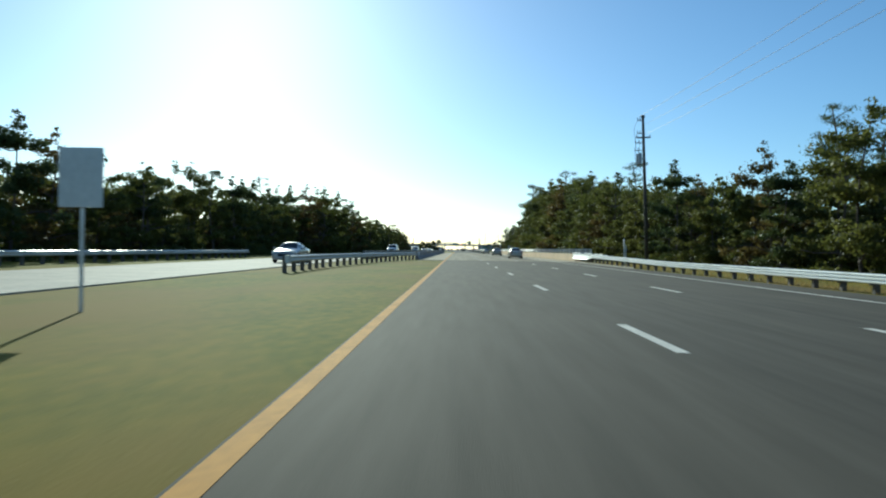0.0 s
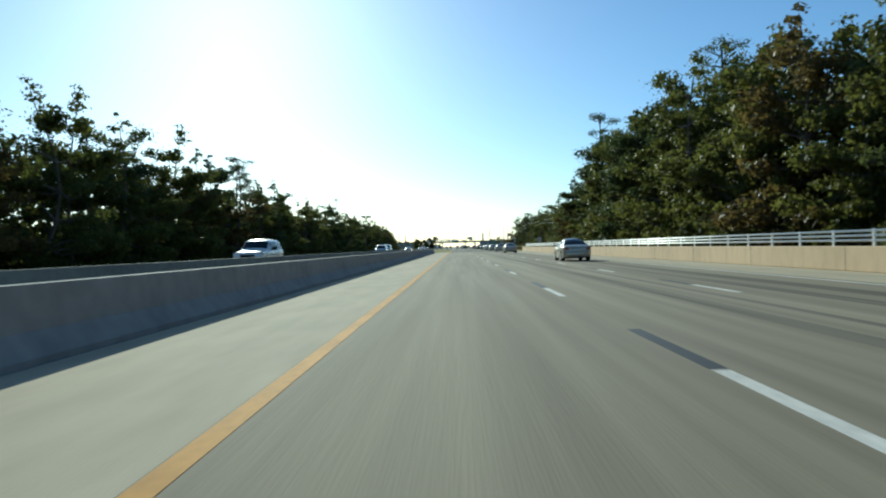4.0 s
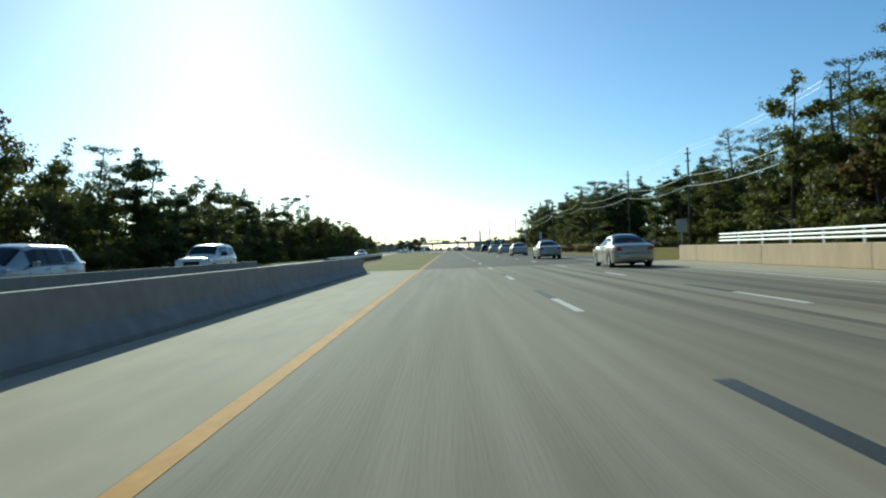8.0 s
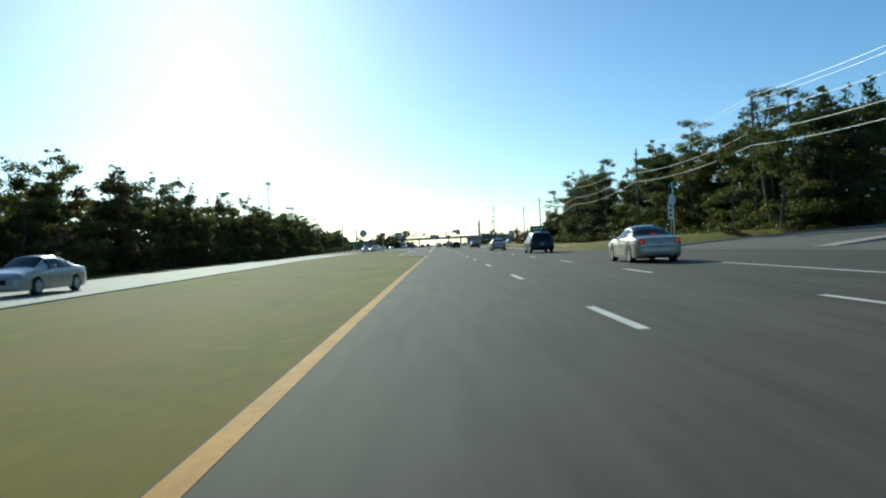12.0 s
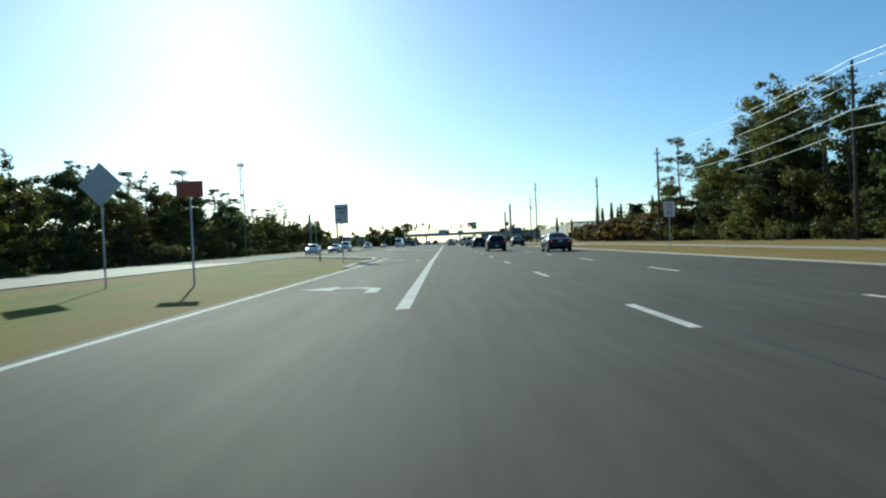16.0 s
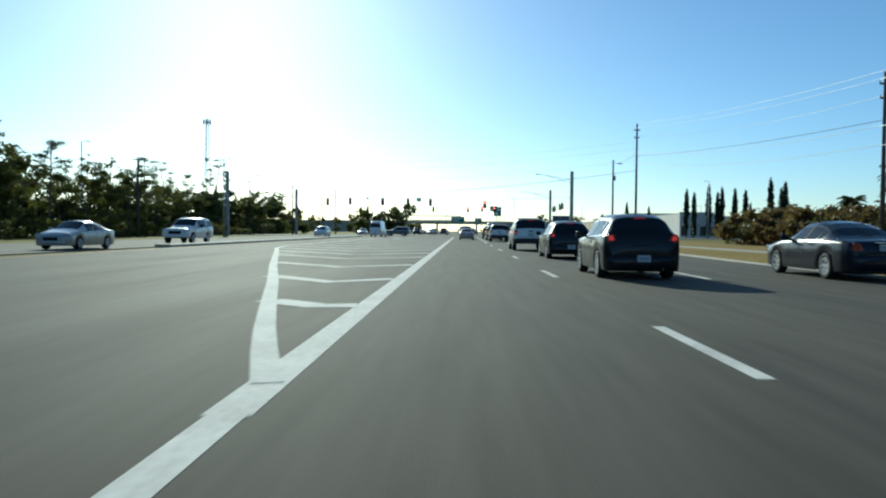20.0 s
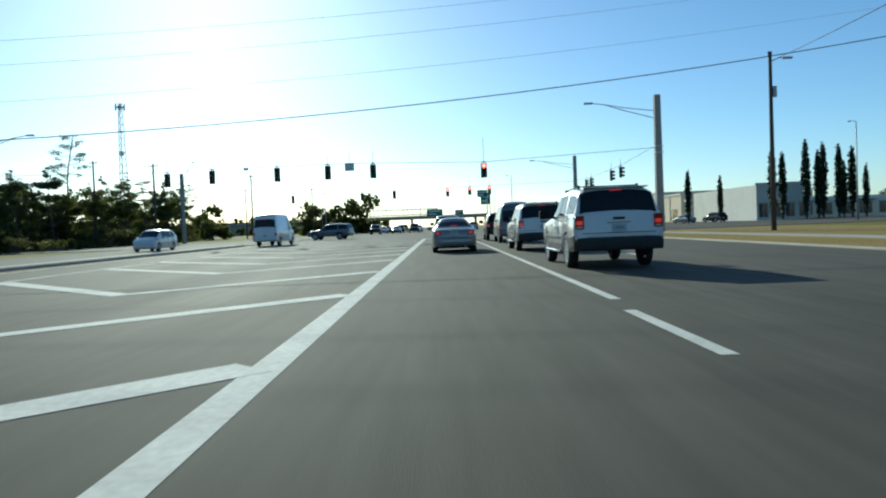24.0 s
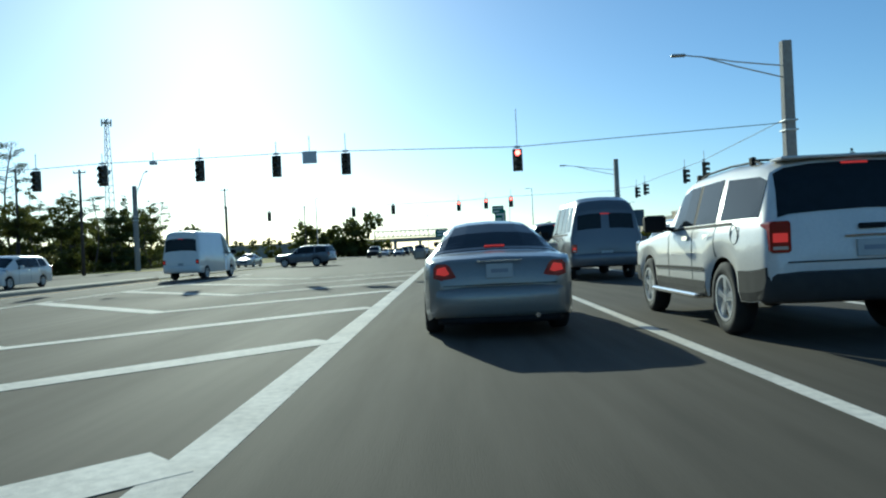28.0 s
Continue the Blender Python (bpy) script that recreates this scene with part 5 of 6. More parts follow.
def lamp_post(x, y, h, arm, label="tall grey street lamp on a tapered steel pole"):
    t = thing("street_lamp", label, "street lamp", (x, y, -0.05), group="street lamps")
    part("pole", tubed((0, 0, -0.2), (0, 0, h), 0.11, 0.06, 10), STEEL, t, smooth=True)
    bm = bmesh.new()
    chain(bm, [(0, 0, h - 0.05), (arm * 0.5, 0, h + 0.08), (arm, 0, h + 0.06)], 0.035, 6)
    part("arm", bm, STEEL, t)
    part("head", boxed(min(arm, arm * 1.6), max(arm, arm * 1.6), -0.12, 0.12, h - 0.02, h + 0.1, 0.03), STEEL, t)
    return t


for x, y, h, a in ((-35.3, 521.4, 11.9, 0.7), (-34.1, 586.3, 11.5, 0.7), (-49.5, 574.7, 12.6, 0.7), (49.9, 623.4, 11.4, -0.6), (-22, 690, 11, 0.7), (-30, 735, 11, 0.7), (16.5, 690, 11, -0.7), (17, 745, 11, -0.7), (-5, 790, 12, 0.7), (18, 810, 12, -0.7), (-32, 800, 12, 0.7), (70, 690, 9, -0.6), (40, 715, 9, 0.6)):
    lamp_post(x, y, h, a)
for x, y, h in ((-31.5, 668, 11.5), (-46, 640, 12), (-33.9, 630, 10.3), (-41, 700, 11), (-29, 715, 11.5), (-52, 560, 12.5)):
    utility_pole(x, y, h, [(-0.3, 0.6)], "wooden utility pole at the far side of the junction")

# the lattice mast
_tw = thing("radio_mast", "tall grey lattice radio mast far behind the trees", "mast", (-117.5, 817, 0))
_H = 52.0
for k in range(3):
    a0 = 2 * math.pi * k / 3
    p0, p1 = Vector((2.4 * math.cos(a0), 2.4 * math.sin(a0), 0)), Vector((0.7 * math.cos(a0), 0.7 * math.sin(a0), _H))
    part("leg", tubed(p0, p1, 0.16, 0.12, 6), STEEL, _tw)
_bm = bmesh.new()
for i in range(20):
    z0, z1 = _H * i / 20, _H * (i + 1) / 20
    for k in range(3):
        q = [2 * math.pi * (k + d) / 3 for d in (0, 1)]
        r0, r1 = 2.4 - 1.7 * z0 / _H, 2.4 - 1.7 * z1 / _H
        tube(_bm, (r0 * math.cos(q[0]), r0 * math.sin(q[0]), z0), (r1 * math.cos(q[1]), r1 * math.sin(q[1]), z1), 0.07, seg=4)
        tube(_bm, (r1 * math.cos(q[0]), r1 * math.sin(q[0]), z1), (r1 * math.cos(q[1]), r1 * math.sin(q[1]), z1), 0.06, seg=4)
part("bracing", _bm, STEEL, _tw)
for k in range(6):
    a0 = 2 * math.pi * k / 6
    part("antenna", boxed(1.7 * math.cos(a0) - 0.2, 1.7 * math.cos(a0) + 0.2, 1.7 * math.sin(a0) - 0.15, 1.7 * math.sin(a0) + 0.15, _H - 2.6, _H - 0.2, 0.03), SIGN_WHITE, _tw)
part("platform", tubed((0, 0, _H - 1.5), (0, 0, _H - 1.3), 1.7, seg=12), STEEL, _tw)
part("dish", tubed((0.4, -1.3, 33), (0.4, -1.0, 33), 1.0, 0.8, 14), SIGN_WHITE, _tw)

# overhead signs, sign bridge and overpass beyond the junction
_gn = thing("sign_bridge", "pale steel truss over the far lanes with green signs", "sign gantry", (0, 860, 0))
for x in (-29.0, 0.5):
    part("column", tubed((x, 0, -0.1), (x, 0, 9.4), 0.25, seg=10), GALV, _gn)
for z in (6.6, 9.0):
    for yy in (-0.6, 0.6):
        part("chord", tubed((-29, yy, z), (0.5, yy, z), 0.20, seg=6), ALU, _gn)
_bm = bmesh.new()
for i in range(16):
    x0 = -29 + i * 29.5 / 16
    tube(_bm, (x0, -0.6, 6.6), (x0 + 29.5 / 16, -0.6, 9.0), 0.12, seg=5)
    tube(_bm, (x0, -0.6, 6.6), (x0, -0.6, 9.0), 0.12, seg=5)
part("bracing", _bm, ALU, _gn)
for x, y, w, z0, z1, lab in ((-0.5, 840, 6.5, 5.4, 8.2, "wide green overhead sign"), (9.5, 838, 3.4, 5.6, 7.6, "green overhead sign"), (11.0, 700, 2.2, 7.2, 8.7, "green overhead sign on an arm"), (13.9, 735, 2.6, 6.5, 9.6, "tall green overhead sign")):
    t = thing("overhead_sign", lab + " with unreadable lettering", "road sign", (x, y, 0))
    part("panel", boxed(-w / 2, w / 2, -0.06, 0, z0, z1, 0.02), SIGN_GREEN, t)
    for k in range(2):
        ink(t, -w * 0.38, w * (0.1 + 0.25 * k), z0 + (z1 - z0) * (0.2 + 0.4 * k), z0 + (z1 - z0) * (0.38 + 0.4 * k), SIGN_WHITE, -0.062)
    part("post", tubed((w * 0.45, 0.2, -0.1), (w * 0.45, 0.2, z1), 0.12, seg=8), GALV, t)
    part("arm", boxed(-w * 0.45, w * 0.5, 0.05, 0.2, z1 - 0.5, z1 - 0.3), GALV, t)
_op = thing("overpass", "grey concrete highway overpass closing the view", "bridge", (0, 1000, 0))
part("deck", boxed(-180, 150, -7, 7, 6.0, 7.3, 0.05), POLE_CONC, _op)
part("parapet", boxed(-180, 150, -7.2, -6.8, 7.3, 8.2, 0.05), PARAPET, _op)
for x in (-42, -31, -16, 12, 24):
    part("pier", boxed(x - 0.6, x + 0.6, -5, 5, -0.2, 6.0, 0.05), POLE_CONC, _op)
for x0, x1 in ((-180, -46), (30, 150)):
    part("abutment", boxed(x0, x1, -6.6, 6.6, -0.2, 5.99), POLE_CONC, _op)


def shop(x0, x1, y0, y1, h, material, label, bays, parapet=0.8):
    """A flat-roofed shop: walls, a coping, glazed bays with frames along the front."""
    t = thing("shop_building", label, "building")
    part("wall", boxed(x0, x1, y0, y1, -0.1, h, 0.04), material, t)
    part("roof", boxed(x0 + 0.3, x1 - 0.3, y0 + 0.3, y1 - 0.3, h, h + 0.12), ROOF_GREY, t)
    part("coping", boxed(x0 - 0.15, x1 + 0.15, y0 - 0.15, y0 + 0.25, h - 0.02, h + parapet, 0.04), STUCCO_2, t)
    w = (x1 - x0) / bays
    for k in range(bays):
        a, b = x0 + w * (k + 0.18), x0 + w * (k + 0.82)
        win = part("window", boxed(a, b, y0 - 0.04, y0 + 0.05, 0.5, 2.9), BLDG_GLASS, t)
        part("frame", boxed(a - 0.1, b + 0.1, y0 - 0.07, y0 - 0.045, 2.9, 3.05), STEEL, win)
        part("mullion", boxed((a + b) / 2 - 0.04, (a + b) / 2 + 0.04, y0 - 0.08, y0 - 0.042, 0.5, 2.9), STEEL, win)
        if k % 3 == 1:
            part("awning", boxed(a - 0.2, b + 0.2, y0 - 1.1, y0 - 0.05, 3.2, 3.4, 0.03), BRICK_RED, t)
    return t


def long_shop(x0, x1, steps, label):
    """A long shop whose front looks west: a run of bays of different heights, each with its coping, pilasters and door."""
    t = thing("shop_building", label, "building")
    for (y0, h, pale), (y1, _, _) in zip(steps, steps[1:]):
        part("wall", boxed(x0, x1, y0, y1, -0.1, h, 0.03), STUCCO_2 if pale else STUCCO, t)
        part("coping", boxed(x0 - 0.2, x0 + 0.3, y0 - 0.1, y1 + 0.1, h - 0.35, h + 0.12, 0.04), STUCCO_2, t)
        part("coping", boxed(x0 + 0.32, x1 + 0.1, y0 - 0.12, y0 + 0.25, h + 0.002, h + 0.12, 0.03), STUCCO_2, t)
        n = max(1, int((y1 - y0) / 9))
        for k in range(n):
            ya = y0 + (y1 - y0) * (k + 0.5) / n
            win = part("window", boxed(x0 - 0.04, x0 + 0.1, ya - 2.4, ya + 2.4, 0.4, 2.9), BLDG_GLASS, t)
            part("frame", boxed(x0 - 0.08, x0 - 0.045, ya - 2.5, ya + 2.5, 2.9, 3.1), STEEL, win)
            part("mullion", boxed(x0 - 0.08, x0 - 0.045, ya - 0.04, ya + 0.04, 0.4, 2.9), STEEL, win)
            part("pilaster", boxed(x0 - 0.15, x0 + 0.02, ya + 3.2, ya + 3.9, -0.1, h - 0.36, 0.02), STUCCO_2, t)
    part("roof", boxed(x0 + 0.4, x1 - 0.3, steps[0][0] + 0.4, steps[-1][0] - 0.3, 4.0, min(q[1] for q in steps[:-1]) + 0.05), ROOF_GREY, t)
    return t


long_shop(60, 92, [(716, 6.7, False), (737, 7.9, False), (752, 6.9, True), (776, 6.3, False), (800, 7.0, True), (806, 6.0, False), (850, 6.0, False)], "long beige stucco shop row with a stepped parapet")
shop(57.5, 67, 668, 700, 6.1, STUCCO_2, "pale stucco shop front with dark openings", 4, 0.5)
shop(71, 100, 690, 712, 3.4, STUCCO, "low tan shop building behind the cypresses", 7)
shop(58, 84, 566, 590, 3.4, BRICK_RED, "low brown building behind the hedge", 5, 0.3)
_sg = thing("shop_sign", "dark blue-grey roadside sign board on two posts", "sign", (26.4, 662, 0))
part("panel", boxed(-2.3, 2.3, -0.15, 0.15, 2.9, 5.2, 0.03), mat("shop_sign_face", (0.07, 0.10, 0.14), 0.5), _sg)
for q in (-1.6, 1.6):
    part("post", boxed(q - 0.1, q + 0.1, -0.08, 0.08, -0.1, 2.9), STEEL, _sg)
_pa = slab("car_park", [(608 - 40, 62, 120), (640 - 32, 62, 120)], -0.25, -0.03, ASPHALT)
tagged(_pa, "asphalt car park beside the shops", "car park", kind="structure")
_pb = slab("car_park", [(641, 26, 120), (689, 26, 120)], -0.25, -0.03, ASPHALT)
tagged(_pb, "asphalt car park before the shops", "car park", kind="structure")

# ---- vehicles ----
GLASS = mat("tinted_car_glass", (0.020, 0.026, 0.031), 0.05, var=0.15, spec=0.12)
TYRE = mat("tyre_rubber", (0.022, 0.022, 0.022), 0.85, var=0.2, fine=40, bump=0.2)
RIM = mat("alloy_rim", (0.82, 0.82, 0.80), 0.32, 0.35, var=0.08)
# near black that paints the shade behind spokes and in wheel wells
GAP_SHADE = mat("wheel_shadow_gap", (0.02, 0.02, 0.02), 0.8, var=0.1)
TRIM = mat("black_car_trim", (0.018, 0.018, 0.019), 0.75, var=0.15, spec=0.2)
CHROME = mat("chrome", (0.75, 0.75, 0.75), 0.12, 1.0, var=0.05)
CLADDING = mat("grey_cladding", (0.052, 0.050, 0.046), 0.8, var=0.12, spec=0.2)
PLATE_INK = mat("number_plate_ink", (0.30, 0.32, 0.36), 0.6, var=0.1)
TAIL = mat("red_tail_lamp", (0.27, 0.012, 0.011), 0.2, var=0.1, coat=0.6)
TAIL_LIT = glow_mat("lit_brake_lamp", (0.75, 0.040, 0.030), 0.42)
HEAD = mat("clear_head_lamp", (0.70, 0.72, 0.74), 0.12, 0.5, var=0.05)
PLATE = mat("number_plate", (0.52, 0.54, 0.52), 0.5, var=0.08)
def dark_paint(name, col):
    return mat(name, col, 0.30, 0.0, var=0.05, scale=1.5, fine=30, spec=0.18, coat=0.35)


PAINT = {"pewter": paint_mat("pewter_paint", (0.27, 0.265, 0.24), 0.4), "beige": paint_mat("beige_metallic_paint", (0.46, 0.38, 0.27), 0.45), "black": dark_paint("near_black_paint", (0.010, 0.010, 0.012)),
         "navy": dark_paint("dark_navy_paint", (0.010, 0.013, 0.022)), "white": paint_mat("white_paint", (0.80, 0.77, 0.70), 0.0),
         "silver": paint_mat("silver_paint", (0.40, 0.385, 0.35), 0.45), "grey": paint_mat("blue_grey_paint", (0.15, 0.155, 0.165), 0.3), "champagne": paint_mat("pale_gold_paint", (0.50, 0.43, 0.31), 0.45)}


class Shell:
    """The skin of a car as a loft along its length. Rows of (y, floor, belt, roof, half width, roof half width), rear first."""

    def __init__(self, rows, wheels, r_arch, arch_z):
        self.rows, self.wheels, self.r_arch, self.arch_z = rows, wheels, r_arch, arch_z
        ys = set(np.linspace(rows[0][0], rows[-1][0], 34)) | {r[0] for r in rows}
        for w in wheels:
            ys |= {w + r_arch * math.cos(math.pi * k / 10) for k in range(11)}
        self.ys = sorted(y for y in ys if rows[0][0] <= y <= rows[-1][0])

    def section(self, y):
        k = [r[0] for r in self.rows]
        zf, zb, zr, hw, hr = (float(np.interp(y, k, [r[i] for r in self.rows])) for i in (1, 2, 3, 4, 5))
        for w in self.wheels:
            d = abs(y - w)
            if d <= self.r_arch:
                zf = max(zf, self.arch_z + math.sqrt(max(self.r_arch ** 2 - d * d, 0)))
        zf = min(zf, zb - 0.12)
        zm = zf + (zb - zf) * 0.55
        top = [(0, zr), (hr * 0.52, zr - 0.014), (hr * 0.84, zr - 0.045 * min(1.0, (zr - zb) / 0.3 + 0.35)), (hr, zr - 0.11 * min(1.0, (zr - zb) / 0.3 + 0.25))]
        side = [(hw * 0.955 + 0.0, zb), (hw * 0.985, zb - 0.07), (hw, zm), (hw * 0.992, zf + 0.10), (hw * 0.965, zf)]
        return top + side  # from the roof's middle down the right side

    def at(self, y, v):
        s = self.section(min(max(y, self.rows[0][0]), self.rows[-1][0]))
        i = min(int(v), len(s) - 2)
        q = Vector(s[i]).lerp(Vector(s[i + 1]), v - i)
        return Vector((q.x, y, q.y))

    def point(self, y, v, out=0.0):
        """A point of the skin, moved outwards along its normal."""
        p = self.at(y, v)
        if not out:
            return p
        v0, v1 = max(v - 0.08, 0.0), min(v + 0.08, 7.98)
        dy = self.at(y + 0.015, v) - self.at(y - 0.015, v)
        n = (self.at(y, v1) - self.at(y, v0)).cross(dy)
        if n.length < 1e-9:
            n = Vector((0, 0, 1))
        n.normalize()
        mid = Vector((0, (self.rows[0][0] + self.rows[-1][0]) / 2, 0.75))
        if n.dot(Vector((p.x, (p.y - mid.y) * 0.25, p.z - mid.z))) < 0:
            n = -n
        return p + n * out

    def body(self):
        bm = bmesh.new()
        rings = []
        for y in self.ys:
            s = self.section(y)
            rings.append([bm.verts.new((x, y, z)) for x, z in s] + [bm.verts.new((-x, y, z)) for x, z in reversed(s[1:])])
        n = len(rings[0])
        for a, b in zip(rings, rings[1:]):
            for k in range(n):
                if k == 8:
                    continue
                bm.faces.new((a[k], a[(k + 1) % n], b[(k + 1) % n], b[k]))
        bm.faces.new(rings[0])
        bm.faces.new(rings[-1])
        bmesh.ops.recalc_face_normals(bm, faces=bm.faces)
        for f in bm.faces:
            f.smooth = len(f.verts) == 4
        return bm

    def patch(self, y0, y1, v0, v1, out=0.006, ny=5, nv=3, mirror=1):
        """A panel that follows the skin and its kinks, a little proud of it. Below zero, v goes down the other side."""
        bm = bmesh.new()
        ys = sorted(set(np.round(np.linspace(y0, y1, ny + 1), 4)) | {y for y in self.ys if y0 + 0.004 < y < y1 - 0.004})
        vs = sorted(set(np.round(np.linspace(v0, v1, nv + 1), 4)) | {float(k) for k in range(-8, 9) if v0 + 0.03 < k < v1 - 0.03})
        grid = []
        for v in vs:
            row = []
            for y in ys:
                p = self.point(min(max(y, self.rows[0][0]), self.rows[-1][0]), abs(v), out)
                row.append(bm.verts.new((p.x * mirror * (1 if v >= 0 else -1), p.y, p.z)))
            grid.append(row)
        for a, b in zip(grid, grid[1:]):
            for k in range(len(ys) - 1):
                bm.faces.new((a[k], a[k + 1], b[k + 1], b[k]))
        bmesh.ops.recalc_face_normals(bm, faces=bm.faces)
        bmesh.ops.solidify(bm, geom=bm.faces[:], thickness=0.004)
        return bm


def plate_of(poly, y0, y1):
    """An outline (x, z) drawn out along the car from y0 to y1."""
    bm = bmesh.new()
    a = [bm.verts.new((x, y0, z)) for x, z in poly]
    b = [bm.verts.new((x, y1, z)) for x, z in poly]
    bm.faces.new(a)
    bm.faces.new(b[::-1])
    n = len(poly)
    for k in range(n):
        bm.faces.new((a[k], b[k], b[(k + 1) % n], a[(k + 1) % n]))
    bmesh.ops.recalc_face_normals(bm, faces=bm.faces)
    return bm


def bumper(hw, y_end, reach, z0, z1, ahead=1):
    """A bumper that bulges at the middle and wraps round both corners."""
    bm = bmesh.new()
    plan = []
    for k in range(-12, 13):
        u = k / 12
        a = abs(u)
        x = hw * (1 - (1 - min(1, a / 0.8)) ** 1.0) if a < 0.8 else hw
        y = -reach + 0.10 * min(1, a / 0.8) ** 4 + (0.0 if a < 0.8 else (a - 0.8) * 2.0)
        plan.append((math.copysign(x + (0.012 if a >= 0.8 else 0), u) if k else 0.0, y_end + ahead * y))
    h = z1 - z0
    prof = ((0.10, z0), (0.045, z0 + 0.05 * h), (0.015, z0 + 0.18 * h), (0.0, z0 + 0.42 * h), (0.0, z0 + 0.66 * h), (0.012, z0 + 0.84 * h), (0.04, z0 + 0.95 * h), (0.09, z1))
    rings = []
    for x, y in plan:
        rings.append([bm.verts.new((x * (1 - o * 0.35), y + ahead * o * (0.85 if abs(x) < hw else 0.1), z)) for o, z in prof])
    for a, b in zip(rings, rings[1:]):
        for k in range(len(prof) - 1):
            bm.faces.new((a[k], a[k + 1], b[k + 1], b[k]))
        bm.faces.new((a[-1], a[0], b[0], b[-1]))
    bm.faces.new(rings[0])
    bm.faces.new(rings[-1])
    bmesh.ops.recalc_face_normals(bm, faces=bm.faces)
    return bm


def wheel(parent, x, y, r, w, side, spokes):
    """Tyre with a rounded shoulder, alloy rim with spokes and a hub."""
    prof = ((0.62, 0.0), (0.64, 0.5), (0.90, 0.5), (0.985, 0.38), (1.0, 0.0), (0.985, -0.38), (0.90, -0.5), (0.64, -0.5))
    bm = bmesh.new()
    N = 28
    rings = [[bm.verts.new((q * w, r * p * math.cos(t), r * p * math.sin(t))) for p, q in prof] for t in (2 * math.pi * k / N for k in range(N))]
    for a, b in zip(rings, rings[1:] + rings[:1]):
        for k in range(len(prof)):
            bm.faces.new((a[k], a[(k + 1) % 8], b[(k + 1) % 8], b[k]))
    bmesh.ops.recalc_face_normals(bm, faces=bm.faces)
    wh = thing("wheel", "", "")
    del_keys = [k for k in wh.keys()]
    for k in del_keys:
        del wh[k]
    wh.parent, wh.location = parent, (x, y, r)
    part("tyre", bm, TYRE, wh, smooth=True)
    # black disc that paints the shade between the spokes
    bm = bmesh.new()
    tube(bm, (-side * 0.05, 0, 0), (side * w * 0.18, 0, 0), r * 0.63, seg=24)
    part("gap_shade_disc", bm, GAP_SHADE, wh)
    bm = bmesh.new()
    for k in range(spokes):
        t = 2 * math.pi * k / spokes
        for dt in (-0.10, 0.10):
            m = Matrix.Rotation(t + dt, 4, "X")
            box(bm, side * w * 0.28, side * w * 0.44, -r * 0.045, r * 0.045, r * 0.10, r * 0.60, 0.0, m)
    tube(bm, (side * w * 0.22, 0, 0), (side * w * 0.46, 0, 0), r * 0.16, r * 0.12, 14)
    R0, R1 = r * 0.66, r * 0.57
    a = [[bm.verts.new((side * w * q, rr * math.cos(t), rr * math.sin(t))) for q, rr in ((0.36, R0), (0.50, R0), (0.50, R1), (0.15, R1))] for t in (2 * math.pi * k / 28 for k in range(28))]
    for p, q in zip(a, a[1:] + a[:1]):
        for k in range(3):
            bm.faces.new((p[k], p[k + 1], q[k + 1], q[k]))
    bmesh.ops.recalc_face_normals(bm, faces=bm.faces)
    part("rim", bm, RIM, wh)


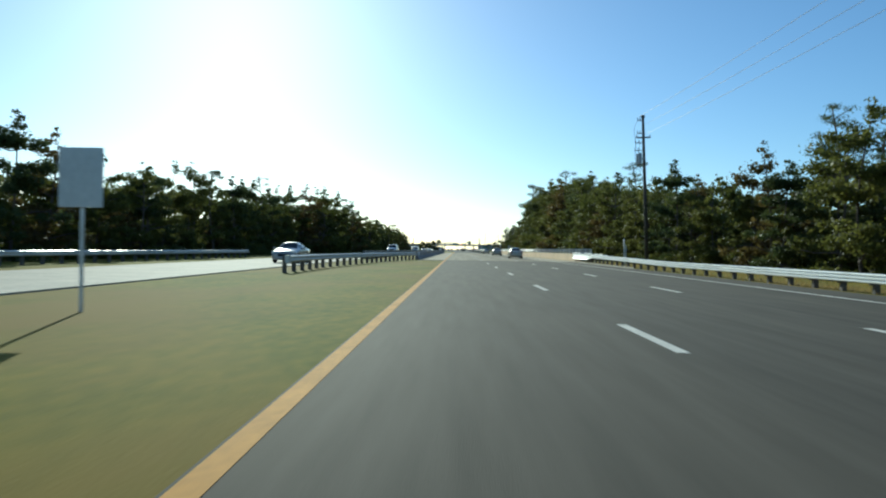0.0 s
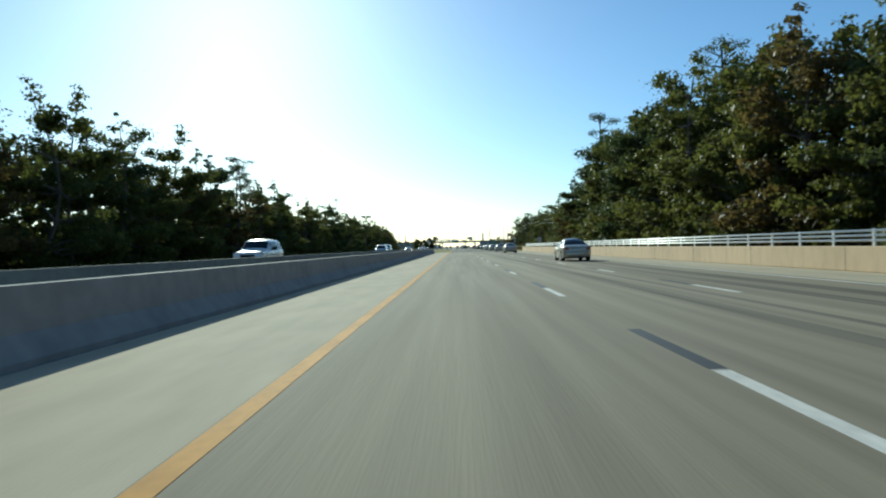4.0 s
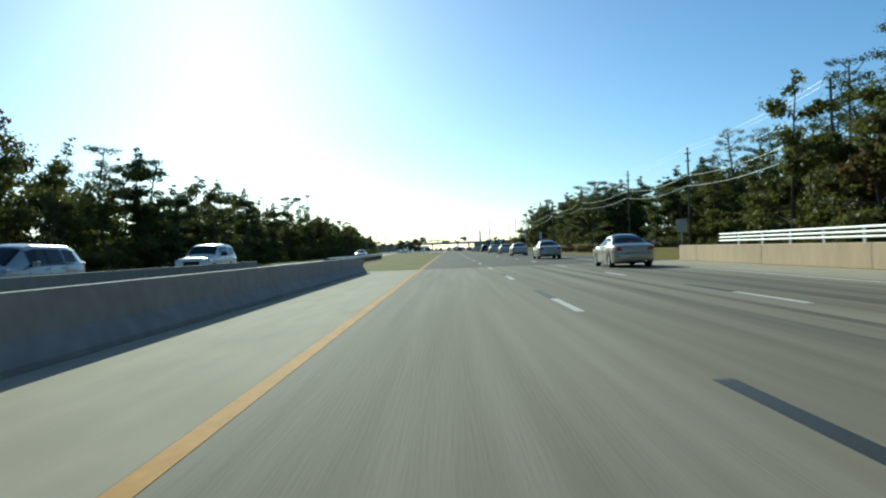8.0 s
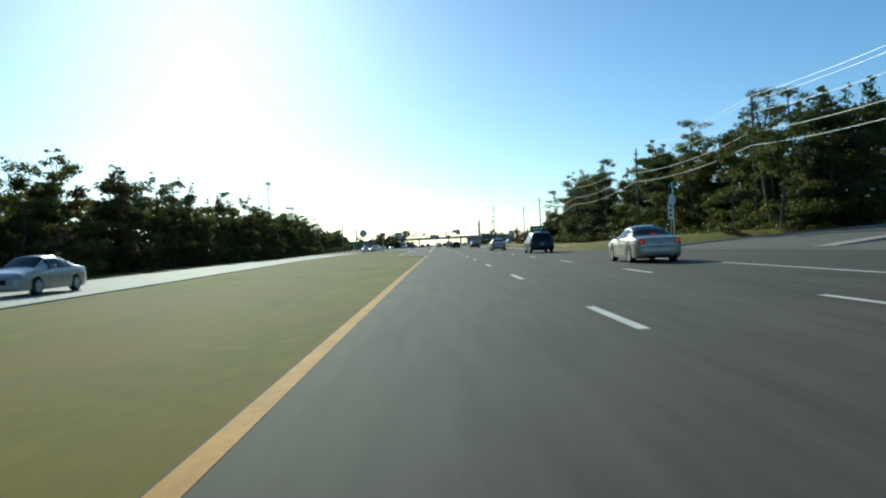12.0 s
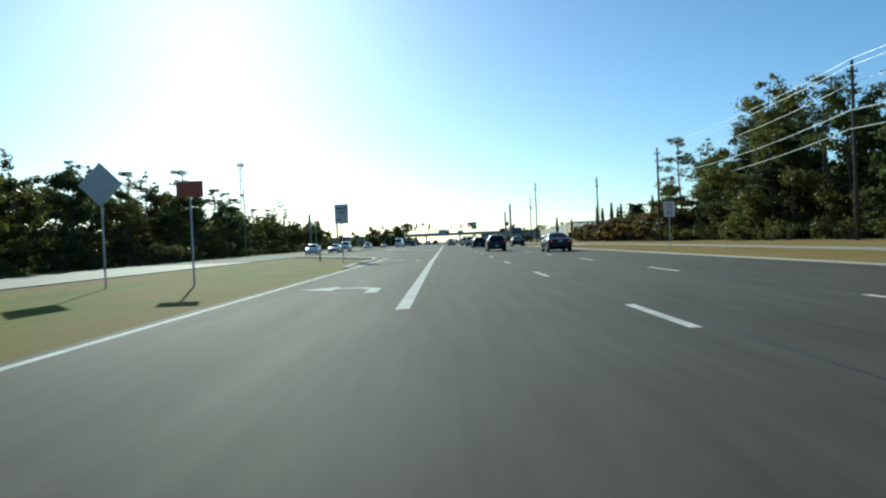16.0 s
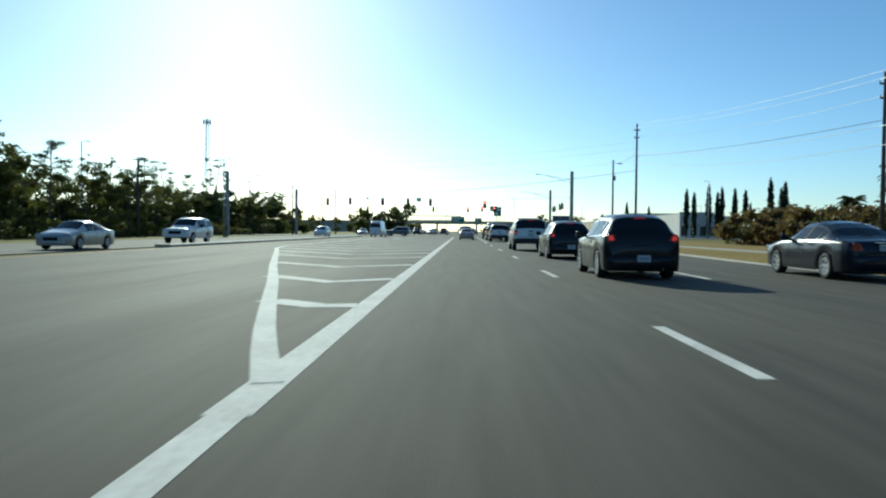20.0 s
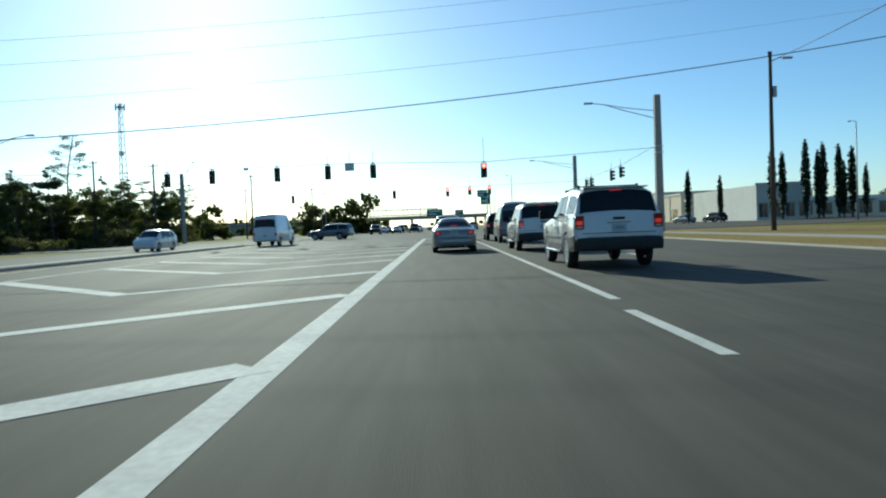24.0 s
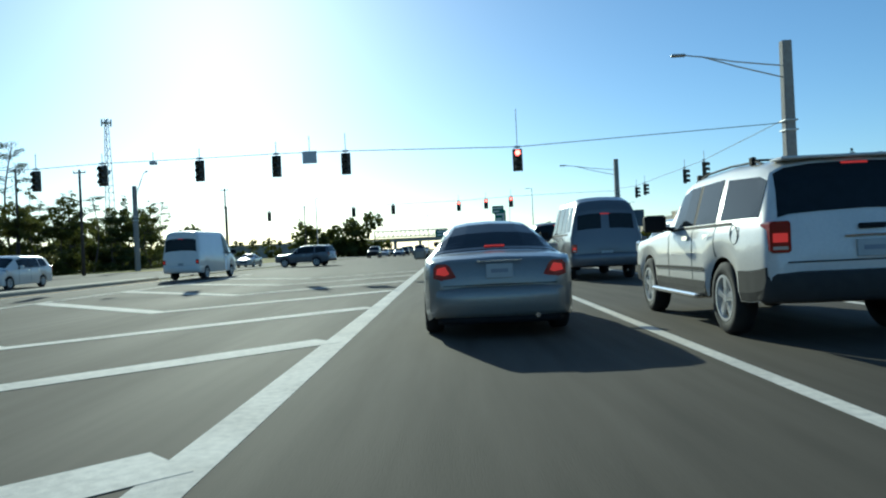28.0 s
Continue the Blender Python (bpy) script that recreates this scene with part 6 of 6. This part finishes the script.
SHAPES = {
    # kind: rows, wheel places, arch radius, tyre radius, track half width, windows
    "sedan": dict(rows=[(0.0, 0.40, 0.60, 0.66, 0.64, 0.50), (0.03, 0.32, 0.84, 0.90, 0.77, 0.64), (0.10, 0.27, 0.91, 0.96, 0.83, 0.72), (0.30, 0.22, 0.95, 1.00, 0.885, 0.76), (0.62, 0.20, 0.96, 1.03, 0.905, 0.79), (0.80, 0.20, 0.96, 1.08, 0.91, 0.77), (1.20, 0.20, 0.96, 1.27, 0.915, 0.675), (1.60, 0.20, 0.955, 1.395, 0.915, 0.585), (2.1, 0.20, 0.945, 1.455, 0.915, 0.58), (2.75, 0.20, 0.93, 1.42, 0.915, 0.57), (3.62, 0.20, 0.92, 1.02, 0.91, 0.66), (3.85, 0.20, 0.88, 0.96, 0.905, 0.68), (4.5, 0.22, 0.76, 0.84, 0.86, 0.62), (4.78, 0.26, 0.64, 0.72, 0.74, 0.5), (4.84, 0.34, 0.56, 0.62, 0.62, 0.4)],
                  wheels=(1.03, 3.80), arch=0.37, tyre=0.325, track=0.80, rear=(0.70, 1.86), front=(2.80, 3.55), sides=((1.62, 2.14), (2.22, 2.92)), quarter=(1.34, 1.56), plate=0.80, lights=(0.70, 0.90)),
    "hatch": dict(rows=[(0.0, 0.34, 0.60, 0.68, 0.70, 0.56), (0.04, 0.26, 0.96, 1.04, 0.82, 0.72), (0.14, 0.22, 1.02, 1.16, 0.875, 0.72), (0.42, 0.22, 1.02, 1.46, 0.90, 0.62), (0.75, 0.20, 1.01, 1.54, 0.905, 0.60), (1.9, 0.20, 0.98, 1.57, 0.91, 0.61), (2.6, 0.20, 0.96, 1.50, 0.91, 0.60), (3.35, 0.20, 0.94, 1.06, 0.905, 0.68), (3.6, 0.20, 0.90, 0.98, 0.90, 0.68), (4.1, 0.22, 0.76, 0.84, 0.85, 0.62), (4.32, 0.28, 0.62, 0.70, 0.70, 0.45)],
                  wheels=(0.88, 3.48), arch=0.38, tyre=0.33, track=0.79, rear=(0.15, 0.41), front=(2.66, 3.28), sides=((0.95, 1.60), (1.68, 2.55)), quarter=(0.55, 0.88), plate=0.50, plate_y=-0.105, lights=(0.84, 1.06), lamp=0.24),
    "suv": dict(rows=[(0.0, 0.55, 0.72, 0.80, 0.86, 0.7), (0.03, 0.52, 1.12, 1.20, 0.96, 0.88), (0.08, 0.48, 1.18, 1.28, 0.985, 0.88), (0.18, 0.44, 1.20, 1.58, 0.99, 0.84), (0.30, 0.42, 1.20, 1.79, 0.995, 0.81), (0.50, 0.40, 1.20, 1.85, 1.0, 0.79), (1.4, 0.38, 1.19, 1.90, 1.0, 0.79), (2.55, 0.38, 1.18, 1.88, 1.0, 0.78), (2.9, 0.38, 1.17, 1.81, 1.0, 0.77), (3.65, 0.38, 1.15, 1.28, 0.995, 0.82), (3.95, 0.40, 1.12, 1.20, 0.99, 0.82), (4.9, 0.44, 1.04, 1.12, 0.96, 0.80), (5.14, 0.50, 0.94, 1.02, 0.90, 0.72), (5.2, 0.56, 0.76, 0.84, 0.82, 0.6)],
                wheels=(1.20, 4.22), arch=0.46, tyre=0.40, track=0.86, rear=(0.085, 0.285), front=(2.96, 3.58), sides=((1.44, 2.10), (2.20, 2.98)), quarter=(0.30, 1.30), plate=0.92, lights=(0.90, 1.20), lamp=0.20),
    "van": dict(rows=[(0.0, 0.50, 0.62, 0.70, 0.86, 0.7), (0.04, 0.46, 1.15, 1.22, 0.96, 0.88), (0.10, 0.42, 1.28, 1.42, 0.98, 0.88), (0.16, 0.40, 1.28, 1.95, 0.99, 0.84), (0.30, 0.38, 1.28, 2.22, 0.995, 0.74), (0.7, 0.36, 1.28, 2.34, 1.0, 0.72), (3.3, 0.36, 1.27, 2.36, 1.0, 0.72), (3.7, 0.36, 1.27, 2.20, 1.0, 0.74), (4.3, 0.36, 1.22, 1.60, 0.99, 0.80), (4.7, 0.38, 1.15, 1.28, 0.98, 0.82), (5.3, 0.42, 1.0, 1.10, 0.95, 0.80), (5.45, 0.48, 0.80, 0.90, 0.88, 0.66)],
                wheels=(1.15, 4.60), arch=0.40, tyre=0.355, track=0.85, rear=(0.103, 0.150), front=(3.78, 4.58), sides=((1.2, 2.0), (2.1, 2.9), (3.1, 4.0)), quarter=(0.45, 1.08), plate=0.75, lights=(0.80, 1.02)),
    "cargo_van": dict(rows=[(0.0, 0.50, 0.64, 0.72, 0.90, 0.76), (0.04, 0.46, 1.30, 1.36, 0.98, 0.90), (0.09, 0.42, 1.40, 1.52, 0.99, 0.90), (0.14, 0.40, 1.40, 2.2, 0.995, 0.86), (0.26, 0.38, 1.40, 2.58, 1.0, 0.80), (0.6, 0.36, 1.40, 2.66, 1.0, 0.80), (3.9, 0.36, 1.38, 2.66, 1.0, 0.80), (4.4, 0.36, 1.36, 2.44, 1.0, 0.78), (5.1, 0.36, 1.28, 1.55, 0.98, 0.78), (5.6, 0.40, 1.05, 1.18, 0.94, 0.76), (5.85, 0.46, 0.8, 0.92, 0.86, 0.62)],
                      wheels=(1.15, 4.80), arch=0.40, tyre=0.35, track=0.86, rear=(0.095, 0.15), front=(4.48, 5.05), sides=((3.7, 4.55),), quarter=None, plate=0.85, lights=(0.85, 1.10)),
    "minivan": dict(rows=[(0.0, 0.45, 0.62, 0.70, 0.80, 0.66), (0.05, 0.36, 1.02, 1.10, 0.92, 0.80), (0.14, 0.30, 1.08, 1.24, 0.955, 0.80), (0.34, 0.26, 1.08, 1.62, 0.97, 0.72), (0.65, 0.24, 1.07, 1.70, 0.975, 0.70), (2.6, 0.22, 1.04, 1.73, 0.98, 0.70), (3.1, 0.22, 1.02, 1.64, 0.975, 0.69), (4.1, 0.22, 0.98, 1.08, 0.96, 0.74), (4.6, 0.26, 0.82, 0.90, 0.90, 0.68), (4.9, 0.32, 0.64, 0.72, 0.74, 0.5)],
                    wheels=(0.98, 3.98), arch=0.37, tyre=0.325, track=0.83, rear=(0.15, 0.33), front=(3.18, 4.0), sides=((1.25, 2.1), (2.2, 3.1)), quarter=(0.5, 1.18), plate=0.7, lights=(0.75, 1.12)),
}


def car(kind, paint, label, category, x, y, heading=0.0, lit=False, spokes=5, cladding=False, rack=False, group=""):
    """A car with its rear end at (x, y), pointing along +y when heading is 0."""
    S = SHAPES[kind]
    sh = Shell(S["rows"], S["wheels"], S["arch"], S["tyre"] * 0.98)
    L = S["rows"][-1][0]
    name = {"suv": "suv", "van": "passenger_van", "cargo_van": "cargo_van", "minivan": "minivan", "hatch": "hatchback"}.get(kind, "sedan")
    t = thing(name, label, category, (x, y, 0.0), heading, group)
    P = PAINT[paint]
    part("body", sh.body(), P, t)
    # underside and wheel wells, filled in the near-black colour of gap shade
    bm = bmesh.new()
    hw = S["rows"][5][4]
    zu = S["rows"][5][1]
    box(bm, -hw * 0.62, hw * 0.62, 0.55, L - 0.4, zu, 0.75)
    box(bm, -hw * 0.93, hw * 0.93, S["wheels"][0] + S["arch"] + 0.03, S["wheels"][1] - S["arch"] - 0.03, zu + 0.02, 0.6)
    part("underbody", bm, GAP_SHADE, t)
    wide_glass = 2.93 if kind == "sedan" else 2.8
    for v0, v1 in ((0.25, 2.3), (-2.3, -0.25)) if kind == "van" else ((-wide_glass, wide_glass),):
        part("rear_window", sh.patch(S["rear"][0], S["rear"][1], v0, v1, 0.007, 4, 6), GLASS, t)
    part("windscreen", sh.patch(S["front"][0], S["front"][1], -2.8, 2.8, 0.007, 4, 6), GLASS, t)
    for m in (1, -1):
        for y0, y1 in S["sides"]:
            part("side_window", sh.patch(y0, y1, 3.12, 3.93, 0.006, 4, 3, m), GLASS, t)
            part("door_seam", sh.patch(y0 - 0.055, y0 - 0.043, 4.0, 7.6, 0.003, 1, 6, m), TRIM, t)
            part("door_handle", sh.patch(y0 + 0.05, y0 + 0.25, 5.05, 5.22, 0.03, 2, 1, m), CHROME if paint in ("white", "grey") else P, t)
        part("door_seam", sh.patch(S["sides"][-1][1] + 0.12, S["sides"][-1][1] + 0.132, 4.0, 7.6, 0.003, 1, 6, m), TRIM, t)
        for (_, ya), (yb, _) in zip(S["sides"], S["sides"][1:]):
            part("pillar_trim", sh.patch(ya - 0.01, yb + 0.01, 3.12, 3.93, 0.004, 2, 3, m), TRIM, t)
        if S["quarter"]:
            part("side_window", sh.patch(S["quarter"][0], S["quarter"][1], 3.15, 3.9, 0.006, 3, 3, m), GLASS, t)
        part("belt_trim", sh.patch(S["sides"][0][0] - 0.5 if kind != "cargo_van" else 3.6, S["sides"][-1][1] + 0.1, 3.95, 4.05, 0.008, 8, 1, m), CHROME if kind == "hatch" else TRIM, t)
        part("rocker_trim", sh.patch(S["wheels"][0] + S["arch"] + 0.05, S["wheels"][1] - S["arch"] - 0.05, 6.75 if cladding else 7.0, 7.95, 0.008, 6, 2, m), CLADDING if cladding else P, t)
        if cladding:
            part("side_step", boxed(m * (hw - 0.12), m * (hw + 0.10), S["wheels"][0] + S["arch"] + 0.12, S["wheels"][1] - S["arch"] - 0.12, 0.36, 0.42, 0.02), CHROME, t, "bright running board")
            part("door_moulding", sh.patch(S["wheels"][0] + S["arch"] + 0.05, S["wheels"][1] - S["arch"] - 0.05, 6.28, 6.40, 0.018, 6, 1, m), CLADDING, t)
            for ya, yb in ((0.06, S["wheels"][0] - S["arch"] - 0.03), (S["wheels"][1] + S["arch"] + 0.03, L - 0.25)):
                part("lower_cladding", sh.patch(ya, yb, 6.35, 7.9, 0.008, 4, 3, m), CLADDING, t)
        # lights at the rear corners and the front
        z0, z1 = S["lights"]
        wl = S["rows"][1][4] + 0.004
        tall = kind in ("suv", "van", "minivan", "cargo_van")
        wide = S.get("lamp", 0.15 if tall else 0.27)
        zm, hz = (z0 + z1) / 2, z1 - z0
        if tall:
            poly = [(wl, z0 + 0.02), (wl, z1 - 0.02), (wl - 0.03, z1), (wl - wide + 0.02, z1), (wl - wide, z1 - 0.02), (wl - wide, z0 + 0.02), (wl - wide + 0.02, z0), (wl - 0.03, z0)]
            core = [(wl - 0.03, z0 + hz * 0.33), (wl - 0.03, z0 + hz * 0.62), (wl - wide + 0.03, z0 + hz * 0.62), (wl - wide + 0.03, z0 + hz * 0.33)]
        else:
            poly = [(wl, z0 + hz * 0.18), (wl, z1 - 0.05), (wl - 0.04, z1), (wl - wide * 0.55, z1), (wl - wide * 0.72, z1 - 0.03), (wl - wide, z0 + 0.03), (wl - wide * 0.96, z0), (wl - wide * 0.4, z0)]
            core = [(wl - 0.03, zm - 0.02), (wl - 0.045, z1 - 0.05), (wl - wide * 0.52, z1 - 0.03), (wl - wide * 0.70, zm - 0.02), (wl - wide * 0.5, zm - hz * 0.2)]
        yl = {"hatch": 0.03, "sedan": 0.014}.get(kind, 0.004)
        lamp = part("tail_lamp", plate_of([(m * a, b) for a, b in poly], yl, 0.20), TAIL, t, "red tail lamp")
        part("lens", plate_of([(m * a, b) for a, b in core], yl - 0.004, yl + 0.006), TAIL_LIT if lit else TAIL, lamp, "lit brake lens" if lit else "")
        if tall:
            part("upper_lens", plate_of([(m * a, b) for a, b in ((wl - 0.022, z0 + hz * 0.68), (wl - 0.022, z1 - 0.025), (wl - wide + 0.022, z1 - 0.025), (wl - wide + 0.022, z0 + hz * 0.68))], -0.002, 0.01), TAIL, lamp)
            part("reversing_lens", plate_of([(m * a, b) for a, b in ((wl - 0.03, z0 + 0.03), (wl - 0.03, z0 + hz * 0.2), (wl - wide + 0.03, z0 + hz * 0.2), (wl - wide + 0.03, z0 + 0.03))], 0.0, 0.01), HEAD, lamp)
        bm = bmesh.new()
        fr = S["rows"][-3]
        box(bm, m * (fr[4] - 0.36), m * (fr[4] - 0.02), fr[0] - 0.05, fr[0] + 0.16, fr[2] - 0.16, fr[2] + 0.02, 0.03)
        part("head_lamp", bm, HEAD, t)
        bm = bmesh.new()
        ym = S["sides"][-1][1] + 0.02
        big = 1.45 if kind in ("suv", "van", "cargo_van") else 1.0
        zb = float(np.interp(ym, [r[0] for r in S["rows"]], [r[2] for r in S["rows"]]))
        box(bm, m * (hw + 0.03), m * (hw + 0.03 + 0.20 * big), ym, ym + 0.11 * big, zb + 0.0, zb + 0.16 * big, 0.03)
        mir = part("mirror", bm, TRIM if kind in ("suv", "van", "cargo_van") else P, t)
        part("mirror_stalk", boxed(m * (hw * 0.93), m * (hw + 0.06), ym + 0.03, ym + 0.08, zb + 0.01, zb + 0.07), TRIM, mir)
        for w in S["wheels"]:
            wheel(t, m * S["track"], w, S["tyre"], 0.23, m, spokes)
    # rear bumper, plate, badge, brake light
    hwR = S["rows"][1][4]
    zb0 = S["rows"][1][1]
    zc = 0.72 if cladding else zb0 + 0.30
    part("rear_bumper", bumper(hwR + 0.015, 0.0, 0.10 if cladding else 0.085, zb0 - (0.10 if cladding else 0.06), zc, 1), CLADDING if cladding else (CHROME if kind == "van" and paint == "chrome" else P), t, smooth=True)
    pz, py = S["plate"], S.get("plate_y", 0.0)
    pl = part("number_plate", boxed(-0.155, 0.155, py - 0.022, py + 0.008, pz - 0.08, pz + 0.08), PLATE, t)
    part("plate_bar", boxed(-0.10, 0.10, py - 0.0235, py - 0.0225, pz - 0.022, pz + 0.022), PLATE_INK, pl)
    zt = pz + 0.11 if not py else 0.80
    part("boot_trim", boxed(-0.26, 0.26, -0.014, 0.02, zt, zt + 0.018, 0.004), CHROME if kind in ("sedan", "suv") else P, t)
    bl = sh.point(S["rear"][1] if kind != "sedan" else S["rear"][0] + 0.12, 0.0)
    part("high_brake_lamp", boxed(-0.13, 0.13, bl.y - 0.025, bl.y + 0.02, bl.z - 0.03 + (0.02 if kind == "sedan" else 0), bl.z - 0.004 + (0.02 if kind == "sedan" else 0), 0.006), TAIL_LIT if lit else TAIL, t)
    if kind == "sedan":
        part("valance", bumper(hwR - 0.03, 0.03, 0.06, zb0 - 0.14, zb0 - 0.02, 1), TRIM, t)
        part("bumper_seam", boxed(-hwR * 0.86, hwR * 0.86, -0.012, 0.02, zb0 + 0.315, zb0 + 0.323), TRIM, t)
    part("exhaust", tubed((hwR * 0.55, -0.06, 0.27), (hwR * 0.55, 0.3, 0.27), 0.03, seg=8), CHROME, t)
    fr = S["rows"][-2]
    part("grille", boxed(-fr[4] * 0.5, fr[4] * 0.5, fr[0] + 0.02, fr[0] + 0.07, fr[1] + 0.12, fr[2] - 0.02, 0.02), TRIM, t)
    part("front_bumper", bumper(fr[4] + 0.01, fr[0], 0.10, fr[1] - 0.06, fr[1] + 0.20, -1), CLADDING if cladding else P, t)
    if rack:
        for m in (1, -1):
            bm = bmesh.new()
            run = [sh.point(y, 2.1) for y in (0.75, 0.9, 1.6, 2.3, 2.8, 2.95)]
            chain(bm, [(m * p.x, p.y, p.z + (0.0 if k in (0, 5) else 0.03)) for k, p in enumerate(run)], 0.013, 6)
            part("roof_rail", bm, TRIM, t)
        for y in (1.0, 2.7):
            p = sh.point(y, 2.1)
            bar = part("roof_bar", tubed((-p.x, y, p.z + 0.05), (p.x, y, p.z + 0.05), 0.013, seg=6), TRIM, t)
            for m in (1, -1):
                part("clamp", boxed(m * p.x - 0.025, m * p.x + 0.025, y - 0.04, y + 0.04, p.z + 0.0, p.z + 0.085, 0.008), TRIM, bar)
        for m in (1, -1):
            c = sh.point(0.80, 5.2, 0.004)
            bm = bmesh.new()
            ring = [Vector((m * c.x, c.y + 0.10 * math.cos(a), c.z + 0.10 * math.sin(a))) for a in (2 * math.pi * k / 20 for k in range(21))]
            chain(bm, [tuple(q) for q in ring], 0.006, 5)
            part("fuel_flap_seam" if m < 0 else "side_badge", bm, TRIM if m < 0 else P, t)
        part("roof_spoiler", boxed(-0.72, 0.72, 0.22, 0.50, 1.80, 1.83, 0.012), P, t)
        part("tailgate_handle", boxed(-0.13, 0.13, -0.012, 0.02, 1.10, 1.15, 0.01), TRIM, t)
        part("tailgate_ridge", boxed(-0.80, 0.80, -0.006, 0.03, 0.80, 0.815, 0.004), CLADDING, t)
    return t


car("sedan", "pewter", "greyish silver sedan stopped with its brake lights on", "car", 2.0, 568.2, 0, True, 5)
car("suv", "white", "white full-size suv with grey cladding and running boards", "suv", 5.40, 566.55, 0, True, 5, True, True)
car("van", "grey", "grey conversion van with a raised roof, brake lights on", "van", 5.75, 579.8, 0, True, 5)
car("minivan", "silver", "silver minivan waiting at the signals", "minivan", 9.3, 582.0, 0, True)
car("suv", "black", "black suv waiting in the queue", "suv", 5.5, 587.0, 0, True)
car("hatch", "black", "black crossover hatchback with its brake lights on", "car", 5.75, 507.2, 0, True, 5)
for y in (458.0, 494.8):
    car("hatch", "black", "black crossover hatchback driving in the middle lane", "car", 5.55, y, 0, True, 5, group="traffic in the middle lane")
for x, y in ((5.3, 519.5), (5.35, 554.6)):
    car("suv", "white", "white full-size suv slowing in the middle lane", "suv", x, y, 0, True, 5, True, True, group="traffic in the middle lane")
car("sedan", "navy", "dark navy sedan in the outer lane", "car", 11.2, 495.0, 0, False, 5)
car("sedan", "beige", "beige metallic sedan with bright alloy wheels", "car", 8.7, 380.4, 0, True, 9)
car("sedan", "champagne", "pale gold sedan driving in the outer lane", "car", 9.6, 319.3, 0, True, 9)
car("minivan", "navy", "dark blue minivan driving in the outer lane", "minivan", 9.7, 350.5, 0, False)
for x, y in ((9.2, 93.0), (9.0, 136.0), (9.3, 196.5), (9.4, 222.0), (9.4, 247.5), (9.5, 272.5), (9.9, 297.3)):
    car("sedan", "champagne", "pale gold sedan driving in the outer lane", "car", x, y, 0, False, 9, group="traffic in the outer lane")
car("sedan", "navy", "dark navy sedan driving in the outer lane", "car", 9.15, 443.0, 0, True, 5)
car("sedan", "champagne", "pale gold sedan waiting in the turn lane", "car", 12.2, 583.5, 0, False)
car("minivan", "champagne", "pale gold minivan in the outer lane", "minivan", 9.3, 592.5, 0, True)
car("suv", "black", "black suv at the stop line", "suv", 2.0, 592.0, 0, True)
car("cargo_van", "white", "white high-roofed cargo van in the turn lane", "van", -12.9, 598.5, -4, True)
car("suv", "grey", "grey suv turning across the junction", "suv", -9.0, 625.0, 78, False)
car("minivan", "white", "white minivan on the opposite carriageway", "minivan", -21.5, 600.0, 180, False)
car("sedan", "silver", "silver sedan on the opposite carriageway", "car", -20.5, 642.0, 180)
for x, y, k, c, lab in ((-18.2, 517, "sedan", "silver", "silver sedan on the opposite carriageway"), (-18.8, 534.0, "suv", "white", "white suv on the opposite carriageway"), (-13.8, 322.0, "sedan", "silver", "silver sedan on the opposite carriageway"),
                        (-18.9, 500, "hatch", "white", "white hatchback on the opposite carriageway"), (-10.6, 48.5, "sedan", "silver", "silver sedan on the opposite carriageway"), (-12.4, 236, "suv", "white", "white suv on the opposite carriageway"),
                        (-11.2, 215, "minivan", "silver", "silver minivan on the opposite carriageway"), (-11.4, 140, "suv", "white", "white suv on the opposite carriageway")):
    car(k, c, lab, "car", x, y, 180)
for i, (x, y, k, c) in enumerate(((-10.9, 682, "suv", "black"), (-7.4, 690, "sedan", "grey"), (-3.8, 690, "suv", "navy"), (-10.7, 699, "sedan", "silver"), (-7.2, 702, "minivan", "black"), (-3.6, 703, "sedan", "white"), (-10.9, 715, "sedan", "navy"), (-7.2, 717, "suv", "grey"), (-3.7, 720, "hatch", "black"))):
    car(k, c, "car waiting in the queue across the junction", "car", x, y, 180, group="queue across the junction")
for x, y, k, c in ((1.9, 690, "sedan", "silver"), (5.5, 712, "hatch", "grey"), (9.2, 705, "suv", "white"), (5.6, 760, "van", "white"), (2.0, 770, "sedan", "navy")):
    car(k, c, "car driving on beyond the junction", "car", x, y, 0, group="cars beyond the junction")
for x, y, k, c, rz in ((66, 588, "sedan", "white", 90), (38, 660, "suv", "silver", 20), (44, 662, "sedan", "grey", 15), (50, 664, "minivan", "black", 15), (33, 670, "sedan", "white", 10)):
    car(k, c, "car parked in front of the shops", "car", x, y, rz, group="parked cars")
